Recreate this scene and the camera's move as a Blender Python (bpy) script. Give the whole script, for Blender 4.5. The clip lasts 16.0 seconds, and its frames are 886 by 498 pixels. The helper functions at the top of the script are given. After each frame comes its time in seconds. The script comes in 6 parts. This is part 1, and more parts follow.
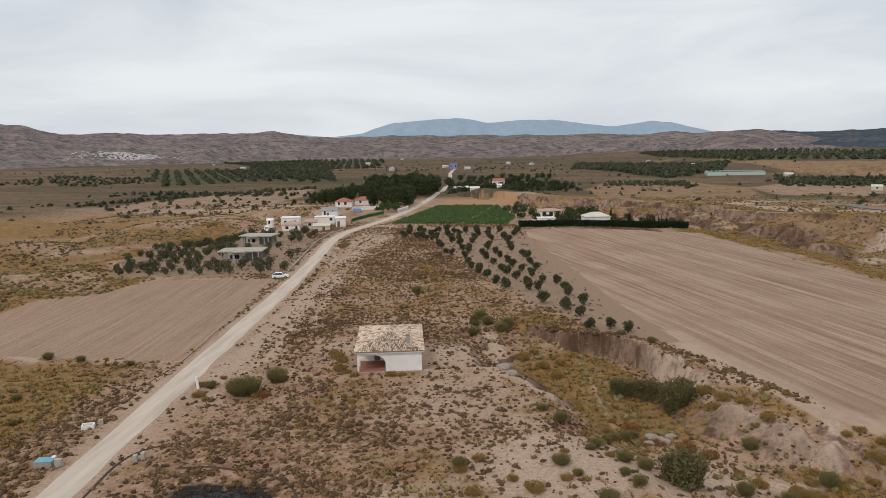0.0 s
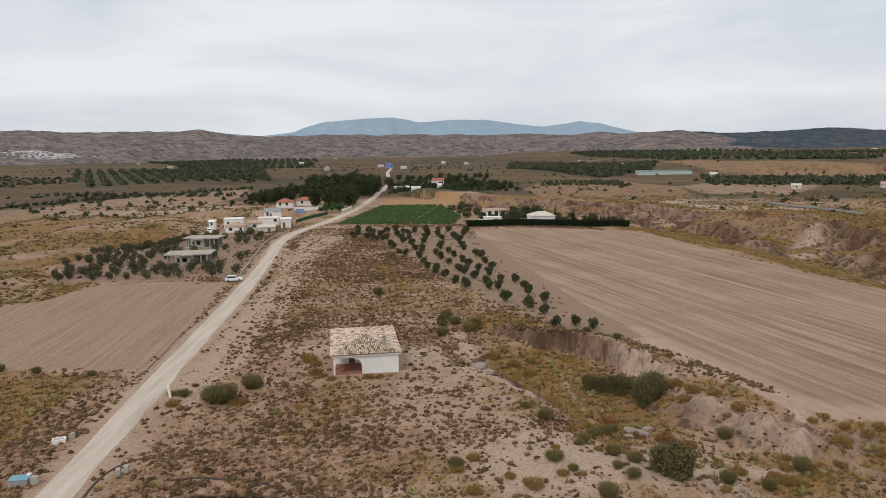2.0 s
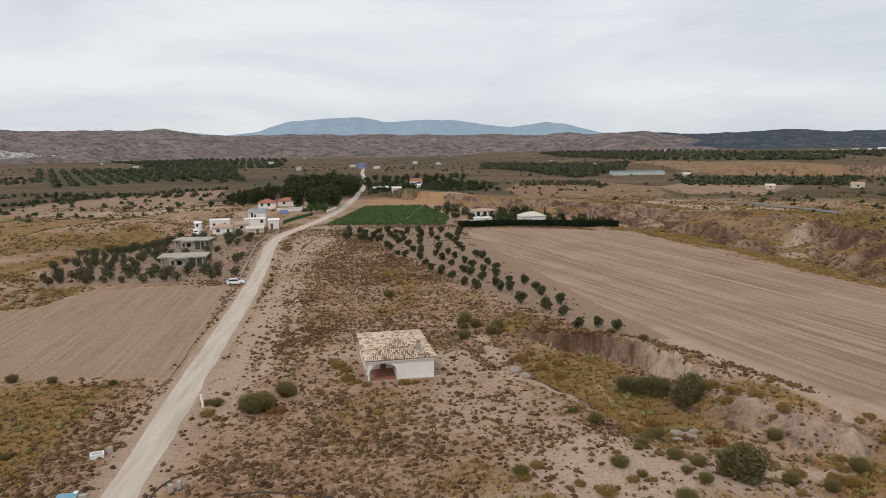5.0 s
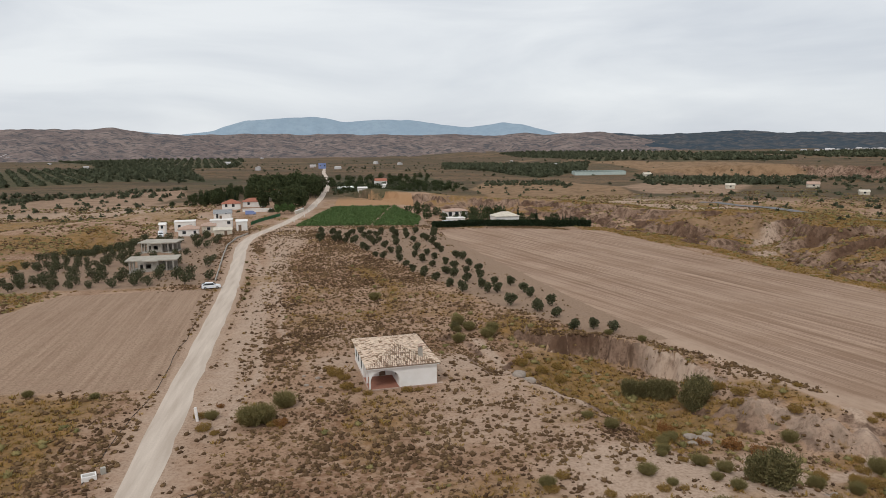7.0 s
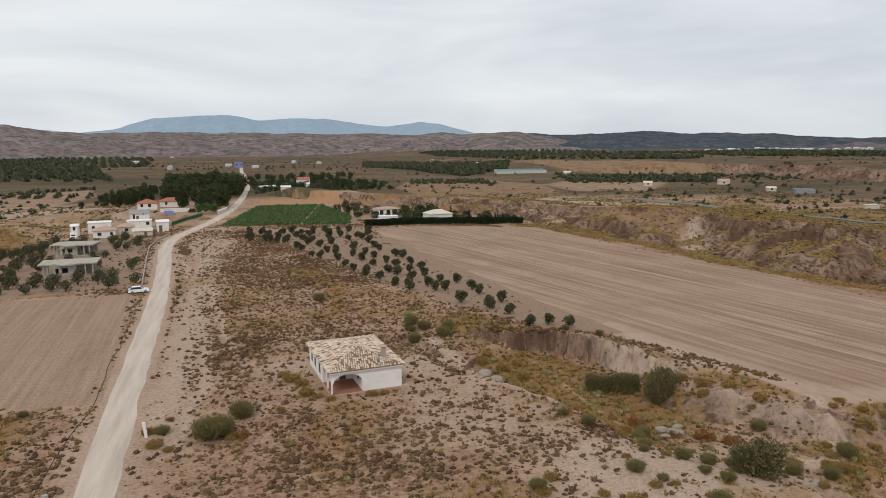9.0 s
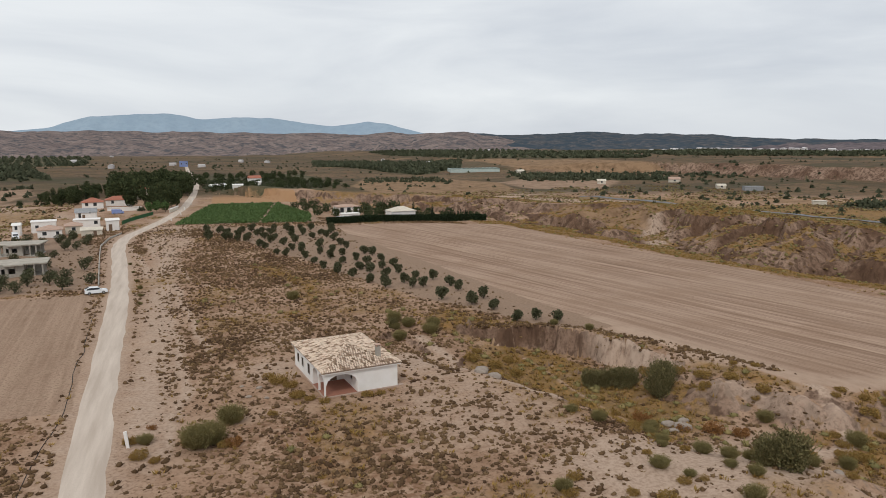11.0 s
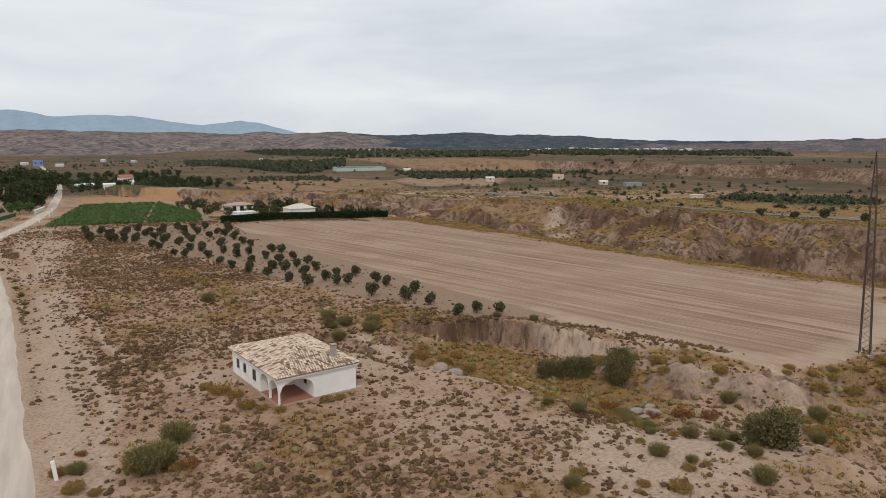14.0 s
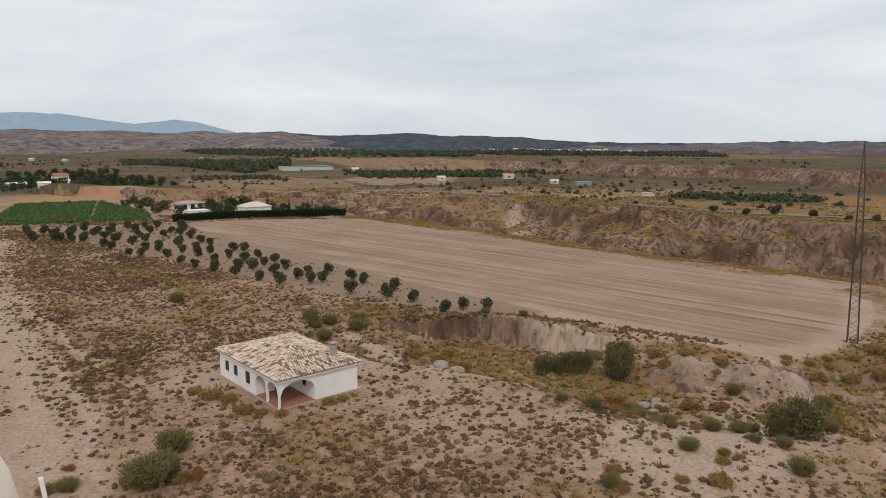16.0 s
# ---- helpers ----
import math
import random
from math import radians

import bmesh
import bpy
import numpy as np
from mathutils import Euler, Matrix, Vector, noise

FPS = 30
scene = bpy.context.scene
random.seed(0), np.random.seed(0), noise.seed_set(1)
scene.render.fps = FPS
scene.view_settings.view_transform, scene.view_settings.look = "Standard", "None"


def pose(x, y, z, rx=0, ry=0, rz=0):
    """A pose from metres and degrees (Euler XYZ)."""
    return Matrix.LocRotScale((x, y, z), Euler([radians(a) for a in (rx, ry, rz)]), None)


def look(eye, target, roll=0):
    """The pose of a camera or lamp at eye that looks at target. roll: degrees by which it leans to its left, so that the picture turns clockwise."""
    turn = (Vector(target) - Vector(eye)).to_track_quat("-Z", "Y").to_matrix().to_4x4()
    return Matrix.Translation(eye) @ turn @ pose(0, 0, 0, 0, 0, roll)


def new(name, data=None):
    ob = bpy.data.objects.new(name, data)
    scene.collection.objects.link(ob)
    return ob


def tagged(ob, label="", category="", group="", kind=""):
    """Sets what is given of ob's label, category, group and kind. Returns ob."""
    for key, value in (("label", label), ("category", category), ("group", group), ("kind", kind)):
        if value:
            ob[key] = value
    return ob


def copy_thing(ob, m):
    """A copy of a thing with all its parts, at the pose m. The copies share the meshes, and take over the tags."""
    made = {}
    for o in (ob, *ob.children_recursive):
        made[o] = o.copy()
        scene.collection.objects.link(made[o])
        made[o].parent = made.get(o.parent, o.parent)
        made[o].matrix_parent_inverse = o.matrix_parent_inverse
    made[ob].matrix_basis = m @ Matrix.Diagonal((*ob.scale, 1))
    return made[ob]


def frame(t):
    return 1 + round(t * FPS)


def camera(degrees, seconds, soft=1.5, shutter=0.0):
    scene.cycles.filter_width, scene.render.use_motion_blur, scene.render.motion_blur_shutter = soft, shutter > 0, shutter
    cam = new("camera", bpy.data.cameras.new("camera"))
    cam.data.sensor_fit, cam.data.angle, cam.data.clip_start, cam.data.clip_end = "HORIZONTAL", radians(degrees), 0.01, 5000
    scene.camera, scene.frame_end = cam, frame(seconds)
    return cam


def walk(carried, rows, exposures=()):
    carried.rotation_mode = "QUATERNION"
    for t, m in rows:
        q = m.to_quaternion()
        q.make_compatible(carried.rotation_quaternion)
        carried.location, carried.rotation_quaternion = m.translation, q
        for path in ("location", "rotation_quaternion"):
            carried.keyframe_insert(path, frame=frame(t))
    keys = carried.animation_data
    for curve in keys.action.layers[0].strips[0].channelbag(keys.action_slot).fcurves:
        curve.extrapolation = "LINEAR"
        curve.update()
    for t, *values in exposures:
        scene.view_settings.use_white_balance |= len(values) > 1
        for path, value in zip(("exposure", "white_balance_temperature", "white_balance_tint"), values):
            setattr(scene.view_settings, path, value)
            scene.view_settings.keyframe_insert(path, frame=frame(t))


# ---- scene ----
cam = camera(65.3, 16.0, soft=0.75)

PATH = [
    (0, (4.758, -7.416, 32.715), (4.657, -5.441, 32.418), -1.1),
    (0.5, (3.299, -7.601, 32.785), (3.29, -5.624, 32.487), -1.1),
    (1, (1.787, -7.656, 32.887), (1.847, -5.68, 32.586), -1.0),
    (1.5, (0.172, -7.69, 33.012), (0.258, -5.715, 32.711), -0.9),
    (2, (-1.55, -7.709, 33.108), (-1.456, -5.734, 32.806), -0.9),
    (2.5, (-3.281, -7.614, 33.168), (-3.18, -5.64, 32.866), -0.9),
    (3, (-5.022, -7.433, 33.224), (-4.918, -5.459, 32.922), -0.9),
    (3.5, (-6.667, -7.117, 33.262), (-6.558, -5.143, 32.959), -0.9),
    (4, (-8.248, -6.561, 33.267), (-8.116, -4.588, 32.964), -0.8),
    (6.5, (-15.73, -1.939, 33.165), (-15.448, 0.018, 32.861), -0.7),
    (7, (-17.117, -0.77, 33.02), (-16.805, 1.182, 32.716), -0.6),
    (7.5, (-18.446, 0.435, 32.763), (-18.092, 2.379, 32.458), -0.6),
    (8, (-19.76, 1.631, 32.494), (-19.332, 3.56, 32.189), -0.5),
    (8.5, (-21.02, 2.876, 32.258), (-20.521, 4.788, 31.951), -0.4),
    (9, (-22.324, 4.177, 31.993), (-21.782, 6.077, 31.686), -0.4),
    (11.5, (-28.224, 11.456, 29.951), (-27.493, 13.292, 29.644), -0.2),
    (12, (-29.35, 13.023, 29.594), (-28.567, 14.838, 29.287), -0.2),
    (12.5, (-30.438, 14.502, 29.246), (-29.604, 16.294, 28.938), -0.2),
    (13, (-31.51, 15.968, 28.877), (-30.626, 17.736, 28.57), -0.1),
    (13.5, (-32.597, 17.451, 28.485), (-31.659, 19.191, 28.178), -0.1),
    (14, (-33.736, 19.081, 28.133), (-32.734, 20.784, 27.827), 0.0),
    (14.5, (-34.802, 20.703, 27.761), (-33.741, 22.371, 27.456), 0.1),
    (15, (-35.844, 22.412, 27.383), (-34.736, 24.049, 27.079), 0.2),
    (15.5, (-36.831, 24.054, 27.01), (-35.697, 25.674, 26.707), 0.2),
    (16, (-37.847, 25.712, 26.608), (-36.704, 27.326, 26.305), 0.3),
]
walk(cam, [(t, look(eye, target, roll)) for t, eye, target, roll in PATH])

# ---- world and light ----
world = bpy.data.worlds.new("overcast_sky")
scene.world = world
world.use_nodes = True
wn, wl = world.node_tree.nodes, world.node_tree.links
wn.clear()
sky = wn.new("ShaderNodeTexSky")
sky.sky_type = 'NISHITA'
sky.sun_disc = False
sky.sun_elevation = radians(48)
sky.sun_rotation = radians(215)
sky_strength = wn.new("ShaderNodeVectorMath")
sky_strength.operation = 'SCALE'
sky_strength.inputs["Scale"].default_value = 0.10
wl.new(sky.outputs[0], sky_strength.inputs[0])
wtc = wn.new("ShaderNodeTexCoord")
wmap = wn.new("ShaderNodeMapping")
wmap.inputs["Scale"].default_value = (1.2, 1.2, 5.5)
wl.new(wtc.outputs["Generated"], wmap.inputs["Vector"])
cloud_noise = wn.new("ShaderNodeTexNoise")
cloud_noise.inputs["Scale"].default_value = 1.7
cloud_noise.inputs["Detail"].default_value = 6
cloud_noise.inputs["Roughness"].default_value = 0.52
cloud_noise.inputs["Distortion"].default_value = 0.5
wl.new(wmap.outputs[0], cloud_noise.inputs["Vector"])
cloud_ramp = wn.new("ShaderNodeValToRGB")
ce = cloud_ramp.color_ramp.elements
ce[0].position, ce[0].color = 0.30, (0.60, 0.64, 0.70, 1)
ce[1].position, ce[1].color = 0.64, (0.83, 0.86, 0.885, 1)
wl.new(cloud_noise.outputs["Fac"], cloud_ramp.inputs[0])
cloud_mix = wn.new("ShaderNodeMix")
cloud_mix.data_type = 'RGBA'
cloud_mix.inputs["Factor"].default_value = 0.95
wl.new(sky_strength.outputs[0], cloud_mix.inputs["A"])
wl.new(cloud_ramp.outputs[0], cloud_mix.inputs["B"])
bg = wn.new("ShaderNodeBackground")
bg.inputs["Strength"].default_value = 1.0
wl.new(cloud_mix.outputs["Result"], bg.inputs["Color"])
wo = wn.new("ShaderNodeOutputWorld")
wl.new(bg.outputs[0], wo.inputs[0])

sun_data = bpy.data.lights.new("sun", 'SUN')
sun_data.energy = 1.1
sun_data.angle = radians(14)
sun_data.color = (1.0, 0.95, 0.88)
sun = new("sun", sun_data)
sun.matrix_world = look((-60, -70, 120), (0, 20, 0))

# ---- materials ----


class Nodes:
    """A material under construction."""

    def __init__(self, name, rough=0.9, spec=0.2):
        self.mat = bpy.data.materials.new(name)
        self.mat.use_nodes = True
        self.t = self.mat.node_tree
        self.bsdf = self.t.nodes["Principled BSDF"]
        self.bsdf.inputs["Roughness"].default_value = rough
        self.bsdf.inputs["Specular IOR Level"].default_value = spec
        tc = self.t.nodes.new("ShaderNodeTexCoord")
        self.co = tc.outputs["Object"]

    def link(self, a, b):
        self.t.links.new(a, b)

    def noise(self, scale, detail=4, rough=0.55, vec=None, stretch=None, turn=0.0):
        n = self.t.nodes.new("ShaderNodeTexNoise")
        n.inputs["Scale"].default_value = scale
        n.inputs["Detail"].default_value = detail
        n.inputs["Roughness"].default_value = rough
        v = vec or self.co
        if stretch:
            r = self.t.nodes.new("ShaderNodeMapping")
            r.inputs["Rotation"].default_value = (0, 0, turn)
            self.link(v, r.inputs["Vector"])
            m = self.t.nodes.new("ShaderNodeMapping")
            m.inputs["Scale"].default_value = stretch
            self.link(r.outputs[0], m.inputs["Vector"])
            v = m.outputs[0]
        self.link(v, n.inputs["Vector"])
        return n.outputs["Fac"]

    def ramp(self, fac, stops):
        r = self.t.nodes.new("ShaderNodeValToRGB")
        els = r.color_ramp.elements
        while len(els) < len(stops):
            els.new(0.5)
        for e, (p, c) in zip(els, stops):
            e.position = p
            e.color = (*c, 1) if isinstance(c, tuple) else (c, c, c, 1)
        self.link(fac, r.inputs[0])
        return r.outputs[0]

    def mix(self, fac, a, b, how='MIX'):
        m = self.t.nodes.new("ShaderNodeMix")
        m.data_type = 'RGBA'
        m.blend_type = how
        for sock, v in ((m.inputs["Factor"], fac), (m.inputs["A"], a), (m.inputs["B"], b)):
            if isinstance(v, (int, float)):
                sock.default_value = v
            elif isinstance(v, tuple):
                sock.default_value = (*v, 1)
            else:
                self.link(v, sock)
        return m.outputs["Result"]

    def math(self, op, a, b=0.0, c=None):
        m = self.t.nodes.new("ShaderNodeMath")
        m.operation = op
        for i, v in enumerate((a, b, c)):
            if v is None:
                continue
            if isinstance(v, (int, float)):
                m.inputs[i].default_value = v
            else:
                self.link(v, m.inputs[i])
        return m.outputs[0]

    def bump(self, height, strength, dist):
        b = self.t.nodes.new("ShaderNodeBump")
        b.inputs["Strength"].default_value = strength
        b.inputs["Distance"].default_value = dist
        self.link(height, b.inputs["Height"])
        self.link(b.outputs[0], self.bsdf.inputs["Normal"])

    def attr(self, name):
        a = self.t.nodes.new("ShaderNodeAttribute")
        a.attribute_name = name
        s = self.t.nodes.new("ShaderNodeSeparateColor")
        self.link(a.outputs["Color"], s.inputs[0])
        return s.outputs

    def island(self):
        return self.t.nodes.new("ShaderNodeNewGeometry").outputs["Random Per Island"]

    def rand(self):
        return self.t.nodes.new("ShaderNodeObjectInfo").outputs["Random"]

    def done(self, colour):
        if isinstance(colour, tuple):
            self.bsdf.inputs["Base Color"].default_value = (*colour, 1)
        else:
            self.link(colour, self.bsdf.inputs["Base Color"])
        return self.mat


def plain(name, c1, c2, scale=3.0, rough=0.85, bump=0.0, bump_scale=20.0, metal=0.0, dist=0.02, coarse=0.0):
    """A surface of two tones with fine grain, and stains at a second scale."""
    n = Nodes(name, rough)
    f = n.noise(scale, 5)
    col = n.mix(n.ramp(f, [(0.35, 0.0), (0.65, 1.0)]), c1, c2)
    if coarse:
        g = n.noise(coarse, 3)
        col = n.mix(n.ramp(g, [(0.45, 0.0), (0.7, 0.6)]), col, tuple(v * 0.72 for v in c1))
    n.bsdf.inputs["Metallic"].default_value = metal
    if bump:
        n.bump(n.noise(bump_scale, 4), bump, dist)
    return n.done(col)


def tufts(name, stops, rough=0.95):
    """Foliage or dry scrub whose clumps differ in tone."""
    n = Nodes(name, rough, 0.1)
    col = n.ramp(n.island(), stops)
    big = n.noise(0.09, 3)
    col = n.mix(n.ramp(big, [(0.4, 0.0), (0.65, 0.35)]), col, stops[-1][1])
    return n.done(col)


mat_white = plain("white_render", (0.83, 0.80, 0.765), (0.77, 0.735, 0.69), 0.7, 0.9, 0.15, 40)
mat_terracotta = plain("terracotta_floor", (0.36, 0.165, 0.11), (0.30, 0.14, 0.10), 4.0, 0.7)
mat_concrete = plain("bare_concrete", (0.42, 0.39, 0.34), (0.33, 0.30, 0.26), 1.2, 0.9, 0.2, 12, coarse=0.4)
mat_slab = plain("weathered_roof_slab", (0.46, 0.42, 0.35), (0.36, 0.32, 0.27), 0.8, 0.9, 0.2, 8, coarse=0.3)
mat_road = Nodes("pale_gravel_track")
_f = mat_road.noise(0.9, 6, 0.6, stretch=(1.0, 0.08, 1.0))
_g = mat_road.noise(9.0, 5, 0.7)
_col = mat_road.mix(mat_road.ramp(_f, [(0.33, 0.0), (0.66, 1.0)]), (0.46, 0.375, 0.305), (0.60, 0.505, 0.42))
_col = mat_road.mix(mat_road.ramp(_g, [(0.5, 0.0), (0.75, 0.5)]), _col, (0.38, 0.31, 0.25))
mat_road.bump(_g, 0.4, 0.05)
mat_road = mat_road.done(_col)
mat_asphalt = plain("worn_asphalt", (0.15, 0.147, 0.145), (0.20, 0.195, 0.19), 0.6, 0.8)
mat_dark = plain("dark_opening", (0.03, 0.028, 0.026), (0.045, 0.04, 0.036), 2.0, 0.6)
mat_glass = Nodes("window_glass", 0.08, 0.5)
mat_glass = mat_glass.done((0.035, 0.04, 0.045))
mat_wood = plain("wooden_frame", (0.20, 0.13, 0.085), (0.14, 0.09, 0.06), 8.0, 0.6)
mat_redtile = plain("red_roof_tiles", (0.42, 0.16, 0.10), (0.32, 0.13, 0.09), 3.0, 0.85, 0.3, 12)
mat_paletile = plain("pale_pink_roof_tiles", (0.50, 0.34, 0.26), (0.40, 0.28, 0.22), 2.0, 0.85, 0.3, 12)
mat_metal = plain("rusty_galvanised_steel", (0.070, 0.055, 0.050), (0.11, 0.085, 0.075), 6.0, 0.7, metal=0.2)
mat_bark = plain("olive_bark", (0.12, 0.095, 0.075), (0.075, 0.06, 0.05), 6.0, 0.95, 0.5, 12)
mat_olive = tufts("olive_leaves", [(0.0, (0.046, 0.051, 0.026)), (0.5, (0.080, 0.082, 0.043)), (1.0, (0.125, 0.120, 0.068))])
mat_tree = tufts("dark_tree_leaves", [(0.0, (0.030, 0.041, 0.018)), (0.5, (0.050, 0.063, 0.028)), (1.0, (0.085, 0.095, 0.042))])
mat_far = tufts("distant_olive_leaves", [(0.0, (0.055, 0.065, 0.040)), (0.5, (0.080, 0.090, 0.054)), (1.0, (0.110, 0.112, 0.068))])
mat_cypress = tufts("cypress_leaves", [(0.0, (0.018, 0.028, 0.016)), (1.0, (0.035, 0.048, 0.026))])
mat_hedge = tufts("hedge_leaves", [(0.0, (0.016, 0.028, 0.013)), (1.0, (0.032, 0.046, 0.022))])
mat_bush = tufts("green_bush_leaves", [(0.0, (0.135, 0.122, 0.050)), (0.5, (0.20, 0.170, 0.072)), (1.0, (0.28, 0.218, 0.092))])
mat_scrub = tufts("dry_scrub", [(0.0, (0.062, 0.036, 0.021)), (0.4, (0.100, 0.059, 0.033)), (0.75, (0.152, 0.094, 0.051)), (1.0, (0.215, 0.138, 0.068))])
mat_straw = tufts("straw_grass", [(0.0, (0.20, 0.115, 0.036)), (0.5, (0.33, 0.200, 0.063)), (1.0, (0.23, 0.165, 0.055))])
mat_rust = tufts("rusty_dry_shrub", [(0.0, (0.20, 0.09, 0.035)), (1.0, (0.28, 0.14, 0.05))])
mat_tamarisk = tufts("tamarisk_twigs", [(0.0, (0.085, 0.078, 0.036)), (0.5, (0.145, 0.126, 0.056)), (1.0, (0.22, 0.182, 0.085))])
mat_vine = tufts("vine_leaves", [(0.0, (0.060, 0.105, 0.036)), (0.5, (0.090, 0.145, 0.050)), (1.0, (0.125, 0.18, 0.066))])

# ---- terrain ----


def sm(a, b, x):
    u = np.clip((x - a) / (b - a), 0, 1)
    return u * u * (3 - 2 * u)


_lat = np.random.RandomState(7).rand(256, 256)


def vnoise(x, y):
    """Smooth value noise, 0 to 1, period one unit."""
    xi, yi = np.floor(x).astype(int), np.floor(y).astype(int)
    u, v = x - xi, y - yi
    u, v = u * u * (3 - 2 * u), v * v * (3 - 2 * v)
    a, b = _lat[xi & 255, yi & 255], _lat[(xi + 1) & 255, yi & 255]
    c, d = _lat[xi & 255, (yi + 1) & 255], _lat[(xi + 1) & 255, (yi + 1) & 255]
    return (a * (1 - u) + b * u) * (1 - v) + (c * (1 - u) + d * u) * v


def fbm(x, y, octaves=4):
    s, a, tot = 0.0, 1.0, 0.0
    for k in range(octaves):
        s = s + a * vnoise(x * 2 ** k + 13.7 * k, y * 2 ** k + 5.1 * k)
        tot += a
        a *= 0.5
    return s / tot


def near_line(x, y, line):
    """Distance to a polyline, positive on its right side, and how far along (0 to 1)."""
    best = np.full(np.shape(x), 1e9)
    side = np.zeros(np.shape(x))
    along = np.zeros(np.shape(x))
    pts = np.array(line, float)
    seg = np.hypot(*(pts[1:] - pts[:-1]).T)
    total, done = seg.sum(), 0.0
    for (ax, ay), (bx, by), L in zip(pts[:-1], pts[1:], seg):
        ux, uy = (bx - ax) / L, (by - ay) / L
        s = (x - ax) * ux + (y - ay) * uy
        sc = np.clip(s, 0, L)
        dx, dy = x - ax - sc * ux, y - ay - sc * uy
        d = np.hypot(dx, dy)
        hit = d < best
        best = np.where(hit, d, best)
        side = np.where(hit, np.sign((x - ax) * uy - (y - ay) * ux), side)
        along = np.where(hit, (done + sc) / total, along)
        done += L
    return best * side, along


def inside(x, y, poly):
    """Whether points lie in a polygon."""
    r = np.zeros(np.shape(x), bool)
    n = len(poly)
    for i in range(n):
        (ax, ay), (bx, by) = poly[i], poly[(i + 1) % n]
        cross = ((ay > y) != (by > y)) & (x < (bx - ax) * (y - ay) / ((by - ay) or 1e-9) + ax)
        r ^= cross
    return r


def soft_in(x, y, poly, w=2.0):
    """1 inside a polygon, 0 outside, with an edge w wide."""
    d, _ = near_line(x, y, list(poly) + [poly[0]])
    d = np.abs(d)
    return np.where(inside(x, y, poly), sm(-w, w, d), 1 - sm(-w, w, d))


CLIFF_BASE = [(0, 425), (28, 356), (50, 326), (72, 314), (88, 288), (95, 258), (103, 232), (115, 212), (117, 190), (121, 162), (134, 142), (147, 125), (156, 104), (170, 75), (190, 30), (210, -40)]
CLIFF_TOP = [(10, 435), (40, 366), (58, 342), (82, 328), (104, 302), (114, 272), (127, 258), (139, 256), (151, 249), (163, 240), (157, 218), (154, 188), (160, 155), (166, 136), (178, 112), (195, 80), (212, 30), (230, -40)]
GULLY = [(6, 110), (13, 106), (19, 100), (22, 91), (25, 84), (27, 77), (29, 70), (33, 64), (42, 58), (55, 51), (72, 44), (95, 30)]
SCARP2 = [(200, 760), (330, 640), (420, 560), (445, 470), (430, 390), (455, 320), (440, 250), (470, 180), (520, 100)]
FOOTPATH = [(47.2, 77), (46.2, 72), (44, 67), (41.3, 63), (38, 61.5), (31, 62.5), (25, 61), (17, 60), (8, 57)]
SPUR = [(36, 78), (38.5, 73.5), (40.5, 69), (43.5, 66)]
RILL = [(2.5, 114), (4.5, 107), (5.6, 100), (6.5, 94)]
RIDGE = [(6.6, 112), (8, 104), (9, 96), (9.6, 89), (12.5, 84), (17, 79)]
SCREE = [(143, 234), (132, 217), (121, 199)]
ROAD = [(-33, 10), (-35.5, 40), (-36.6, 58), (-37.4, 76), (-38.3, 95), (-39.3, 120), (-40.3, 145), (-41.8, 172), (-44.5, 205), (-47.3, 235), (-46.2, 258), (-40.5, 281), (-34.5, 313), (-29, 354), (-24, 429), (-21, 511), (-19, 620), (-25, 760), (-26, 980)]
FIELD = [(22, 259), (60, 262), (88, 258), (93, 235), (97, 208), (103, 180), (111, 155), (116, 136), (115, 117), (116, 97), (104, 84), (88, 76), (70, 71), (58, 68.5), (50, 69.5), (45, 74), (42, 83), (39.5, 91), (38, 98), (36, 108), (31, 140), (27, 180), (23, 220)]
GROVE = [(-26, 276), (20, 262), (25, 215), (30, 168), (33, 135), (38, 104), (33, 104), (28, 108), (15, 136), (5, 171), (-6, 213)]
LEFT_FIELD = [(-95, 136), (-82, 149), (-78, 162), (-60, 163.5), (-46, 163), (-43, 130), (-41, 95), (-66, 97), (-110, 102)]
ORCHARD = [(-98, 175), (-78, 168), (-47, 168), (-53, 238), (-62, 262), (-88, 262), (-105, 225)]
CROP = [(-32, 284), (-16, 368), (15, 366), (22, 300), (22, 274), (-10, 281)]
STRIP = [(-16, 376), (-12, 455), (26, 430), (28, 372)]


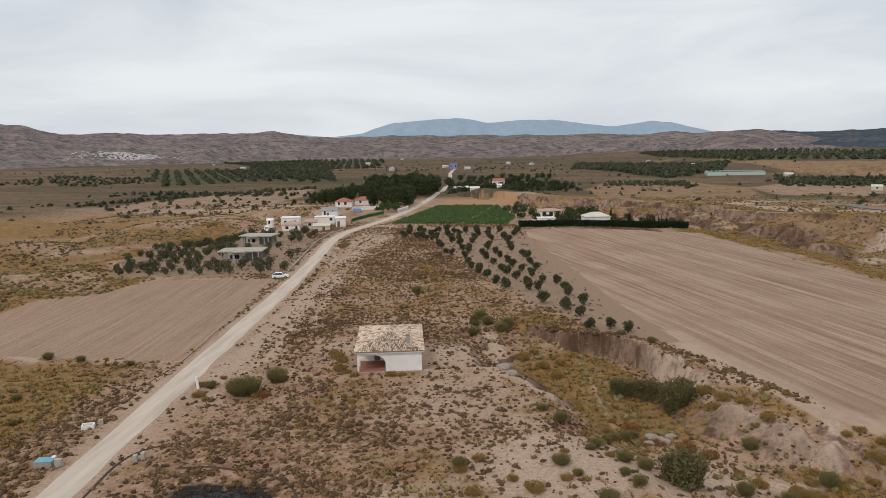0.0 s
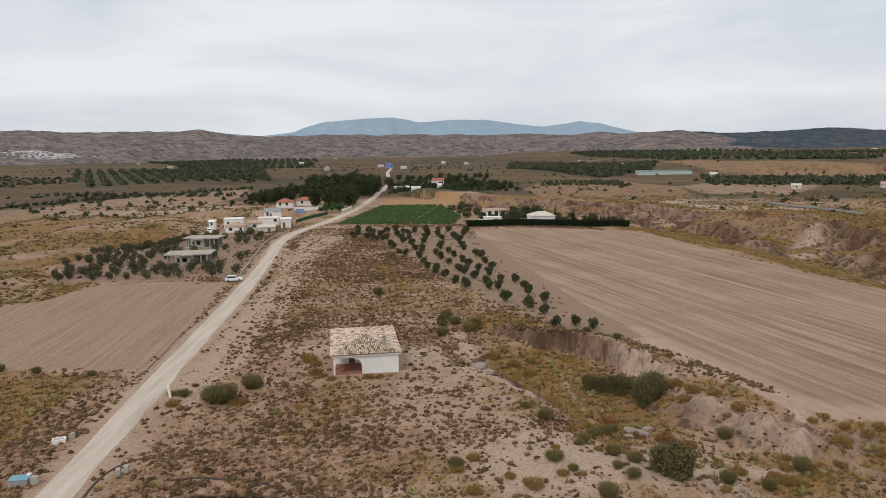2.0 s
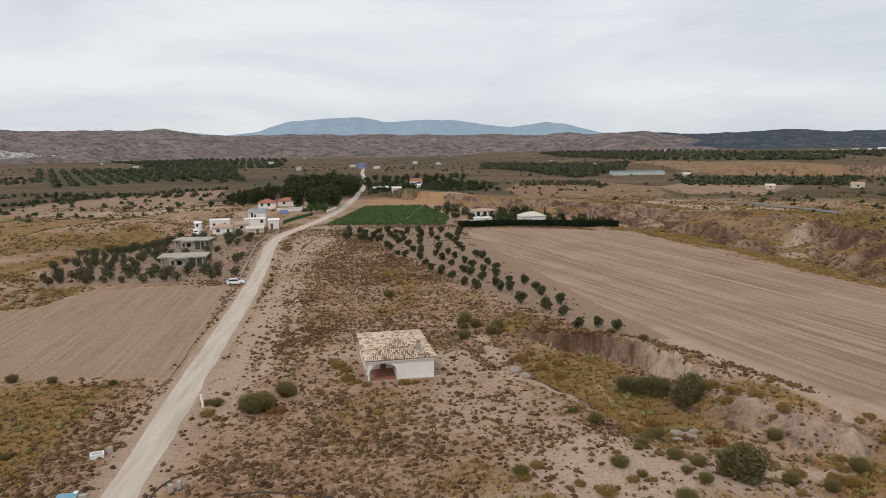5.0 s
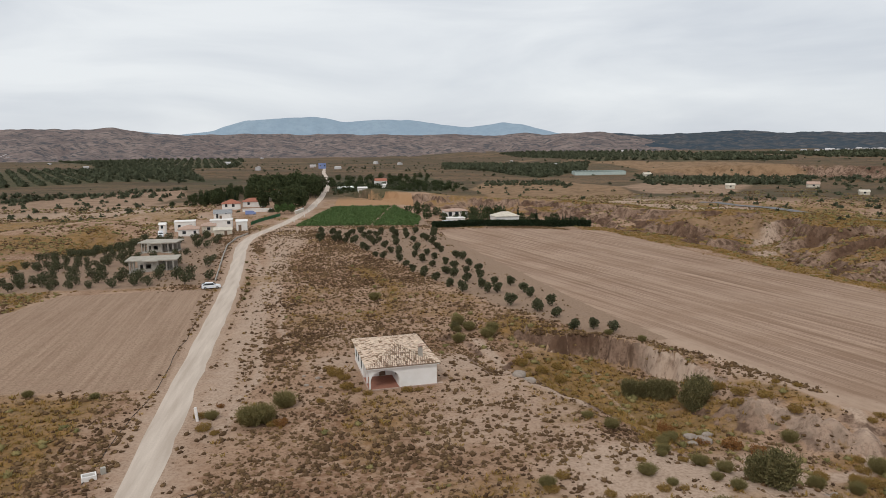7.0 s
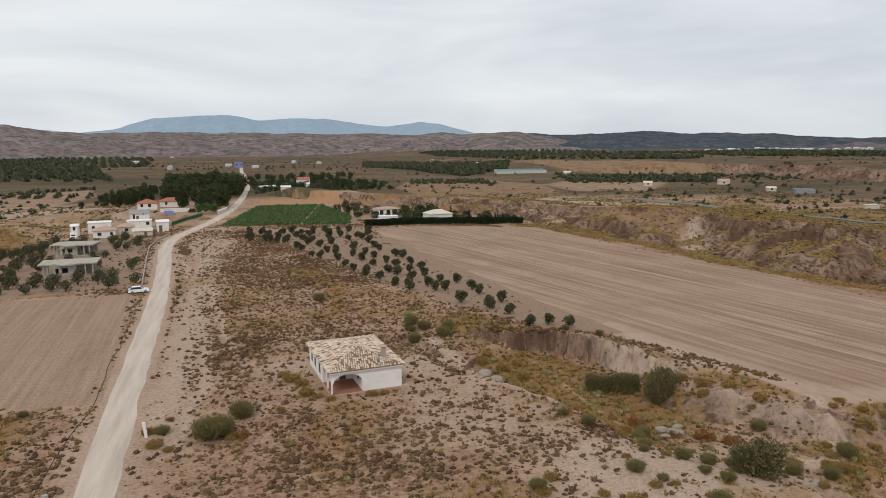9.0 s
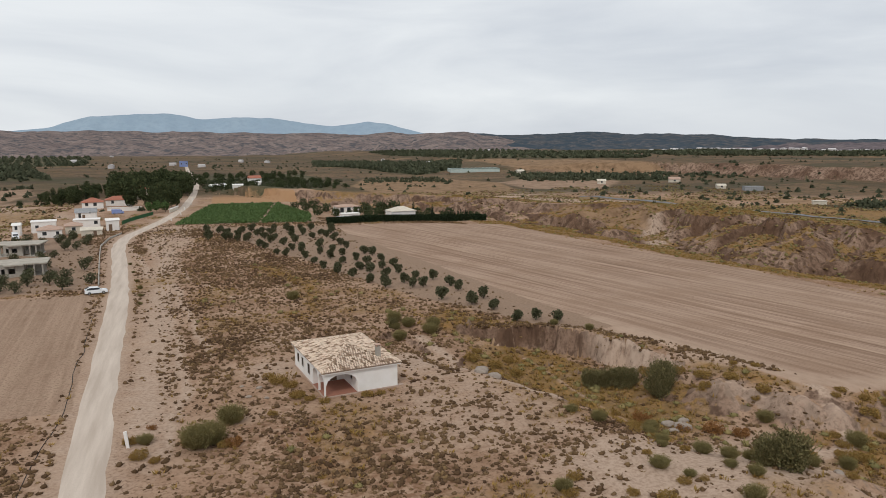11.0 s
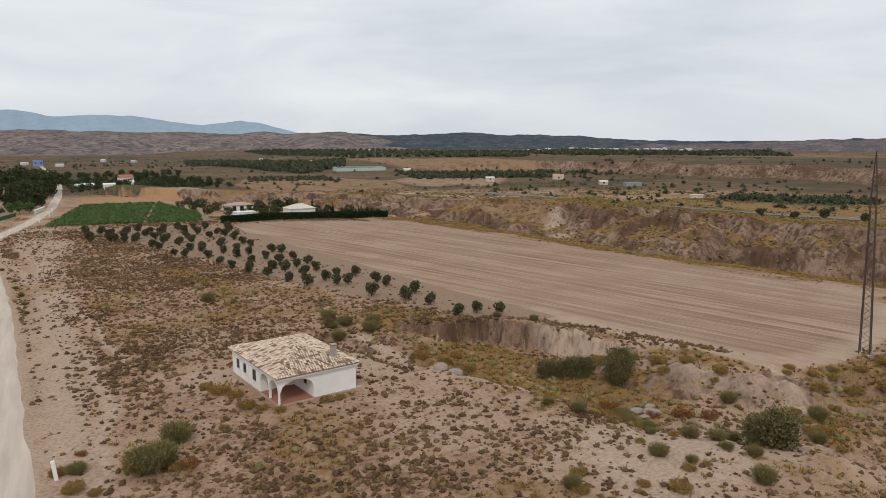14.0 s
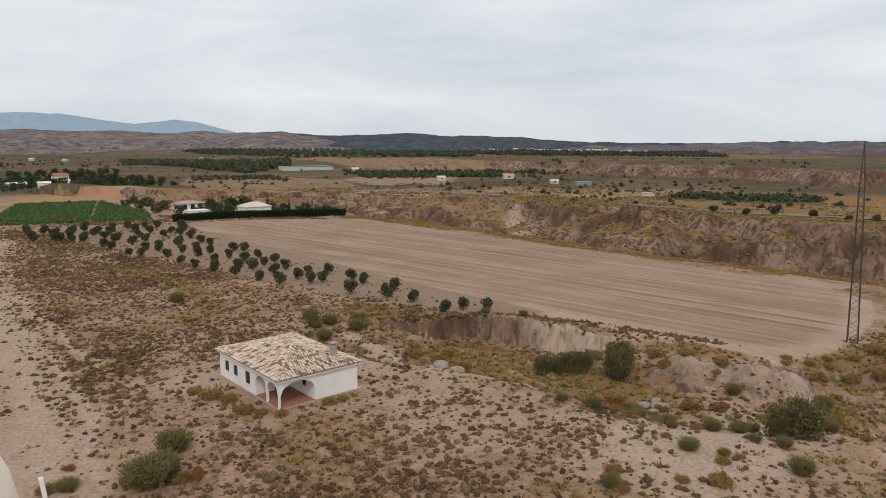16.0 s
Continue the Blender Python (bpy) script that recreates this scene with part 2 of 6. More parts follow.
def land(x, y):
    """Height of the ground."""
    x, y = np.asarray(x, float), np.asarray(y, float)
    z = -0.045 * np.clip(x - 40, 0, 63) - 0.11 * np.clip(x - 103, 0, 60)
    z = z * sm(30, 70, y) * (1 - sm(330, 430, y))
    # the eroded cliff beyond the large field
    dB, sB = near_line(x, y, CLIFF_BASE)
    dT, _ = near_line(x, y, CLIFF_TOP)
    dB, dT = -dB, -dT
    butt = (vnoise(sB * 480 / 17, 1.5 + dB / 60) - 0.5) * 0.75 + (vnoise(sB * 480 / 9.0, 7.7 + dB / 30) - 0.5) * 0.36
    g = fbm(x / 11, y / 11, 4)
    g2 = np.abs(fbm(x / 6.5 + 40, y / 6.5, 3) - 0.5) * 2
    u = np.clip(dB, 0, None) / (np.clip(dB, 0, None) + np.clip(-dT, 0, None) + 1e-6)
    band = sm(0, 4, dB)
    u = np.clip(u + band * (1 - sm(0, 14, dT)) * ((g - 0.5) * 0.5 + butt), 0, 1)
    bare = sm(0.30, 0.46, fbm(x / 23 + 5, y / 23 + 2, 3))
    prof = bare * (0.08 * u + 0.92 * sm(0.10, 0.32, u)) + (1 - bare) * sm(0.0, 1.0, u)
    top = 4.4 * sm(-34, 0, dT) * (1 - sm(3, 45, dT)) - 0.8 * sm(20, 90, dT) + (fbm(x / 30, y / 30, 3) - 0.5) * 1.6
    z = np.where(dB > 0, z * (1 - prof) + top * prof, z)
    # rain has cut flutes and side ravines into the face
    run = sB * 560 + (g - 0.5) * 10
    flute = (1 - np.abs(2 * vnoise(run / 15.0, 2.2 + dB / 60) - 1)) ** 2
    flute2 = (1 - np.abs(2 * vnoise(run / 4.2, 5.2 + dB / 26) - 1)) ** 2
    face = band * sm(0.04, 0.22, u) * (1 - sm(0.86, 1.0, u)) * (0.45 + 0.55 * bare)
    z = z - face * (5.2 * flute + 1.9 * flute2)
    # the gully beside the house
    dG, s = near_line(x, y, GULLY)
    wig = (fbm(x / 7, y / 7, 3) - 0.5) * 5.0
    depth = 1.0 + 2.9 * sm(0.0, 0.14, s) - 0.7 * sm(0.28, 0.4, s) + 1.8 * sm(0.5, 1, s)
    west = 1 - sm(3.0, 15.5, dG + wig * 0.8)
    crag = 3.4 * np.abs(fbm(x / 2.4, y / 2.4, 3) - 0.5) + 2.6 * (vnoise(s * 140 / 5.0, 3.3) - 0.5) + 1.8 * (vnoise(s * 140 / 2.1, 9.3) - 0.5)
    steep = 1 - sm(0.20, 0.29, s)
    east = steep * (1 - sm(7.4 + 4.6 * sm(0.05, 0.15, s), 8.5 + 4.6 * sm(0.05, 0.15, s), -dG + wig * 0.5 + crag)) + (1 - steep) * (1 - sm(1.5, 17, -dG + wig * 1.6 + crag * 1.5))
    # the track runs on the right of the flow, so the house side is positive
    cut = np.where(dG > 0, west, east)
    head = sm(-8, 4, 112 - y)
    z = z - depth * cut * head * (1 - sm(80, 110, x))
    # a pale spur that runs down towards the gully mouth
    dS, _ = near_line(x, y, SPUR)
    z = z + 1.2 * (1 - sm(0.3, 3.6, np.abs(dS) + 2.4 * (1 - np.abs(2 * vnoise(x / 2.2, y / 2.2) - 1))))
    dL, _ = near_line(x, y, RILL)
    z = z - 0.8 * (1 - sm(0.3, 2.4, np.abs(dL) + (g2 - 0.3) * 1.2))
    fan = np.exp(-(((x - 27) / 7) ** 2 + ((y - 51.5) / 5) ** 2))
    z = z + fan * (1.0 - 0.9 * (1 - np.abs(2 * vnoise(x / 1.7 + y / 6, y / 3.4) - 1)) ** 2)
    z = z + 0.5 * np.exp(-(((x - 22) / 9) ** 2 + ((y - 57) / 6) ** 2)) - 5 * sm(24, 44, x) * (1 - sm(46, 60, y)) * sm(20, 40, y)
    # rough ground to the west
    w = sm(-78, -100, x) * sm(80, 110, y) * (1 - sm(330, 420, y))
    z = z + w * ((fbm(x / 42, y / 42, 4) - 0.55) * 13)
    w2 = sm(-55, -70, x) * (1 - sm(85, 96, y))
    z = z + w2 * ((fbm(x / 25, y / 25, 3) - 0.5) * 3)
    # second scarp and far plains
    d2, _ = near_line(x, y, SCARP2)
    e = sm(0, 15, -d2 + (fbm(x / 28, y / 28, 3) - 0.5) * 46)
    z = z + e * 10.0 * sm(230, 420, x)
    far = sm(420, 900, np.hypot(x, y))
    z = z + far * (fbm(x / 190, y / 190, 4) - 0.5) * 11
    z = z - sm(1500, 2600, np.hypot(x, y)) * 14
    # small unevenness
    smooth = soft_in(x, y, FIELD, 3) + soft_in(x, y, LEFT_FIELD, 3) + soft_in(x, y, CROP, 3)
    dR, _ = near_line(x, y, ROAD)
    smooth = np.clip(smooth + (1 - sm(2.5, 6, np.abs(dR))), 0, 1)
    hx, hy = sm(3, 8, np.abs(x + 8.5) - 5), sm(3, 8, np.abs(y - 96.5) - 7)
    smooth = np.clip(smooth + 1 - np.maximum(hx, hy), 0, 1)
    z = z + (1 - smooth) * ((fbm(x / 9, y / 9, 4) - 0.5) * 0.9 + (fbm(x / 2.1, y / 2.1, 2) - 0.5) * 0.25)
    return z


def ticks(parts):
    out = []
    for a, b, step in parts:
        n = max(1, round((b - a) / step))
        out.extend(a + (b - a) * k / n for k in range(n))
    return np.array(out + [parts[-1][1]])


def grow(a, b, n):
    return list(a + (b - a) * (np.arange(1, n + 1) / n) ** 2.6)


def mesh_of(name, verts, faces, mat=None, smooth=False):
    me = bpy.data.meshes.new(name)
    me.from_pydata([tuple(v) for v in verts], [], [tuple(f) for f in faces])
    if mat:
        me.materials.append(mat)
    if smooth:
        me.polygons.foreach_set("use_smooth", np.ones(len(me.polygons), bool))
    me.update()
    return me


gx = ticks([(-130, -62, 1.7), (-62, 0, 0.8), (0, 60, 0.5), (60, 100, 1.2), (100, 180, 0.9), (180, 235, 1.6), (235, 530, 4.2)])
gx = np.concatenate([[-v for v in reversed(grow(130, 4900, 46))], gx, grow(530, 4900, 40)])
gy = ticks([(-20, 30, 5), (30, 56, 0.8), (56, 114, 0.5), (114, 330, 1.1), (330, 560, 4), (560, 760, 6)])
gy = np.concatenate([[-v for v in reversed(grow(20, 4900, 16))], gy, grow(760, 4900, 50)])
GX, GY = np.meshgrid(gx, gy)
GZ = land(GX, GY)
nx, ny = len(gx), len(gy)
idx = np.arange(nx * ny).reshape(ny, nx)
quads = np.stack([idx[:-1, :-1], idx[:-1, 1:], idx[1:, 1:], idx[1:, :-1]], -1).reshape(-1, 4)
me = bpy.data.meshes.new("ground")
me.vertices.add(nx * ny)
me.vertices.foreach_set("co", np.stack([GX, GY, GZ], -1).astype(np.float32).ravel())
me.loops.add(quads.size)
me.loops.foreach_set("vertex_index", quads.astype(np.int32).ravel())
me.polygons.add(len(quads))
me.polygons.foreach_set("loop_start", np.arange(0, quads.size, 4, dtype=np.int32))
me.polygons.foreach_set("use_smooth", np.ones(len(quads), bool))
me.update(calc_edges=True)

# land cover
rr = np.hypot(GX, GY)
dB, _ = near_line(GX, GY, CLIFF_BASE)
dT, _ = near_line(GX, GY, CLIFF_TOP)
dG, sG = near_line(GX, GY, GULLY)
dR, _ = near_line(GX, GY, ROAD)
right_field = soft_in(GX, GY, FIELD, 1.2)
left_field = soft_in(GX, GY, LEFT_FIELD, 1.2)
crop = soft_in(GX, GY, CROP, 1.2)
strip = soft_in(GX, GY, STRIP, 2)
grove = np.clip(soft_in(GX, GY, GROVE, 2) + soft_in(GX, GY, ORCHARD, 3), 0, 1)
big = fbm(GX / 26, GY / 26, 4)
slope = np.hypot(*np.gradient(GZ, gy, gx))
pale = np.clip(sm(0.5, 0.72, fbm(GX / 17 + 9, GY / 17, 4)) * (0.8 - 0.5 * sm(96, 125, GY)), 0, 1)
pale = np.maximum(pale, 0.8 * np.exp(-((dR / 5) ** 2)))
pale = np.maximum(pale, 1.0 * np.exp(-(((GX - 19) / 17) ** 4 + ((GY - 60) / 9) ** 4)))
pale = np.maximum(pale, np.exp(-((near_line(GX, GY, RIDGE)[0] / 1.3) ** 2)))
pale = np.maximum(pale, np.exp(-((near_line(GX, GY, FOOTPATH)[0] / 1.2) ** 2)))
pale = np.maximum(pale, 0.8 * soft_in(GX, GY, [(-230, 300), (-60, 325), (-85, 360), (-120, 420), (-280, 430)], 12) * sm(0.3, 0.5, big))
pale = np.maximum(pale, 0.8 * soft_in(GX, GY, [(118, 300), (160, 280), (185, 310), (178, 400), (130, 420)], 8))
pale = np.maximum(pale, 0.55 * soft_in(GX, GY, [(-9, 70), (14, 66), (16, 84), (8, 100), (-3, 100)], 5))
pale = np.maximum(pale, 0.85 * np.exp(-((GX + 33) / 4.0) ** 2) * sm(60, 90, GY) * (1 - sm(215, 240, GY)))
pale = np.maximum(pale, sm(-42, -38, GX) * (1 - sm(-30, -18, GX)) * sm(190, 240, GY) * (1 - sm(275, 285, GY)) * 0.7)
cliffness = np.where(GX > 300, sm(0.12, 0.4, slope), np.where(GX > 84, sm(0.24, 0.52, slope), sm(0.30, 0.66, slope))) * (1 - sm(800, 1100, rr))
straw = sm(0.56, 0.74, fbm(GX / 12 + 70, GY / 12, 4)) * 0.6
straw = np.maximum(straw, sm(-1, 3, -dB) * (1 - sm(60, 150, -dT)) * sm(0.34, 0.52, big) * (1 - cliffness * 0.95))
straw = np.maximum(straw, sm(-14, -8, dB * -1) * (1 - right_field) * (GX > 80) * (GY > 60) * (GY < 270))
straw = np.maximum(straw, (np.abs(dG) < 9) * sm(0.03, 0.1, sG) * (1 - sm(0.32, 0.42, sG)))
straw = np.maximum(straw, sm(-44, -50, GX) * (1 - sm(92, 97, GY)) * 0.9)
straw = np.maximum(straw, sm(-76, -84, GX) * sm(95, 105, GY) * (1 - sm(330, 400, GY)) * sm(0.34, 0.52, big) * 0.95)
straw = np.maximum(straw, sm(0.42, 0.5, sG) * (1 - sm(6, 16, np.abs(dG))) * sm(0.42, 0.6, fbm(GX / 6, GY / 6, 3)) * 0.9)
straw = np.maximum(straw, sm(62, 70, GX) * (1 - sm(66, 76, GY)) * 0.95)
for poly in ([(37, 86), (41, 88), (46, 80), (47, 77), (44, 71), (40, 76)], [(49, 72), (62, 68), (75, 64), (70, 52), (56, 52), (48, 60), (47, 66)], [(19, 90), (26, 86), (30, 78), (27, 71), (20, 80)], [(-9, 128), (-4, 136), (-1, 160), (-10, 190), (-13, 180), (-6, 155)], [(8, 117), (16, 128), (24, 112), (14, 110)]):
    straw = np.maximum(straw, 0.9 * soft_in(GX, GY, poly, 2.5))
straw = straw * (1 - right_field) * (1 - left_field) * (1 - crop) * (1 - grove) * (1 - sm(2.5, 1.5, np.abs(dR)))
for line, half in (([(-43, 233), (-34.5, 162), (-29.5, 122), (-29, 100), (-30, 80)], 0.8), ([(-39, 233), (-28.5, 147), (-25.5, 111)], 0.6), ([(-36, 233), (-26, 170), (-20, 150)], 0.6)):
    pale = np.maximum(pale, np.exp(-(((near_line(GX, GY, line)[0] + 2.5 * (fbm(GX / 7, GY / 7, 2) - 0.5)) / half) ** 2)))
trodden = np.exp(-((near_line(GX, GY, FOOTPATH)[0] / 1.1) ** 4))
trodden = np.maximum(trodden, np.exp(-((near_line(GX, GY, [(36.5, 77.5), (39, 73), (41, 69.5), (44.2, 67)])[0] / 0.7) ** 4)))
pale = np.maximum(pale, trodden)
straw = straw * (1 - 0.95 * trodden) * (1 - 0.8 * np.exp(-((near_line(GX, GY, RIDGE)[0] / 1.3) ** 2)))
burnt = np.exp(-(((GX + 20) / 5.5) ** 4 + ((GY - 53) / 3.2) ** 4))
farland = sm(380, 470, rr)


def cover(name, r, g, b):
    a = me.attributes.new(name, 'FLOAT_COLOR', 'POINT')
    data = np.ones((nx * ny, 4), np.float32)
    for k, v in enumerate((r, g, b)):
        data[:, k] = np.asarray(v, float).ravel()
    a.data.foreach_set("color", data.ravel())


cover("fields", right_field, left_field, np.maximum(grove, crop))
cover("cover", straw, pale, cliffness)
cover("other", burnt, farland * (1 - 0.9 * cliffness), strip)
palerock = np.exp(-((near_line(GX, GY, SCREE)[0] / 4.5) ** 4))
palerock = np.maximum(palerock, np.exp(-(((GX - 35) / 3.5) ** 4 + ((GY - 95) / 9) ** 4)))
palerock = np.maximum(palerock, 0.5 * (1 - sm(1.0, 4.0, np.abs(near_line(GX, GY, SPUR)[0]) + 3 * (big - 0.4))))
palerock = np.maximum(palerock, 0.4 * np.exp(-(((GX - 27) / 9) ** 4 + ((GY - 52) / 6) ** 4)))
near_side = np.abs(near_line(GX, GY, FIELD[10:20])[0])
headland = right_field * (1 - sm(2.5, 6.5, near_side + 2 * (big - 0.5)))
litter = sm(0.40, 0.62, fbm(GX / 15 + 3, GY / 15, 3)) * (1 - sm(230, 300, GY)) * (1 - pale * 0.9)
heath = soft_in(GX, GY, [(-26, 150), (-29, 235), (-18, 238), (3, 168), (13, 122), (5, 109), (-12, 113), (-23, 113)], 4)
litter = np.maximum(litter, heath * 0.5 * (1 - 0.9 * pale))
cover("litter", litter, palerock, headland)
FAR_GREEN = [[(-521, 1084), (-205, 963), (-132, 659), (-218, 683), (-289, 612)], [(-700, 1900), (-209, 1617), (-148, 996), (-323, 1038)], [(172, 1179), (315, 868), (254, 716), (175, 630), (121, 837)], [(347, 1512), (681, 1341), (560, 790), (430, 660), (335, 880)], [(274, 635), (355, 494), (330, 460), (220, 499)], [(-14, 630), (76, 683), (83, 525), (30, 400), (-8, 470)], [(252, 262), (313, 261), (336, 211), (275, 190)]]
FAR_OCHRE = [[(326, 897), (415, 578), (389, 542), (302, 674)], [(111, 574), (174, 576), (196, 493), (176, 416), (101, 320), (78, 370), (82, 492)], [(-216, 363), (-190, 374), (-167, 331), (-186, 310)], [(243, 352), (272, 318), (284, 250), (272, 246), (240, 300)], [(118, 258), (123, 272), (150, 252), (166, 246), (139, 232)]]
FAR_PALE = [[(-220, 370), (-192, 474), (-128, 544), (-110, 470), (-120, 400)], [(196, 493), (274, 560), (290, 470), (230, 400), (186, 416)]]
far_green = sum(soft_in(GX, GY, p, 10) for p in FAR_GREEN)
far_ochre = sum(soft_in(GX, GY, p, 6) for p in FAR_OCHRE)
far_pale = sum(soft_in(GX, GY, p, 10) for p in FAR_PALE)
cover("plots", far_green, far_ochre, far_pale)

n = Nodes("dry_ground", 0.95, 0.1)
fields, covers, other = n.attr("fields"), n.attr("cover"), n.attr("other")
fine = n.noise(2.6, 6, 0.65)
mid = n.noise(0.35, 5, 0.6)
wide = n.noise(0.035, 4, 0.55)
edge = n.math('MULTIPLY', n.math('SUBTRACT', n.noise(0.55, 4, 0.65), 0.5), 0.9)


def mask(sock, lo=0.42, hi=0.58):
    m = n.math('ADD', sock, n.math('MULTIPLY', edge, n.math('MULTIPLY', n.math('MULTIPLY', sock, n.math('SUBTRACT', 1.0, sock)), 3.2)))
    return n.ramp(m, [(lo, 0.0), (hi, 1.0)])


soil = n.mix(n.ramp(mid, [(0.32, 0.0), (0.68, 1.0)]), (0.242, 0.160, 0.110), (0.368, 0.264, 0.193))
soil = n.mix(n.ramp(fine, [(0.50, 0.0), (0.62, 0.8)]), soil, (0.135, 0.082, 0.054))
soil = n.mix(n.ramp(n.noise(0.13, 5, 0.6), [(0.44, 0.0), (0.60, 0.7)]), soil, (0.390, 0.290, 0.220))
soil = n.mix(n.math('MULTIPLY', n.attr("litter")[0], n.ramp(n.noise(0.9, 5, 0.65), [(0.42, 0.0), (0.60, 0.8)])), soil, (0.165, 0.090, 0.052))
paleness = n.mix(n.ramp(fine, [(0.44, 0.0), (0.62, 0.75)]), (0.415, 0.332, 0.272), (0.265, 0.195, 0.148))
col = n.mix(n.ramp(n.math('ADD', covers[1], edge), [(0.25, 0.0), (0.85, 1.0)]), soil, paleness)
grass = n.mix(n.ramp(mid, [(0.35, 0.0), (0.65, 1.0)]), (0.285, 0.172, 0.060), (0.165, 0.108, 0.046))
grass = n.mix(n.ramp(fine, [(0.46, 0.0), (0.66, 0.8)]), grass, (0.115, 0.085, 0.045))
col = n.mix(n.ramp(n.math('ADD', covers[0], n.math('MULTIPLY', edge, 1.1)), [(0.28, 0.0), (1.0, 0.92)]), col, grass)
rock_streak = n.noise(1.0, 5, 0.62, stretch=(0.6, 0.6, 0.12))
rock = n.mix(n.ramp(n.noise(0.07, 5, 0.65), [(0.40, 0.0), (0.60, 1.0)]), (0.115, 0.072, 0.052), (0.300, 0.220, 0.174))
rock = n.mix(n.ramp(rock_streak, [(0.46, 0.0), (0.60, 0.8)]), rock, (0.060, 0.037, 0.027))
rock = n.mix(n.ramp(fine, [(0.50, 0.0), (0.62, 0.5)]), rock, (0.070, 0.046, 0.032))
more = n.attr("litter")
rock = n.mix(n.math('MULTIPLY', more[1], n.ramp(n.noise(1.1, 5, 0.7, stretch=(1, 1, 0.4)), [(0.46, 1.0), (0.62, 0.25)])), rock, (0.430, 0.350, 0.292))
col = n.mix(n.math('MULTIPLY', more[1], n.ramp(n.noise(0.8, 5, 0.7), [(0.38, 0.75), (0.56, 0.1)])), col, (0.385, 0.306, 0.250))
col = n.mix(n.ramp(n.math('ADD', covers[2], n.math('MULTIPLY', edge, 0.8)), [(0.3, 0.0), (0.62, 0.95)]), col, rock)
furrow = n.noise(1.0, 5, 0.66, stretch=(0.62, 0.010, 0.1), turn=radians(-17))
furrow_fine = n.noise(1.0, 4, 0.7, stretch=(2.0, 0.035, 0.1), turn=radians(-17))
plow = n.mix(n.ramp(furrow, [(0.38, 0.0), (0.60, 1.0)]), (0.230, 0.160, 0.118), (0.405, 0.310, 0.246))
plow = n.mix(n.ramp(furrow_fine, [(0.52, 0.0), (0.63, 0.75)]), plow, (0.160, 0.105, 0.076))
plow = n.mix(n.ramp(wide, [(0.42, 0.0), (0.62, 0.4)]), plow, (0.375, 0.290, 0.232))
plow = n.mix(n.ramp(n.noise(0.06, 5, 0.65), [(0.46, 0.0), (0.62, 0.4)]), plow, (0.235, 0.160, 0.112))
plow = n.mix(n.ramp(fine, [(0.56, 0.0), (0.66, 0.6)]), plow, (0.150, 0.098, 0.070))
plow = n.mix(n.math('MULTIPLY', more[2], n.ramp(mid, [(0.35, 0.95), (0.7, 0.4)])), plow, (0.410, 0.322, 0.258))
col = n.mix(mask(fields[0]), col, plow)
furrow2 = n.noise(1.0, 4, 0.55, stretch=(1.1, 0.03, 0.1), turn=radians(-3))
plow2 = n.mix(n.ramp(furrow2, [(0.28, 0.0), (0.72, 1.0)]), (0.228, 0.160, 0.118), (0.375, 0.282, 0.219))
plow2 = n.mix(n.ramp(mid, [(0.40, 0.0), (0.66, 0.55)]), plow2, (0.335, 0.258, 0.196))
plow2 = n.mix(n.ramp(fine, [(0.48, 0.0), (0.62, 0.7)]), plow2, (0.195, 0.140, 0.102))
col = n.mix(mask(fields[1]), col, plow2)
tilled = n.mix(n.ramp(fine, [(0.4, 0.0), (0.65, 1.0)]), (0.285, 0.213, 0.162), (0.22, 0.162, 0.122))
col = n.mix(mask(fields[2]), col, tilled)
col = n.mix(mask(other[2]), col, (0.34, 0.215, 0.125))
col = n.mix(mask(other[0], 0.35, 0.6), col, n.mix(n.ramp(fine, [(0.4, 0.0), (0.65, 1.0)]), (0.018, 0.016, 0.015), (0.05, 0.043, 0.038)))
# mosaic of far plots
vm = n.t.nodes.new("ShaderNodeMapping")
vm.inputs["Scale"].default_value = (0.0042, 0.0085, 0.0)
vm.inputs["Rotation"].default_value = (0, 0, 0.25)
n.link(n.co, vm.inputs["Vector"])
vor = n.t.nodes.new("ShaderNodeTexVoronoi")
vor.inputs["Scale"].default_value = 1.0
vor.inputs["Randomness"].default_value = 0.8
n.link(vm.outputs[0], vor.inputs["Vector"])
vs = n.t.nodes.new("ShaderNodeSeparateColor")
n.link(vor.outputs["Color"], vs.inputs[0])
plots = n.ramp(vs.outputs[0], [(0.0, (0.21, 0.140, 0.085)), (0.2, (0.062, 0.060, 0.036)), (0.35, (0.165, 0.112, 0.068)), (0.5, (0.042, 0.052, 0.032)), (0.65, (0.225, 0.152, 0.095)), (0.8, (0.088, 0.070, 0.042)), (1.0, (0.18, 0.118, 0.07))])
plots = n.mix(n.ramp(n.noise(0.022, 5, 0.65), [(0.42, 0.0), (0.62, 0.7)]), plots, (0.150, 0.100, 0.066))
plots = n.mix(n.ramp(n.noise(1.0, 5, 0.7, stretch=(0.006, 0.03, 0.1), turn=0.1), [(0.46, 0.0), (0.60, 0.75)]), plots, (0.078, 0.058, 0.040))
plots = n.mix(n.ramp(n.noise(0.16, 6, 0.78), [(0.50, 0.0), (0.60, 0.8)]), plots, (0.052, 0.058, 0.034))
col = n.mix(mask(other[1], 0.2, 0.8), col, plots)
far_kind = n.attr("plots")
speck = n.noise(0.12, 6, 0.75)
col = n.mix(mask(far_kind[0], 0.3, 0.7), col, n.mix(n.ramp(speck, [(0.42, 0.0), (0.60, 1.0)]), (0.110, 0.095, 0.058), (0.050, 0.060, 0.034)))
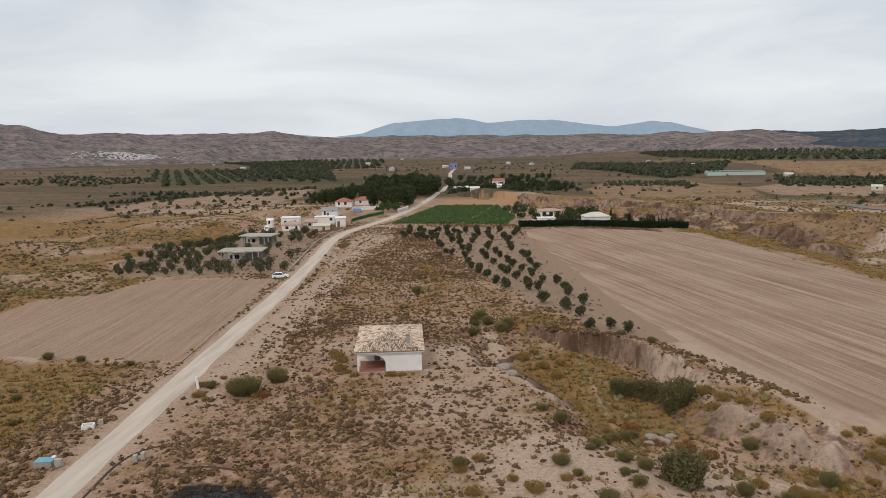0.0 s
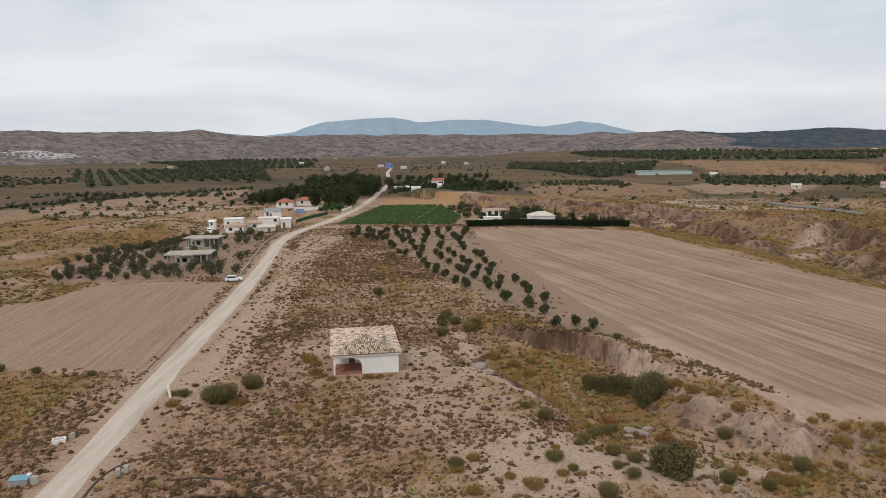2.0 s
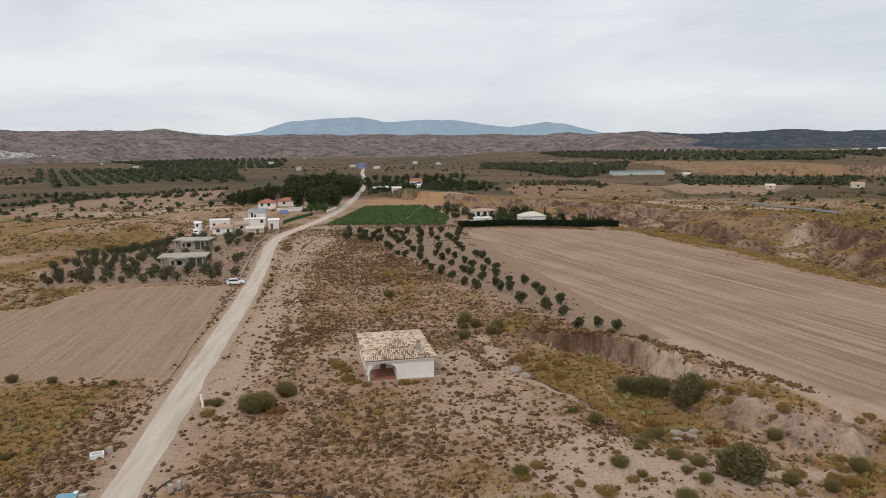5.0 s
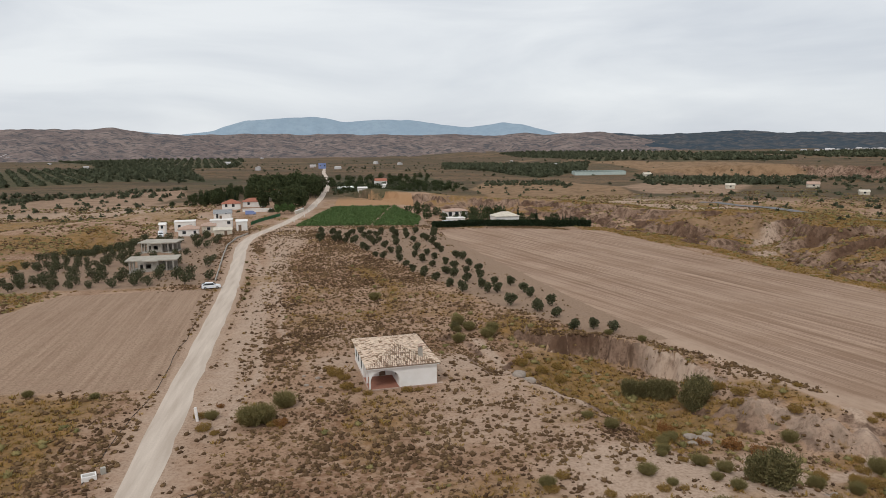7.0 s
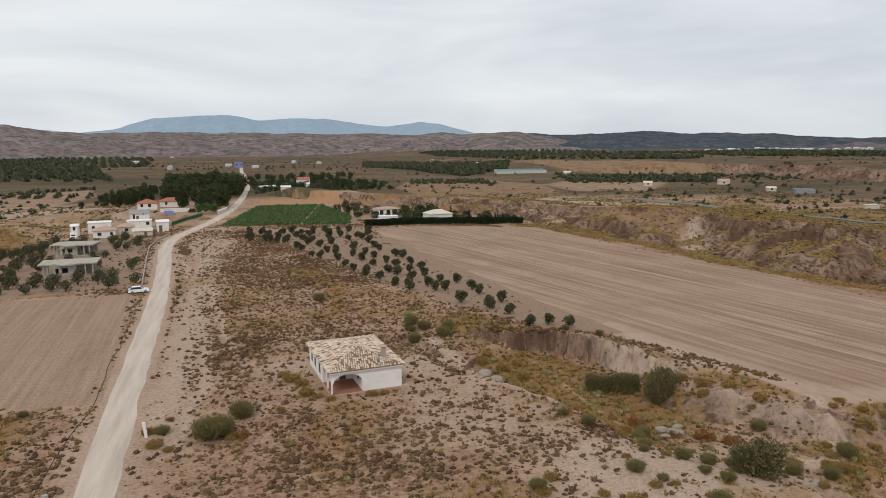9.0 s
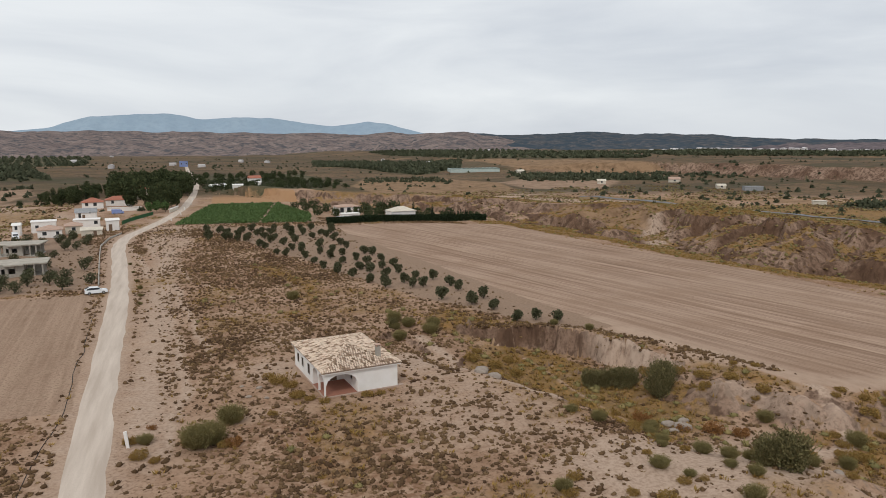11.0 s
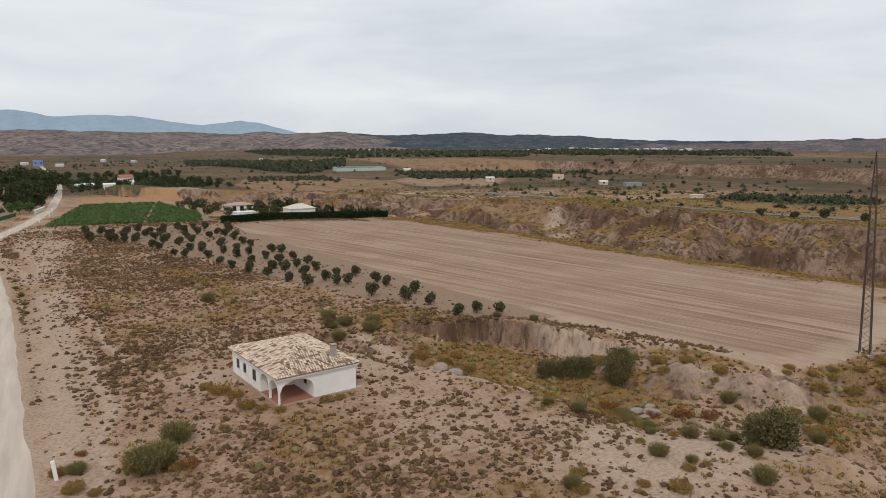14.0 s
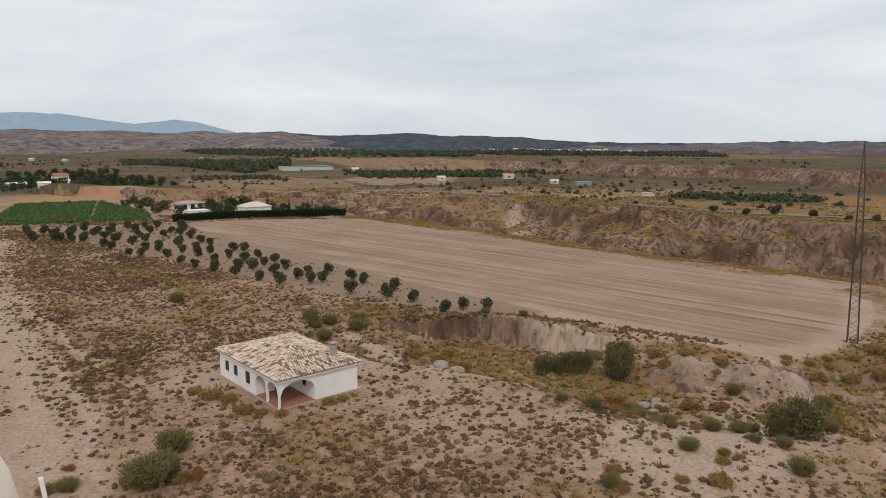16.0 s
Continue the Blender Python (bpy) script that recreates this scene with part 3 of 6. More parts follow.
col = n.mix(n.math('MULTIPLY', mask(far_kind[1], 0.3, 0.7), 0.85), col, n.mix(n.ramp(speck, [(0.45, 0.0), (0.62, 1.0)]), (0.275, 0.190, 0.120), (0.165, 0.108, 0.064)))
col = n.mix(n.math('MULTIPLY', mask(far_kind[2], 0.3, 0.7), 0.8), col, n.mix(n.ramp(speck, [(0.42, 0.0), (0.62, 1.0)]), (0.350, 0.255, 0.190), (0.230, 0.160, 0.115)))
col = n.mix(1.0, col, (1.07, 0.98, 0.895), 'MULTIPLY')
hgt = n.math('ADD', n.math('MULTIPLY', fine, 0.5), n.math('MULTIPLY', furrow_fine, n.math('MULTIPLY', fields[0], 0.8)))
n.bump(hgt, 0.8, 0.2)
me.materials.append(n.done(col))
ground = tagged(new("ground", me), "dry eroded farmland with scrub, straw grass and tilled fields", "ground", kind="structure")

# ---- far hills and mountains ----


def hill_range(name, sky_line, r0, r1, z0, mat, label, seed, rough, back=500.0):
    """A ridge round the plain, whose crest follows the skyline given as bearing and elevation in degrees."""
    az = np.array([a for a, _ in sky_line])
    el = np.array([e for _, e in sky_line])
    aa = np.radians(np.arange(az[0], az[-1] + 0.01, 0.16))
    crest = np.interp(np.degrees(aa), az, el)
    crest = np.convolve(np.pad(crest, 2, 'edge'), np.ones(5) / 5, 'valid') + (fbm(np.degrees(aa) * 0.9 + seed, aa * 0 + seed, 4) - 0.5) * rough * 0.0042
    ss = np.linspace(0, 1.25, 46)
    A, S = np.meshgrid(aa, ss)
    R = r0 + (r1 - r0) * S
    X, Y = R * np.sin(A) - 16, R * np.cos(A) + 8
    h = 30 + np.tan(np.radians(crest))[None, :] * r1
    prof = np.where(S <= 1, 0.55 * S + 0.45 * S ** 2, 1 - (S - 1) * 1.5)
    wob = (fbm(X / 260 + seed, Y / 260, 5) - 0.5)
    ravine = np.abs(fbm(X / 150 + seed, Y / 420, 4) - 0.5)
    Z = z0 + (h - z0) * prof + np.where(S < 1, S * (1 - S) * 4, 0) * (wob * rough * 1.2 - ravine * rough * 2.2) + (S > 0.9) * (fbm(X / 70, Y / 70, 3) - 0.5) * rough * 0.16
    nr, na = S.shape
    ids = np.arange(nr * na).reshape(nr, na)
    fc = np.stack([ids[:-1, :-1], ids[1:, :-1], ids[1:, 1:], ids[:-1, 1:]], -1).reshape(-1, 4)
    m = mesh_of(name, np.stack([X, Y, Z], -1).reshape(-1, 3), fc, mat, True)
    return tagged(new(name, m), label, "hills", kind="structure")


def hill_mat(name, soil_a, soil_b, wood, lo, hi, scale, grain=0.62, wooded=0.9):
    n = Nodes(name, 1.0, 0.0)
    c = n.mix(n.ramp(n.noise(scale, 5, 0.6), [(0.38, 0.0), (0.62, 1.0)]), soil_a, soil_b)
    c = n.mix(n.ramp(n.noise(scale * 6.5, 6, 0.72), [(0.46, 0.0), (0.60, 0.7)]), c, tuple(v * grain for v in soil_a))
    w = n.ramp(n.noise(scale * 3.2, 6, 0.68), [(lo, 0.0), (hi, wooded)])
    return n.done(n.mix(w, c, wood))


MOUNTAINS = [(-40, 0.3), (-20, 0.5), (-16, 0.75), (-13.9, 1.07), (-11.6, 0.85), (-9.4, 1.04), (-6.6, 1.9), (-3.8, 2.08), (-1.1, 2.21), (1.2, 1.75), (3.5, 1.97), (6.7, 1.85), (10.7, 1.31), (11.5, 1.29), (14.1, 1.66), (15.8, 1.39), (18.8, 0.63), (24, 0.2), (40, -0.2)]
HILLS = [(-75, 1.6), (-50, 2.0), (-35, 2.05), (-33.6, 1.97), (-32.3, 1.54), (-31.3, 1.37), (-22, 1.27), (-18.7, 1.23), (-16.9, 1.38), (-16.1, 1.5), (-15.2, 1.27), (-13, 0.88), (-10.3, 0.79), (-7.5, 0.87), (0.3, 0.82), (7.1, 0.66), (9.8, 0.78), (12.8, 0.56), (14.5, 0.66), (16, 0.82), (17.4, 0.6), (20, 0.72), (21.6, 0.82), (23, 0.6), (25, 0.3), (27, -0.1), (29, -0.5)]
WOODED = [(6, 0.2), (12, 0.4), (16, 0.55), (19.8, 0.6), (21.4, 0.78), (22.9, 0.6), (25, 0.52), (27.5, 0.55), (33.2, 0.72), (35.3, 0.5), (38.3, 0.54), (41.5, 0.45), (42.9, 0.2), (45.2, 0.17), (49.1, 0.06), (53.8, 0.03), (57.9, 0.1), (60.6, 0.24), (62.5, 0.13), (67.6, 0.26), (80, 0.6), (100, 0.8)]
BADLANDS = [(36, -1.6), (40, -0.9), (44, -0.45), (48, -0.2), (52, -0.15), (56, -0.05), (60.6, 0.15), (62.5, 0.05), (67.6, 0.2), (75, 0.4), (95, 0.6)]
# eroded soil colours with a bluish haze tint mixed in
mat_badland = hill_mat("haze_tinted_badlands", (0.140, 0.116, 0.124), (0.215, 0.176, 0.174), (0.098, 0.090, 0.100), 0.46, 0.66, 0.008)
# the blue of the air's haze is painted into the mountain colour
mat_haze_blue = hill_mat("haze_blue_mountain", (0.285, 0.365, 0.44), (0.31, 0.39, 0.46), (0.255, 0.34, 0.42), 0.5, 0.7, 0.004, 0.93, 0.5)
# brown soil and dark shrubs, both greyed in the colour to show haze
mat_hills = hill_mat("hazed_bare_brown_hills", (0.180, 0.143, 0.135), (0.285, 0.225, 0.200), (0.075, 0.080, 0.088), 0.49, 0.60, 0.010, 0.75)
# dark pine tones, shifted to blue so the colour carries distant haze
mat_wooded = hill_mat("haze_tinted_wooded_hills", (0.080, 0.092, 0.103), (0.135, 0.126, 0.126), (0.048, 0.068, 0.088), 0.42, 0.6, 0.006)
hill_range("distant_mountains", MOUNTAINS, 4300, 4700, 20, mat_haze_blue, "mountain range on the horizon, coloured blue for haze", 3.0, 30)
hill_range("brown_hills", HILLS, 1650, 3500, -25, mat_hills, "bare brown hills dotted with dark shrubs", 11.0, 42)
hill_range("badland_hills", BADLANDS, 980, 2500, -22, mat_badland, "eroded purple-brown badland slopes with bare gullies and painted haze tint", 31.0, 80)
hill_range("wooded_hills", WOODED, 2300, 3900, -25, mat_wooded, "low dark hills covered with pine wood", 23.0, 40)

# ---- helpers for things ----


def bm_box(bm, x0, x1, y0, y1, z0, z1, bevel=0.0):
    r = bmesh.ops.create_cube(bm, size=1.0)
    vs = r["verts"]
    bmesh.ops.scale(bm, vec=(x1 - x0, y1 - y0, z1 - z0), verts=vs)
    bmesh.ops.translate(bm, vec=((x0 + x1) / 2, (y0 + y1) / 2, (z0 + z1) / 2), verts=vs)
    if bevel:
        es = list({e for v in vs for e in v.link_edges})
        bmesh.ops.bevel(bm, geom=es, offset=bevel, segments=2, affect='EDGES', profile=0.6)
    return vs


def bm_tube(bm, a, b, r0, r1, seg=8):
    """A tapered round bar from a to b."""
    a, b = Vector(a), Vector(b)
    q = (b - a).to_track_quat('Z', 'Y').to_matrix().to_4x4()
    r = bmesh.ops.create_cone(bm, cap_ends=True, segments=seg, radius1=r0, radius2=r1, depth=(b - a).length)
    bmesh.ops.transform(bm, matrix=Matrix.Translation((a + b) / 2) @ q, verts=r["verts"])


def part(name, bm, mat, parent, label=""):
    m = bpy.data.meshes.new(name)
    bm.to_mesh(m)
    bm.free()
    m.materials.append(mat)
    ob = new(name, m)
    ob.parent = parent
    return tagged(ob, label)


def box_part(name, mat, parent, x0, x1, y0, y1, z0, z1, bevel=0.0, label=""):
    bm = bmesh.new()
    bm_box(bm, x0, x1, y0, y1, z0, z1, bevel)
    return part(name, bm, mat, parent, label)


def holder(name, x, y, turn=0.0, z=None, sink=0.0, scale=1.0):
    ob = new(name)
    ob.empty_display_size = 0.5
    zz = float(land(x, y)) - sink if z is None else z
    ob.matrix_basis = pose(x, y, zz, 0, 0, turn) @ Matrix.Diagonal((scale, scale, scale, 1))
    return ob


def arch_wall(bm, length, height, thick, openings, axis='x', at=0.0, start=0.0, z0=0.0):
    """A wall along an axis with openings (a, b, sill, spring, rise); rise 0 gives a flat head. It is built of columns of quads."""
    xs = {0.0, length}
    for a, b, *_ in openings:
        xs |= {a, b}
        xs |= {a + (b - a) * k / 14 for k in range(1, 14)}
    xs = sorted(xs)

    def head(x, o):
        a, b, sill, spring, rise = o
        u = (2 * (x - a) / (b - a)) - 1
        return spring + rise * math.sqrt(max(0.0, 1 - u * u))

    def put(p, q, za, zb, zc, zd):
        # p, q along; lower za zb, upper zc zd
        vs = []
        for side in (0, thick):
            for s, z in ((p, za), (q, zb), (q, zd), (p, zc)):
                c = (start + s, at + side, z0 + z) if axis == 'x' else (at + side, start + s, z0 + z)
                vs.append(bm.verts.new(c))
        for f in ((0, 1, 2, 3), (7, 6, 5, 4), (0, 4, 5, 1), (3, 2, 6, 7), (0, 3, 7, 4), (1, 5, 6, 2)):
            bm.faces.new([vs[i] for i in f])

    for p, q in zip(xs[:-1], xs[1:]):
        o = next((o for o in openings if o[0] - 1e-6 <= p and q <= o[1] + 1e-6), None)
        if not o:
            put(p, q, 0, 0, height, height)
            continue
        if o[2] > 0:
            put(p, q, 0, 0, o[2], o[2])
        put(p, q, head(p, o), head(q, o), height, height)
    bmesh.ops.remove_doubles(bm, verts=bm.verts, dist=1e-4)
    bmesh.ops.recalc_face_normals(bm, faces=bm.faces)


def hip_roof(bm, x0, x1, y0, y1, z, rise, thick=0.14, run_f=None):
    w, d = x1 - x0, y1 - y0
    if d >= w:
        f = run_f or w / 2
        r = [(x0 + w / 2, y0 + f), (x0 + w / 2, y1 - f)]
    else:
        r = [(x0 + d / 2, y0 + d / 2), (x1 - d / 2, y0 + d / 2)]
    b = [bm.verts.new((x, y, z - thick)) for x, y in ((x0, y0), (x1, y0), (x1, y1), (x0, y1))]
    c = [bm.verts.new((x, y, z)) for x, y in ((x0, y0), (x1, y0), (x1, y1), (x0, y1))]
    t = [bm.verts.new((x, y, z + rise)) for x, y in r]
    for i in range(4):
        j = (i + 1) % 4
        bm.faces.new((b[i], b[j], c[j], c[i]))
    bm.faces.new(b[::-1])
    if d >= w:
        bm.faces.new((c[0], c[1], t[0])), bm.faces.new((c[1], c[2], t[1], t[0])), bm.faces.new((c[2], c[3], t[1])), bm.faces.new((c[3], c[0], t[0], t[1]))
    else:
        bm.faces.new((c[0], c[1], t[1], t[0])), bm.faces.new((c[1], c[2], t[1])), bm.faces.new((c[2], c[3], t[0], t[1])), bm.faces.new((c[3], c[0], t[0]))


# ---- tracks and roads ----


def ribbon(name, line, half, mat, label, lift=0.05, step=2.0, wob=0.35):
    """A road draped over the ground."""
    pts = np.array(line, float)
    seg = np.hypot(*(pts[1:] - pts[:-1]).T)
    cum = np.concatenate([[0], np.cumsum(seg)])
    s = np.arange(0, cum[-1], step)
    cx, cy = np.interp(s, cum, pts[:, 0]), np.interp(s, cum, pts[:, 1])
    k = 9
    for _ in range(2):
        cx = np.convolve(np.pad(cx, k // 2, 'edge'), np.ones(k) / k, 'valid')
        cy = np.convolve(np.pad(cy, k // 2, 'edge'), np.ones(k) / k, 'valid')
    tx, ty = np.gradient(cx), np.gradient(cy)
    L = np.hypot(tx, ty)
    nx_, ny_ = ty / L, -tx / L
    across = np.linspace(-1, 1, 7)
    V, F = [], []
    for i in range(len(s)):
        wl_ = half + (vnoise(s[i] / 4.0, 3.3) - 0.5) * 2 * wob
        wr_ = half + (vnoise(s[i] / 4.0, 8.8) - 0.5) * 2 * wob
        for a in across:
            w = a * (wl_ if a < 0 else wr_)
            x, y = cx[i] + nx_[i] * w, cy[i] + ny_[i] * w
            V.append((x, y, lift - (0.09 if abs(a) == 1 else 0) + 0.03 * (1 - abs(abs(a) - 0.5) * 2)))
    V = np.array(V)
    V[:, 2] += land(V[:, 0], V[:, 1])
    m = len(across)
    for i in range(len(s) - 1):
        for j in range(m - 1):
            F.append((i * m + j, i * m + j + 1, (i + 1) * m + j + 1, (i + 1) * m + j))
    return tagged(new(name, mesh_of(name, V, F, mat, True)), label, "road", kind="structure")


ribbon("road", ROAD, 2.02, mat_road, "pale unpaved gravel track with wheel ruts", 0.06, 2.0, 0.25)
HIGHWAY = [(184, 362), (190, 330), (196, 290), (203, 245), (213, 205), (224, 178), (238, 150), (250, 120), (262, 60)]
ribbon("highway", HIGHWAY, 2.9, mat_asphalt, "grey asphalt country road across the terrace", 0.35, 4.0, 0.1)

# ---- the white house with the porch ----


def tile_roof(x0, x1, y0, y1, z, rise, parent, mat, run_f):
    """Rows of half-round clay tiles on the four slopes of a hip roof, each a little askew."""
    rng = random.Random(5)
    V, F = [], []
    w, d = x1 - x0, y1 - y0
    slopes = [((x0, y0), (1, 0), (0, 1), w, run_f, w / 2 / run_f), ((x1, y1), (-1, 0), (0, -1), w, run_f, w / 2 / run_f), ((x0, y1), (0, -1), (1, 0), d, w / 2, run_f / (w / 2)), ((x1, y0), (0, 1), (-1, 0), d, w / 2, run_f / (w / 2))]
    tw, tl = 0.30, 0.46
    for (ox, oy), (ax, ay), (bx, by), run, depth, inset in slopes:
        k = rise / depth
        nrow = int(depth / tl) + 1
        for r in range(nrow):
            v0, v1 = r * tl - 0.05, min((r + 1) * tl + 0.05, depth)
            n0 = int((run - 2 * r * tl * inset) / tw)
            for c in range(max(0, n0)):
                u = r * tl * inset + (c + 0.5) * tw + rng.uniform(-0.02, 0.02)
                lift = rng.uniform(0.0, 0.05)
                skew = rng.uniform(-0.07, 0.07)
                base = len(V)
                for v, extra, rad in ((v0, 0.04, 0.122), (v1, 0.0, 0.100)):
                    for q in range(5):
                        ang = math.pi * q / 4
                        uu = u - rad * math.cos(ang) + (skew if v == v1 else 0)
                        zz = z + 0.02 + k * v + lift + extra + rad * 0.75 * math.sin(ang)
                        V.append((ox + ax * uu + bx * v, oy + ay * uu + by * v, zz))
                for q in range(4):
                    F.append((base + q, base + q + 1, base + 6 + q, base + 5 + q))
    ob = new("roof_tile_field", mesh_of("roof_tile_field", V, F, mat))
    ob.parent = parent
    return tagged(ob, "mottled cream and brown barrel tiles", kind="stuff")


nt = Nodes("mottled_clay_tiles", 0.85)
tc_ = nt.ramp(nt.island(), [(0.0, (0.17, 0.105, 0.065)), (0.16, (0.36, 0.24, 0.16)), (0.32, (0.68, 0.53, 0.41)), (0.8, (0.78, 0.635, 0.50)), (1.0, (0.52, 0.36, 0.26))])
tc_ = nt.mix(nt.ramp(nt.noise(1.3, 5), [(0.45, 0.0), (0.7, 0.45)]), tc_, (0.30, 0.22, 0.16))
mat_tiles = nt.done(tc_)
mat_underlay = plain("roof_mortar_bed", (0.36, 0.26, 0.19), (0.28, 0.195, 0.14), 3.0)
mat_plinth = plain("pinkish_plinth", (0.48, 0.36, 0.29), (0.40, 0.29, 0.23), 2.0, 0.85)


def bars_window(parent, x, y, z, w, h, facing):
    """A small barred window with a frame, a pane, two white shutters and a sill; facing 'w' lies in a wall along y."""
    win = new("window")
    win.parent = parent
    win.matrix_basis = pose(x, y, z, 0, 0, -90 if facing == 'w' else (0 if facing == 's' else 90))
    box_part("pane", mat_glass, win, -w / 2, w / 2, 0.10, 0.13, 0, h)
    bm = bmesh.new()
    for a, b, c, e in ((-w / 2, w / 2, 0, 0.06), (-w / 2, w / 2, h - 0.06, h), (-w / 2, -w / 2 + 0.06, 0, h), (w / 2 - 0.06, w / 2, 0, h), (-0.03, 0.03, 0, h)):
        bm_box(bm, a, b, 0.05, 0.10, c, e)
    part("window_frame", bm, mat_wood, win, "brown wooden frame")
    bm = bmesh.new()
    for k in range(5):
        xx = -w / 2 + w * (k + 0.5) / 5
        bm_tube(bm, (xx, -0.03, 0), (xx, -0.03, h), 0.012, 0.012, 6)
    part("grille", bm, mat_dark, win, "dark iron bars")
    box_part("sill", mat_white, win, -w / 2 - 0.08, w / 2 + 0.08, -0.09, 0.05, -0.07, 0.0, 0.01)
    for sgn in (-1, 1):
        cx = sgn * (w / 2 + 0.19)
        box_part("shutter", mat_white, win, cx - 0.17, cx + 0.17, -0.05, -0.005, 0.0, h, 0.008)
    return win


def white_house():
    W, D, H, T = 9.4, 14.0, 2.8, 0.25
    fl = 0.28
    ob = holder("white_house", -13.0, 89.0, 6.0, sink=0.12)
    tagged(ob, "white rendered single-storey house with hipped tile roof and arched corner porch", "house")
    box_part("plinth", mat_plinth, ob, -0.12, W + 0.12, -0.12, D + 0.12, -0.5, fl, 0.03, "pinkish masonry plinth under the porch")
    box_part("porch_floor", mat_terracotta, ob, 0.0, 4.1, 0.0, 5.2, fl, fl + 0.02, 0.0, "terracotta tiled porch floor")
    bm = bmesh.new()
    arch_wall(bm, W, H, T, [(0.16, 4.15, 0.0, 1.25, 1.25)], 'x', 0.0, 0.0, fl)
    part("wall", bm, mat_white, ob, "front wall with a wide porch arch")
    bm = bmesh.new()
    arch_wall(bm, D - 2 * T, H, T, [(0.02, 2.35, 0.0, 1.4, 1.0), (2.52, 4.9, 0.0, 1.4, 1.0), (6.1, 7.2, 0.8, 2.15, 0), (9.1, 10.1, 0.95, 2.1, 0), (11.3, 12.3, 0.95, 2.1, 0)], 'y', 0.0, T, fl)
    part("wall", bm, mat_white, ob, "side wall with two porch arches and windows")
    box_part("wall", mat_white, ob, W - T, W, T, D - T, fl, fl + H)
    box_part("wall", mat_white, ob, 0, W, D - T, D, fl, fl + H)
    bm = bmesh.new()
    arch_wall(bm, 4.1 - T, H, 0.2, [(2.0, 2.9, 0.02, 2.1, 0)], 'x', 5.2, T, fl)
    part("porch_wall", bm, mat_white, ob)
    bm = bmesh.new()
    arch_wall(bm, 5.2 - T, H, 0.2, [(1.5, 2.3, 1.0, 2.0, 0)], 'y', 4.1, T, fl)
    part("porch_wall", bm, mat_white, ob)
    box_part("ceiling_slab", mat_white, ob, T, W - T, T, D - T, fl + H - 0.12, fl + H - 0.01)
    box_part("door", mat_wood, ob, T + 2.0, T + 2.9, 5.26, 5.31, fl + 0.02, fl + 2.1, 0.01, "brown wooden front door")
    for yy, w, h, z in ((6.65, 1.1, 1.35, 0.8), (9.6, 1.0, 1.15, 0.95), (11.8, 1.0, 1.15, 0.95)):
        bars_window(ob, 0.0, T + yy, fl + z, w, h, 'w')
    bars_window(ob, 4.1, T + 1.9, fl + 1.0, 0.8, 1.0, 'w')
    bm = bmesh.new()
    bm_box(bm, -0.32, W + 0.32, -0.32, D + 0.32, fl + H, fl + H + 0.15, 0.02)
    part("eave", bm, mat_white, ob, "white moulded eave")
    bm = bmesh.new()
    e, z = 0.36, fl + H + 0.15
    hip_roof(bm, -e, W + e, -e, D + e, z + 0.06, 1.55, 0.06, 6.0)
    roof = part("roof", bm, mat_underlay, ob, "hipped roof of cream barrel tiles")
    tile_roof(-e - 0.04, W + e + 0.04, -e - 0.04, D + e + 0.04, z + 0.06, 1.55, roof, mat_tiles, 6.0)
    bm = bmesh.new()
    zr = z + 0.06 + 1.55
    cx = W / 2
    a0, a1 = -e + 6.0, D + e - 6.0
    for p, q in (((-e, -e, z + 0.08), (cx, a0, zr)), ((W + e, -e, z + 0.08), (cx, a0, zr)), ((-e, D + e, z + 0.08), (cx, a1, zr)), ((W + e, D + e, z + 0.08), (cx, a1, zr)), ((cx, a0, zr), (cx, a1, zr))):
        bm_tube(bm, p, q, 0.12, 0.12, 8)
    cap = part("ridge_cap", bm, plain("ridge_tiles", (0.58, 0.47, 0.35), (0.40, 0.30, 0.21), 5.0, 0.85), roof)
    ch = new("chimney")
    ch.parent = ob
    ch.matrix_basis = pose(7.5, 1.75, -0.2)
    box_part("stack", mat_concrete, ch, -0.28, 0.28, -0.28, 0.28, z + 0.3, z + 2.1, 0.015, "grey rendered chimney stack")
    bm = bmesh.new()
    for sx in (-0.22, 0.22):
        for sy in (-0.22, 0.22):
            bm_box(bm, sx - 0.06, sx + 0.06, sy - 0.06, sy + 0.06, z + 2.0, z + 2.28)
    bm_box(bm, -0.34, 0.34, -0.34, 0.34, z + 2.28, z + 2.36, 0.015)
    part("cowl", bm, mat_paletile, ch, "small brick chimney cowl")
    box_part("step", mat_plinth, ob, W + 0.25, W + 1.0, 0.2, 0.8, -0.3, 0.16, 0.02, "low masonry block at the corner")
    return ob


white_house()

# ---- vegetation ----


def fast_mesh(name, V, T, mat):
    """A mesh of triangles from arrays."""
    m = bpy.data.meshes.new(name)
    V, T = np.asarray(V, np.float32), np.asarray(T, np.int32)
    m.vertices.add(len(V))
    m.vertices.foreach_set("co", V.ravel())
    m.loops.add(T.size)
    m.loops.foreach_set("vertex_index", T.ravel())
    m.polygons.add(len(T))
    m.polygons.foreach_set("loop_start", np.arange(0, T.size, 3, dtype=np.int32))
    m.update(calc_edges=True)
    m.materials.append(mat)
    return m


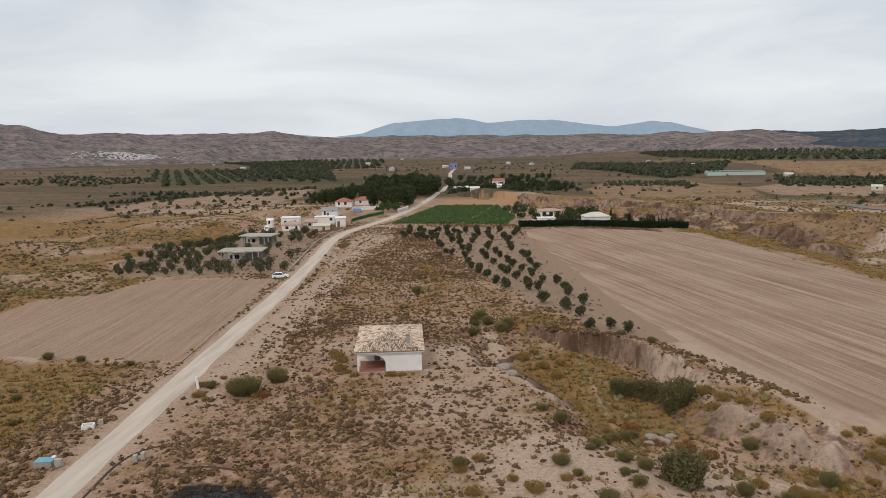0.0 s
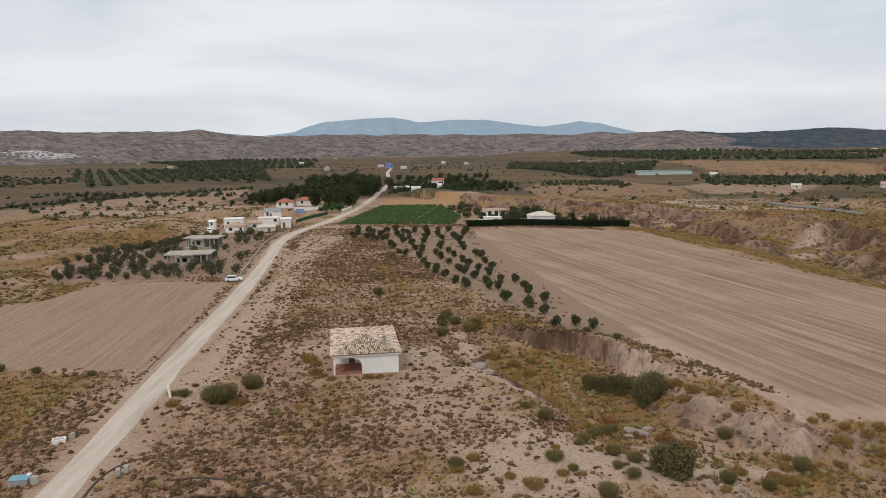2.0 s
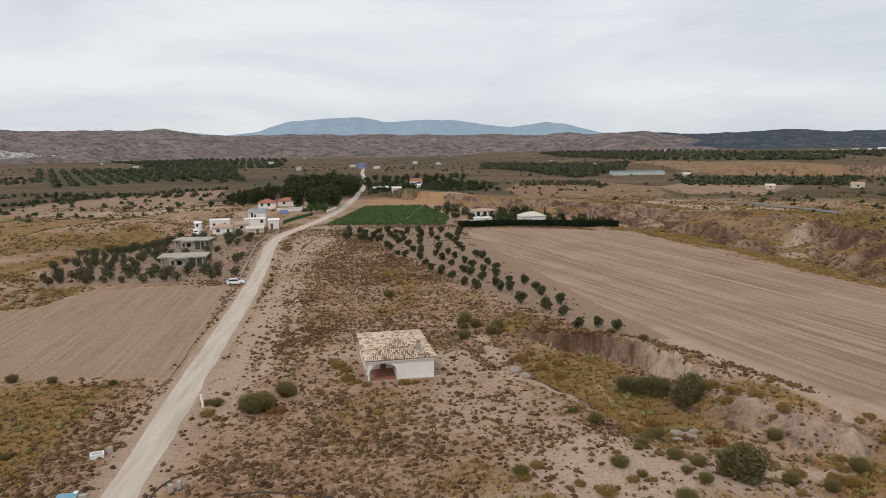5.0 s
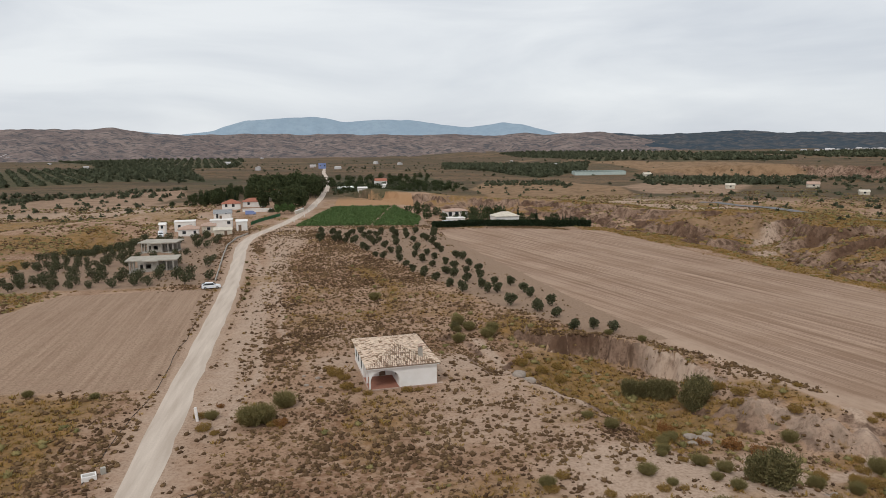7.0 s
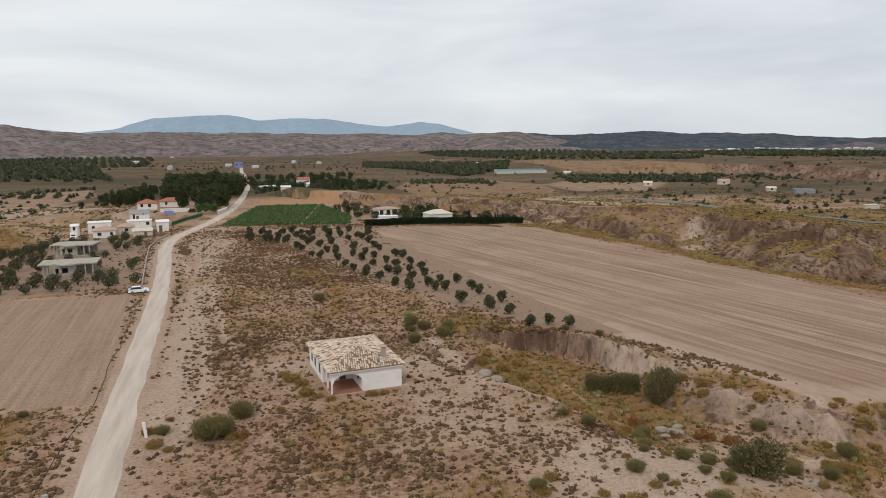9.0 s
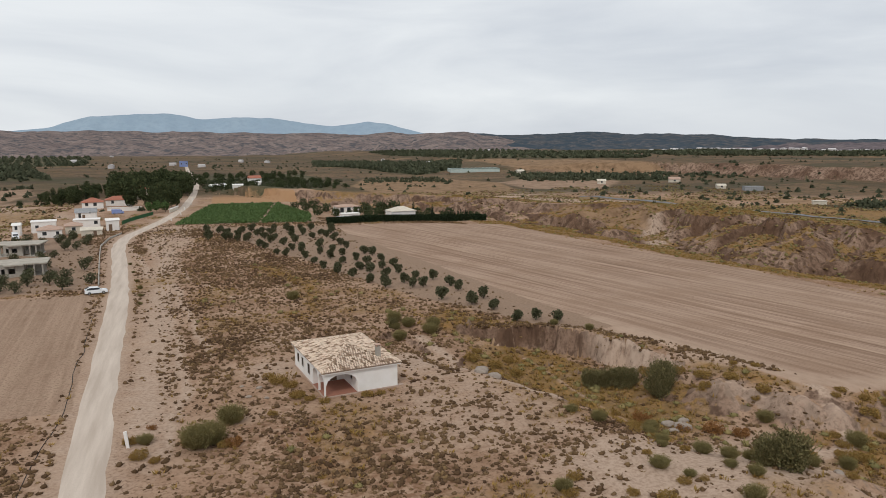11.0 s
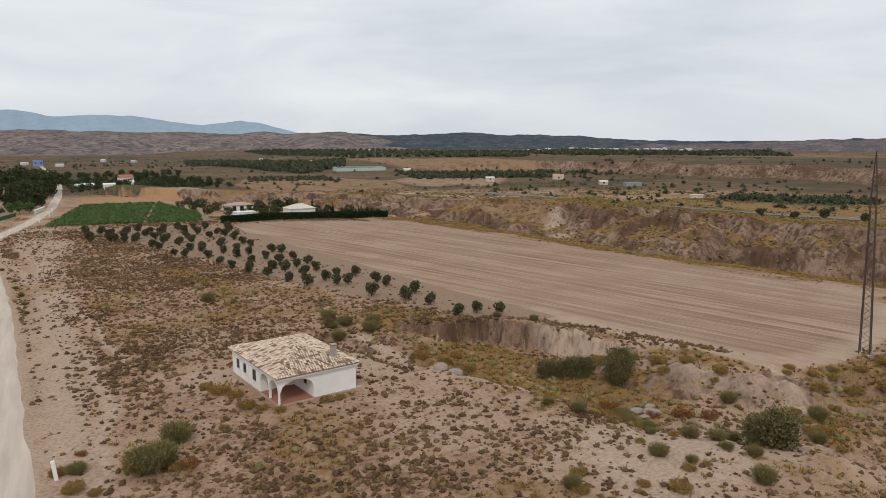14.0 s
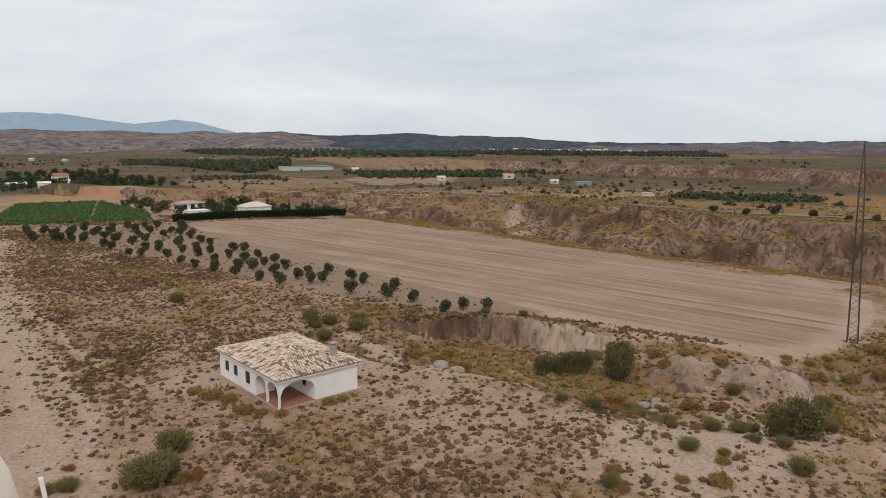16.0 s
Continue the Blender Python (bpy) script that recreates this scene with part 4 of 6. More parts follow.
def dome(rings=((0.85, 0.0), (1.0, 0.4), (0.62, 0.85)), seg=7):
    V, T = [], []
    for k, (r, z) in enumerate(rings):
        for j in range(seg):
            a = 2 * math.pi * (j + 0.5 * k) / seg
            V.append((r * math.cos(a), r * math.sin(a), z))
    V.append((0, 0, 1.05))
    for k in range(len(rings) - 1):
        for j in range(seg):
            a, b, c, d = k * seg + j, k * seg + (j + 1) % seg, (k + 1) * seg + j, (k + 1) * seg + (j + 1) % seg
            T += [(a, b, c), (b, d, c)]
    k = (len(rings) - 1) * seg
    for j in range(seg):
        T.append((k + j, k + (j + 1) % seg, len(V) - 1))
    return np.array(V), np.array(T)


def spikes(blades=12, seed=1, spread=0.8):
    """A tuft of upright blades."""
    r = random.Random(seed)
    V, T = [], []
    for k in range(blades):
        a = r.uniform(0, 2 * math.pi)
        d = r.uniform(0.05, 0.5)
        lean = r.uniform(0.2, spread)
        cx, cy = d * math.cos(a), d * math.sin(a)
        px, py = -math.sin(a + r.uniform(-1, 1)) * 0.16, math.cos(a + r.uniform(-1, 1)) * 0.16
        b = len(V)
        V += [(cx - px, cy - py, 0), (cx + px, cy + py, 0), (cx + lean * math.cos(a), cy + lean * math.sin(a), r.uniform(0.55, 1.0))]
        T.append((b, b + 1, b + 2))
    return np.array(V), np.array(T)


def clump(count=26, seed=1, tall=1.0, leaf=0.25):
    """A small twiggy cushion of leaf sprays."""
    r = random.Random(seed)
    V, T = [], []
    for _ in range(count):
        a, e = r.uniform(0, 2 * math.pi), r.uniform(0.0, 1.45)
        k = r.uniform(0.55, 1.05)
        c = Vector((k * math.cos(a) * math.cos(e), k * math.sin(a) * math.cos(e), tall * k * math.sin(e)))
        u = (c + Vector((r.gauss(0, 0.6), r.gauss(0, 0.6), r.gauss(0.3, 0.6)))).normalized()
        v = u.cross(Vector((r.gauss(0, 1), r.gauss(0, 1), r.gauss(0, 1)))).normalized()
        s, b = leaf * r.uniform(0.7, 1.4), len(V)
        V += [tuple(c - v * s - u * s * 0.5), tuple(c + v * s - u * s * 0.5), tuple(c + u * s)]
        T.append((b, b + 1, b + 2))
    return np.array(V), np.array(T)


def tuft(seed=1, seg=6, quills=14):
    """A compact cushion with twigs that stand out all round."""
    r = random.Random(seed)
    V, T = [], []
    for k, (q, z) in enumerate(((0.50, 0.0), (0.58, 0.34), (0.32, 0.62))):
        for j in range(seg):
            a = 2 * math.pi * (j + 0.5 * k) / seg
            w = q * r.uniform(0.7, 1.25)
            V.append((w * math.cos(a), w * math.sin(a), z * r.uniform(0.8, 1.2)))
    V.append((0, 0, 0.72))
    for k in range(2):
        for j in range(seg):
            a, b, c, d = k * seg + j, k * seg + (j + 1) % seg, (k + 1) * seg + j, (k + 1) * seg + (j + 1) % seg
            T += [(a, b, c), (b, d, c)]
    for j in range(seg):
        T.append((2 * seg + j, 2 * seg + (j + 1) % seg, 3 * seg))
    for _ in range(quills):
        a, e = r.uniform(0, 2 * math.pi), r.uniform(0.15, 1.35)
        u = Vector((math.cos(a) * math.cos(e), math.sin(a) * math.cos(e), math.sin(e)))
        v = u.cross(Vector((r.gauss(0, 1), r.gauss(0, 1), r.gauss(0, 1)))).normalized()
        b, t = u * 0.45, u * r.uniform(0.95, 1.25)
        i = len(V)
        V += [tuple(b - v * 0.11), tuple(b + v * 0.11), tuple(t)]
        T.append((i, i + 1, i + 2))
    return np.array(V), np.array(T)


def scatter(name, templates, x, y, size, height, mat, label, category, seed, jitter=0.22, sink=0.05):
    """Many small plants joined into one object."""
    rng = np.random.RandomState(seed)
    z = land(x, y) - sink
    VV, TT, base = [], [], 0
    pick = rng.randint(0, len(templates), len(x))
    for k, (tv, tt) in enumerate(templates):
        ids = np.where(pick == k)[0]
        if not len(ids):
            continue
        n_, m_ = len(ids), len(tv)
        a = rng.uniform(0, 2 * np.pi, n_)[:, None]
        v = tv[None] * (1 + rng.uniform(-jitter, jitter, (n_, m_, 3)))
        s, h = size[ids][:, None], height[ids][:, None]
        st = rng.uniform(0.75, 1.3, n_)[:, None]
        vx, vy = v[..., 0] * s * st, v[..., 1] * s / st
        X = x[ids][:, None] + vx * np.cos(a) - vy * np.sin(a)
        Y = y[ids][:, None] + vx * np.sin(a) + vy * np.cos(a)
        Z = z[ids][:, None] + v[..., 2] * h
        VV.append(np.stack([X, Y, Z], -1).reshape(-1, 3))
        TT.append((tt[None] + (np.arange(n_) * m_)[:, None, None] + base).reshape(-1, 3))
        base += n_ * m_
    ob = new(name, fast_mesh(name, np.concatenate(VV), np.concatenate(TT), mat))
    return tagged(ob, label, category, kind="stuff")


def sample(grid, x, y):
    i = np.clip(np.searchsorted(gx, x), 0, nx - 1)
    j = np.clip(np.searchsorted(gy, y), 0, ny - 1)
    return grid[j, i]


def open_ground(x, y):
    """How far scrub may grow here, 0 to 1."""
    r = 1 - np.clip(sample(right_field, x, y) + sample(left_field, x, y) + sample(crop, x, y) + 0.93 * sample(grove, x, y), 0, 1)
    d, _ = near_line(x, y, ROAD)
    r = r * sm(2.4, 3.4, np.abs(d))
    dp, _ = near_line(x, y, FOOTPATH)
    r = r * sm(0.7, 1.3, np.abs(dp))
    # the house stands clear
    a = radians(6.0)
    hx_, hy_ = (x + 13) * math.cos(a) + (y - 89) * math.sin(a), -(x + 13) * math.sin(a) + (y - 89) * math.cos(a)
    r = np.where((hx_ > -0.6) & (hx_ < 10.4) & (hy_ > -0.6) & (hy_ < 14.6), 0, r)
    # the wheel marks beside the track
    r = r * np.where((np.abs(x + 33.2 + (y - 90) * 0.03) < 1.6) & (y < 230), 0.25, 1)
    r = r * (1 - sample(burnt, x, y))
    return r


rs = np.random.RandomState(21)
tx_ = rs.uniform(-60, 75, 190000)
ty_ = 38 + (290 - 38) * rs.uniform(0, 1, 190000) ** 1.3
keep = open_ground(tx_, ty_)
dens = 0.27 + (0.55 + 0.4 * sm(100, 125, ty_)) * sm(0.36, 0.60, fbm(tx_ / 15 + 3, ty_ / 15, 3)) * sm(0.25, 0.6, fbm(tx_ / 2.4, ty_ / 2.4, 2)) + 0.14 * sample(heath, tx_, ty_)
dens = dens * (1 - 0.8 * sample(pale, tx_, ty_)) * (1 - 0.72 * sample(straw, tx_, ty_)) * (1 - sample(cliffness, tx_, ty_) * 0.7)
ok = rs.uniform(0, 1, len(tx_)) < keep * dens
tx_, ty_ = tx_[ok], ty_[ok]
# a fringe of scrub along the lip of the bank
lip = np.array([(16, 113), (23, 111), (28.5, 109), (33, 105), (35.5, 101), (38, 96), (41, 89), (43.5, 84), (46, 78)], float)
lk = rs.uniform(0, len(lip) - 1, 700)
rill = np.array(RILL, float)
rk = rs.uniform(0, len(rill) - 1, 220)
tx_ = np.concatenate([tx_, np.interp(lk, np.arange(len(lip)), lip[:, 0]) + rs.normal(0, 0.7, 700), np.interp(rk, np.arange(len(rill)), rill[:, 0]) + rs.normal(0, 0.9, 220)])
ty_ = np.concatenate([ty_, np.interp(lk, np.arange(len(lip)), lip[:, 1]) + rs.normal(0, 0.7, 700), np.interp(rk, np.arange(len(rill)), rill[:, 1]) + rs.normal(0, 0.9, 220)])
sz = (0.17 + 0.40 * rs.uniform(0, 1, len(tx_)) ** 1.7) * (0.7 + 0.6 * fbm(tx_ / 8, ty_ / 8, 2))
clumps = [clump(26, s_) for s_ in (1, 2, 3, 4)]
scatter("dry_scrub", [tuft(s_, 5, 6) for s_ in (1, 2, 3, 4, 5)], tx_, ty_, sz, sz * rs.uniform(0.6, 1.1, len(tx_)), mat_scrub, "small dark brown scrub tufts on bare soil", "scrub", 31)

sx_ = rs.uniform(-110, 190, 190000)
sy_ = 38 + (330 - 38) * rs.uniform(0, 1, 190000) ** 1.3
ok = (rs.uniform(0, 1, len(sx_)) < np.where(sx_ > 95, 0.8, 1.0) * open_ground(sx_, sy_) * (sample(straw, sx_, sy_) ** 2 * 0.85 + 0.02) * (1 - 0.93 * sample(cliffness, sx_, sy_)))
sx_, sy_ = sx_[ok], sy_[ok]
sz = rs.uniform(0.22, 0.6, len(sx_))
scatter("straw_grass", [spikes(10, s, 0.9) for s in (4, 5, 6)], sx_, sy_, sz, sz * rs.uniform(0.6, 1.2, len(sx_)), mat_straw, "tufts of dry yellow straw grass", "grass", 32)

gx_ = rs.uniform(-130, 230, 30000)
gy_ = rs.uniform(45, 345, 30000)
wet = sample(straw, gx_, gy_) * 0.16 + 0.5 * np.exp(-((near_line(gx_, gy_, GULLY)[0] / 6) ** 2)) + 0.16 * sm(-95, -110, gx_) + 0.12 * sm(0, 8, -near_line(gx_, gy_, CLIFF_BASE)[0])
ok = rs.uniform(0, 1, len(gx_)) < open_ground(gx_, gy_) * wet * (1 - 0.75 * sample(cliffness, gx_, gy_))
gx_, gy_ = gx_[ok], gy_[ok]
sz = rs.uniform(0.3, 0.95, len(gx_))
scatter("olive_green_shrubs", [tuft(s_, 6, 18) for s_ in (6, 7, 8)], gx_, gy_, sz, sz * rs.uniform(0.6, 1.0, len(gx_)), mat_bush, "low olive-green shrubs scattered over the slopes", "shrubs", 33)


def crown(name, seed, lobes, count, leaf, mat, hollow=0.55):
    """A crown of many small leaf sprays set in several lobes (x, y, z, rx, rz)."""
    r = random.Random(seed)
    V, T = [], []
    weight = [l[3] ** 2 for l in lobes]
    for _ in range(count):
        x, y, z, rx, rz = r.choices(lobes, weight)[0]
        d = Vector((r.gauss(0, 1), r.gauss(0, 1), r.gauss(0, 1))).normalized()
        k = hollow + (1.08 - hollow) * r.random() ** 0.5
        c = Vector((x + d.x * rx * k, y + d.y * rx * k, z + d.z * rz * k))
        u = (d + Vector((r.gauss(0, 0.7), r.gauss(0, 0.7), r.gauss(0, 0.7)))).normalized()
        v = u.cross(Vector((r.gauss(0, 1), r.gauss(0, 1), r.gauss(0, 1)))).normalized()
        s = leaf * r.uniform(0.6, 1.35)
        b = len(V)
        V += [c - v * s * 0.55, c + v * s * 0.55, c + u * s * 1.1 + v * s * 0.2, c + u * s * 0.5 - v * s * 0.6]
        T += [(b, b + 1, b + 2), (b, b + 2, b + 3)]
    return fast_mesh(name, [tuple(v) for v in V], T, mat)


def broom(name, seed, count, height, spread, mat, spray=0.2, foot=0.28):
    """A bush of thin twigs that fan out from the ground, with sprays towards their tips."""
    r = random.Random(seed)
    V, T = [], []
    for _ in range(count):
        a = r.uniform(0, 2 * math.pi)
        b = Vector((r.gauss(0, foot), r.gauss(0, foot), 0))
        u = Vector((math.cos(a) * spread * r.random() ** 0.6, math.sin(a) * spread * r.random() ** 0.6, r.uniform(0.6, 1.0))).normalized()
        L = height * r.uniform(0.45, 1.08)
        v = u.cross(Vector((r.gauss(0, 1), r.gauss(0, 1), r.gauss(0, 1)))).normalized()
        i = len(V)
        m_ = b + u * L * 0.5
        V += [tuple(m_ - v * 0.025 - u * L * 0.4), tuple(m_ + v * 0.035), tuple(b + u * L)]
        T.append((i, i + 1, i + 2))
        for _k in range(4):
            c = b + u * L * r.uniform(0.4, 1.0)
            w = (u + Vector((r.gauss(0, 0.6), r.gauss(0, 0.6), r.gauss(0, 0.6)))).normalized()
            x_ = w.cross(Vector((r.gauss(0, 1), r.gauss(0, 1), r.gauss(0, 1)))).normalized()
            i = len(V)
            V += [tuple(c - x_ * spray * 0.18), tuple(c + x_ * spray * 0.18), tuple(c + w * spray)]
            T.append((i, i + 1, i + 2))
    return fast_mesh(name, V, T, mat)


def trunk(name, seed, height, radius, limbs, spread, mat=None):
    r = random.Random(seed)
    bm = bmesh.new()
    top = Vector((r.uniform(-0.1, 0.1), r.uniform(-0.1, 0.1), height))
    bm_tube(bm, (0, 0, -0.25), top, radius, radius * 0.7, 8)
    for k in range(limbs):
        a = 2 * math.pi * (k + r.random() * 0.6) / limbs
        e = top + Vector((spread * math.cos(a), spread * math.sin(a), spread * r.uniform(0.7, 1.3)))
        bm_tube(bm, top - Vector((0, 0, 0.05)), e, radius * 0.5, radius * 0.2, 6)
    m = bpy.data.meshes.new(name)
    bm.to_mesh(m)
    bm.free()
    m.materials.append(mat or mat_bark)
    return m


def tree_kind(name, seed, trunk_args, lobes, count, leaf, mat, label, category, group, hollow=0.55):
    """One tree, out of which the others are copied by plant()."""
    ob = new(name)
    t = new("trunk", trunk("trunk", seed, *trunk_args))
    c = new("crown", crown("crown", seed, lobes, count, leaf, mat, hollow))
    t.parent = c.parent = ob
    return tagged(ob, label, category, group)


def lobed(seed, n_, r, h0, h1, lr):
    rn = random.Random(seed)
    out = [(0, 0, (h0 + h1) / 2, r * 0.88, (h1 - h0) * 0.46)]
    for k in range(n_):
        a = 2 * math.pi * k / n_ + rn.uniform(-0.4, 0.4)
        d = r * rn.uniform(0.4, 0.8)
        out.append((d * math.cos(a), d * math.sin(a), rn.uniform(h0 + lr * 0.6, h1 - lr * 0.5), lr * rn.uniform(0.7, 1.2), lr * rn.uniform(0.7, 1.1)))
    return out


used = set()


def plant(kinds, x, y, rng, smin=0.8, smax=1.2, sink=0.05):
    k = rng.choice(kinds)
    s = rng.uniform(smin, smax)
    m = pose(x, y, float(land(x, y)) - sink, 0, 0, rng.uniform(0, 360)) @ Matrix.Diagonal((s, s, s * rng.uniform(0.9, 1.12), 1))
    if k.name not in used:
        used.add(k.name)
        k.matrix_basis = m
        return k
    back = [1 / v for v in k.scale]
    return copy_thing(k, m @ Matrix.Diagonal((*back, 1)))


OL = "olive tree with a grey-green rounded crown on tilled soil"
olives = [tree_kind("olive_tree", s, (0.6, 0.13, 4, 0.5), lobed(s, 7, 0.98, 0.35, 2.65, 0.66), 640, 0.26, mat_olive, OL, "tree", "olive trees of the grove", 0.35) for s in (1, 2, 3, 4)]
rng = random.Random(44)
GROVE_TREES = [(-15, 238), (-13, 232), (-11, 229), (-8, 216), (-7, 212), (-5, 201), (-3, 197), (1, 190), (2, 182), (3, 175), (5, 168), (7, 161), (9, 153), (11, 148), (-16, 250), (-4, 224), (0, 207), (2, 202), (6, 196), (7, 187), (9, 181), (11, 171), (12, 165), (14, 158), (16, 151), (16, 145), (-11, 253), (-4, 248), (-1, 217), (3, 221), (8, 207), (10, 199), (11, 191), (13, 183), (14, 175), (16, 169)]
GROVE_MORE = [(18, 162), (20, 155), (18, 144), (23, 152), (24, 144), (15, 221), (15, 212), (15, 204), (18, 195), (19, 190), (19, 181), (20, 173), (18, 133), (22, 127), (26, 131), (24, 121.5), (24.5, 113), (28, 113), (30.5, 110), (24, 139)]
for x, y in GROVE_TREES + GROVE_MORE:
    plant(olives, x, y, rng, 0.72, 0.98)
for k in range(26):
    u, v = (k % 9) / 8, k // 9
    plant(olives, -21 + 40 * u + rng.uniform(-1.3, 1.3), 257 - 11 * v + u * -8 + rng.uniform(-2, 2), rng, 0.8, 1.1)

# the orchard round the unfinished houses
olives2 = [tree_kind("orchard_tree", s, (0.7, 0.14, 4, 0.5), lobed(s, 8, 1.25, 0.5, 2.8, 0.72), 560, 0.22, mat_olive, "dark olive tree in the orchard beside the unfinished houses", "tree", "orchard trees") for s in (11, 12, 13)]
CLEAR = [(-66, 191, 9), (-71, 225, 9), (-72, 264, 10), (-57, 262, 6), (-50, 190, 4), (-52, 210, 5)]
for i in range(14):
    for j in range(16):
        x, y = -104 + 4.3 * i + rng.uniform(-1.1, 1.1), 170 + 5.9 * j + rng.uniform(-1.5, 1.5)
        if not bool(inside(np.array([x]), np.array([y]), ORCHARD)[0]) or any(math.hypot(x - a, y - b) < r for a, b, r in CLEAR):
            continue
        if rng.random() < (0.08 if x < -70 else 0.42):
            continue
        plant(olives2, x, y, rng, 0.68, 1.0)

# green bushes near the house and in the gully


def bush_kind(name, seed, height, spread, count, mat, label, spray=0.2, foot=0.28):
    ob = new(name)
    st = new("stem", trunk("stem", seed, 0.15, 0.06, 7, 0.5))
    fo = new("foliage", broom("foliage", seed, count, height, spread, mat, spray, foot))
    st.parent = fo.parent = ob
    return tagged(ob, label, "bush")


BUSH = [bush_kind("green_bush", s, 2.15, sp, 1900, mat_bush, "grey-green wild broom bush with fine twigs on dry soil") for s, sp in ((21, 0.75), (22, 0.85), (23, 0.6))]
for x, y, s in ((20, 62.3, 0.6), (17.5, 65.5, 0.5), (14.5, 72.5, 0.6), (12.5, 75, 0.45), (22.3, 73.5, 0.6), (20.6, 71.8, 0.5), (35.5, 58.5, 0.6), (8.7, 113, 0.8), (3.8, 113.8, 0.8), (31.5, 59.5, 0.7), (-27.4, 80.3, 1.25), (-26.0, 80.9, 1.0), (-24, 85.8, 1.0), (-32.6, 83.2, 0.55), (5, 121, 0.95), (6.3, 117, 0.8), (10, 115, 0.85), (-9, 143, 0.85), (13, 60, 0.6), (60, 61, 1.3), (-64, 96, 0.55), (-58, 95, 0.45), (-49, 93, 0.4), (-57, 78, 0.5), (-52, 70, 0.4), (-63, 73, 0.6), (29, 108.5, 0.5), (33, 104, 0.5), (-36.6, 150, 0.3), (-37.0, 158, 0.35), (-37.5, 166, 0.35), (-38.6, 174, 0.3), (-40, 186, 0.3), (-41.5, 198, 0.3), (36, 70, 0.7), (41, 62, 0.8)):
    plant(BUSH, x, y, rng, s * 0.95, s * 1.05, 0.1)
def tamarisk_kind(seed, lobes):
    ob = new("tamarisk")
    st = new("stem", broom("stem", seed, 500, 3.3, 0.55, mat_tamarisk, 0.3, 0.35))
    fo = new("foliage", crown("foliage", seed, lobes, 4200, 0.14, mat_tamarisk, 0.3))
    st.parent = fo.parent = ob
    return tagged(ob, "tall feathery dark olive tamarisk bush in the dry gully", "bush")


TAMARISK = [tamarisk_kind(s, lobed(s, 9, 1.15, 0.1, 3.0, 0.75)) for s in (24, 25, 26)]
for x, y, s in ((24.8, 56.0, 1.15), (23.7, 57.6, 0.85), (25.2, 57.2, 0.75), (25.0, 91.0, 0.75), (26.6, 90.2, 0.9), (28.2, 89.2, 0.95), (29.6, 88.2, 0.8), (30.6, 83.0, 1.1), (31.8, 83.8, 1.15), (32.8, 84.8, 0.9), (3.8, 117.6, 0.5)):
    plant(TAMARISK, x, y, rng, s * 0.97, s * 1.03, 0.1)
YELLOW = [tree_kind("straw_bush", s, (0.15, 0.04, 5, 0.3), lobed(s, 9, 1.15, 0.0, 0.85, 0.42), 1500, 0.09, mat_straw, "yellowing dry bush on the soil beside the house", "bush", "", 0.3) for s in (61, 62)]
for x, y, s in ((-17.5, 96.5, 1.1), (-16.3, 94.5, 0.9), (-16, 90.5, 1.0), (-14.8, 89.2, 0.6), (-13.2, 87.9, 0.55), (-8, 88.0, 0.7), (-6.3, 88.2, 0.6), (-18.5, 99, 0.8), (-19.5, 86, 0.5), (12, 103, 1.0), (15, 101, 1.1), (17, 98, 1.0), (18, 103, 0.9), (14, 106, 0.8), (34, 90, 1.0), (36, 86, 1.1), (37, 82, 1.1), (35, 79, 0.9), (38, 78, 1.0), (39.5, 74, 0.8), (48, 66, 1.0), (52, 64, 1.1), (56, 62, 1.2), (61, 65, 1.1), (64, 63, 1.2), (46, 63, 0.8), (34, 62, 0.8), (37, 60, 0.9), (10, 55, 0.8), (4, 54, 0.7), (-25.0, 79.8, 0.8), (-23.4, 86.5, 0.8), (-28.4, 81.5, 0.7), (-33, 80, 0.8), (-31.5, 78.6, 0.6), (-34, 83.5, 0.7)):
    plant(YELLOW, x, y, rng, s * 0.9, s * 1.15, 0.08)
for x, y, s in ((22.1, 80.3, 0.7), (21.5, 73, 0.7), (18.4, 68, 0.75), (13.8, 63, 0.5), (18.6, 63.2, 0.6), (13.2, 56.8, 0.75), (15.1, 56.4, 0.55), (2.7, 58.8, 0.8), (7.9, 57, 0.65), (39.4, 62.4, 0.8), (38.5, 59.6, 0.95), (27.6, 51.8, 0.6), (18.1, 82.2, 0.7), (17.2, 69.6, 0.8), (20.4, 74.2, 0.8), (26.5, 74.2, 0.6), (22.5, 65.2, 0.6), (4.6, 61.2, 0.7), (37.9, 73.6, 0.6), (40.6, 64.4, 0.7), (42, 61.4, 0.8), (37.2, 60.9, 0.7), (32.8, 64.6, 0.6), (48.5, 70.6, 0.8), (49.6, 68, 0.8), (44.5, 80.5, 0.8), (42.6, 82.5, 0.7), (51.5, 66.5, 0.9), (54, 68, 0.8), (57, 66, 0.9), (46.5, 69.5, 0.6)):
    plant(YELLOW, x, y, rng, s * 0.75, s * 1.0, 0.08)
for x, y, s in ((19.9, 55.2, 0.55), (16.4, 51.8, 0.7), (16.8, 64.5, 0.35), (21.8, 60.6, 0.65), (14.4, 57.5, 0.4), (19, 57.4, 0.4), (25.6, 61.6, 0.5), (2.6, 59.8, 0.5), (19.4, 69.6, 0.4), (23.8, 75.4, 0.5), (4.1, 116.8, 0.5)):
    plant(BUSH, x, y, rng, s * 0.9, s * 1.1, 0.1)
RUSTY = [tree_kind("rusty_shrub", 27, (0.15, 0.04, 5, 0.3), lobed(27, 8, 1.1, 0.0, 0.9, 0.45), 1000, 0.11, mat_rust, "rust-orange dried shrub in the dry gully", "bush", "", 0.35)]
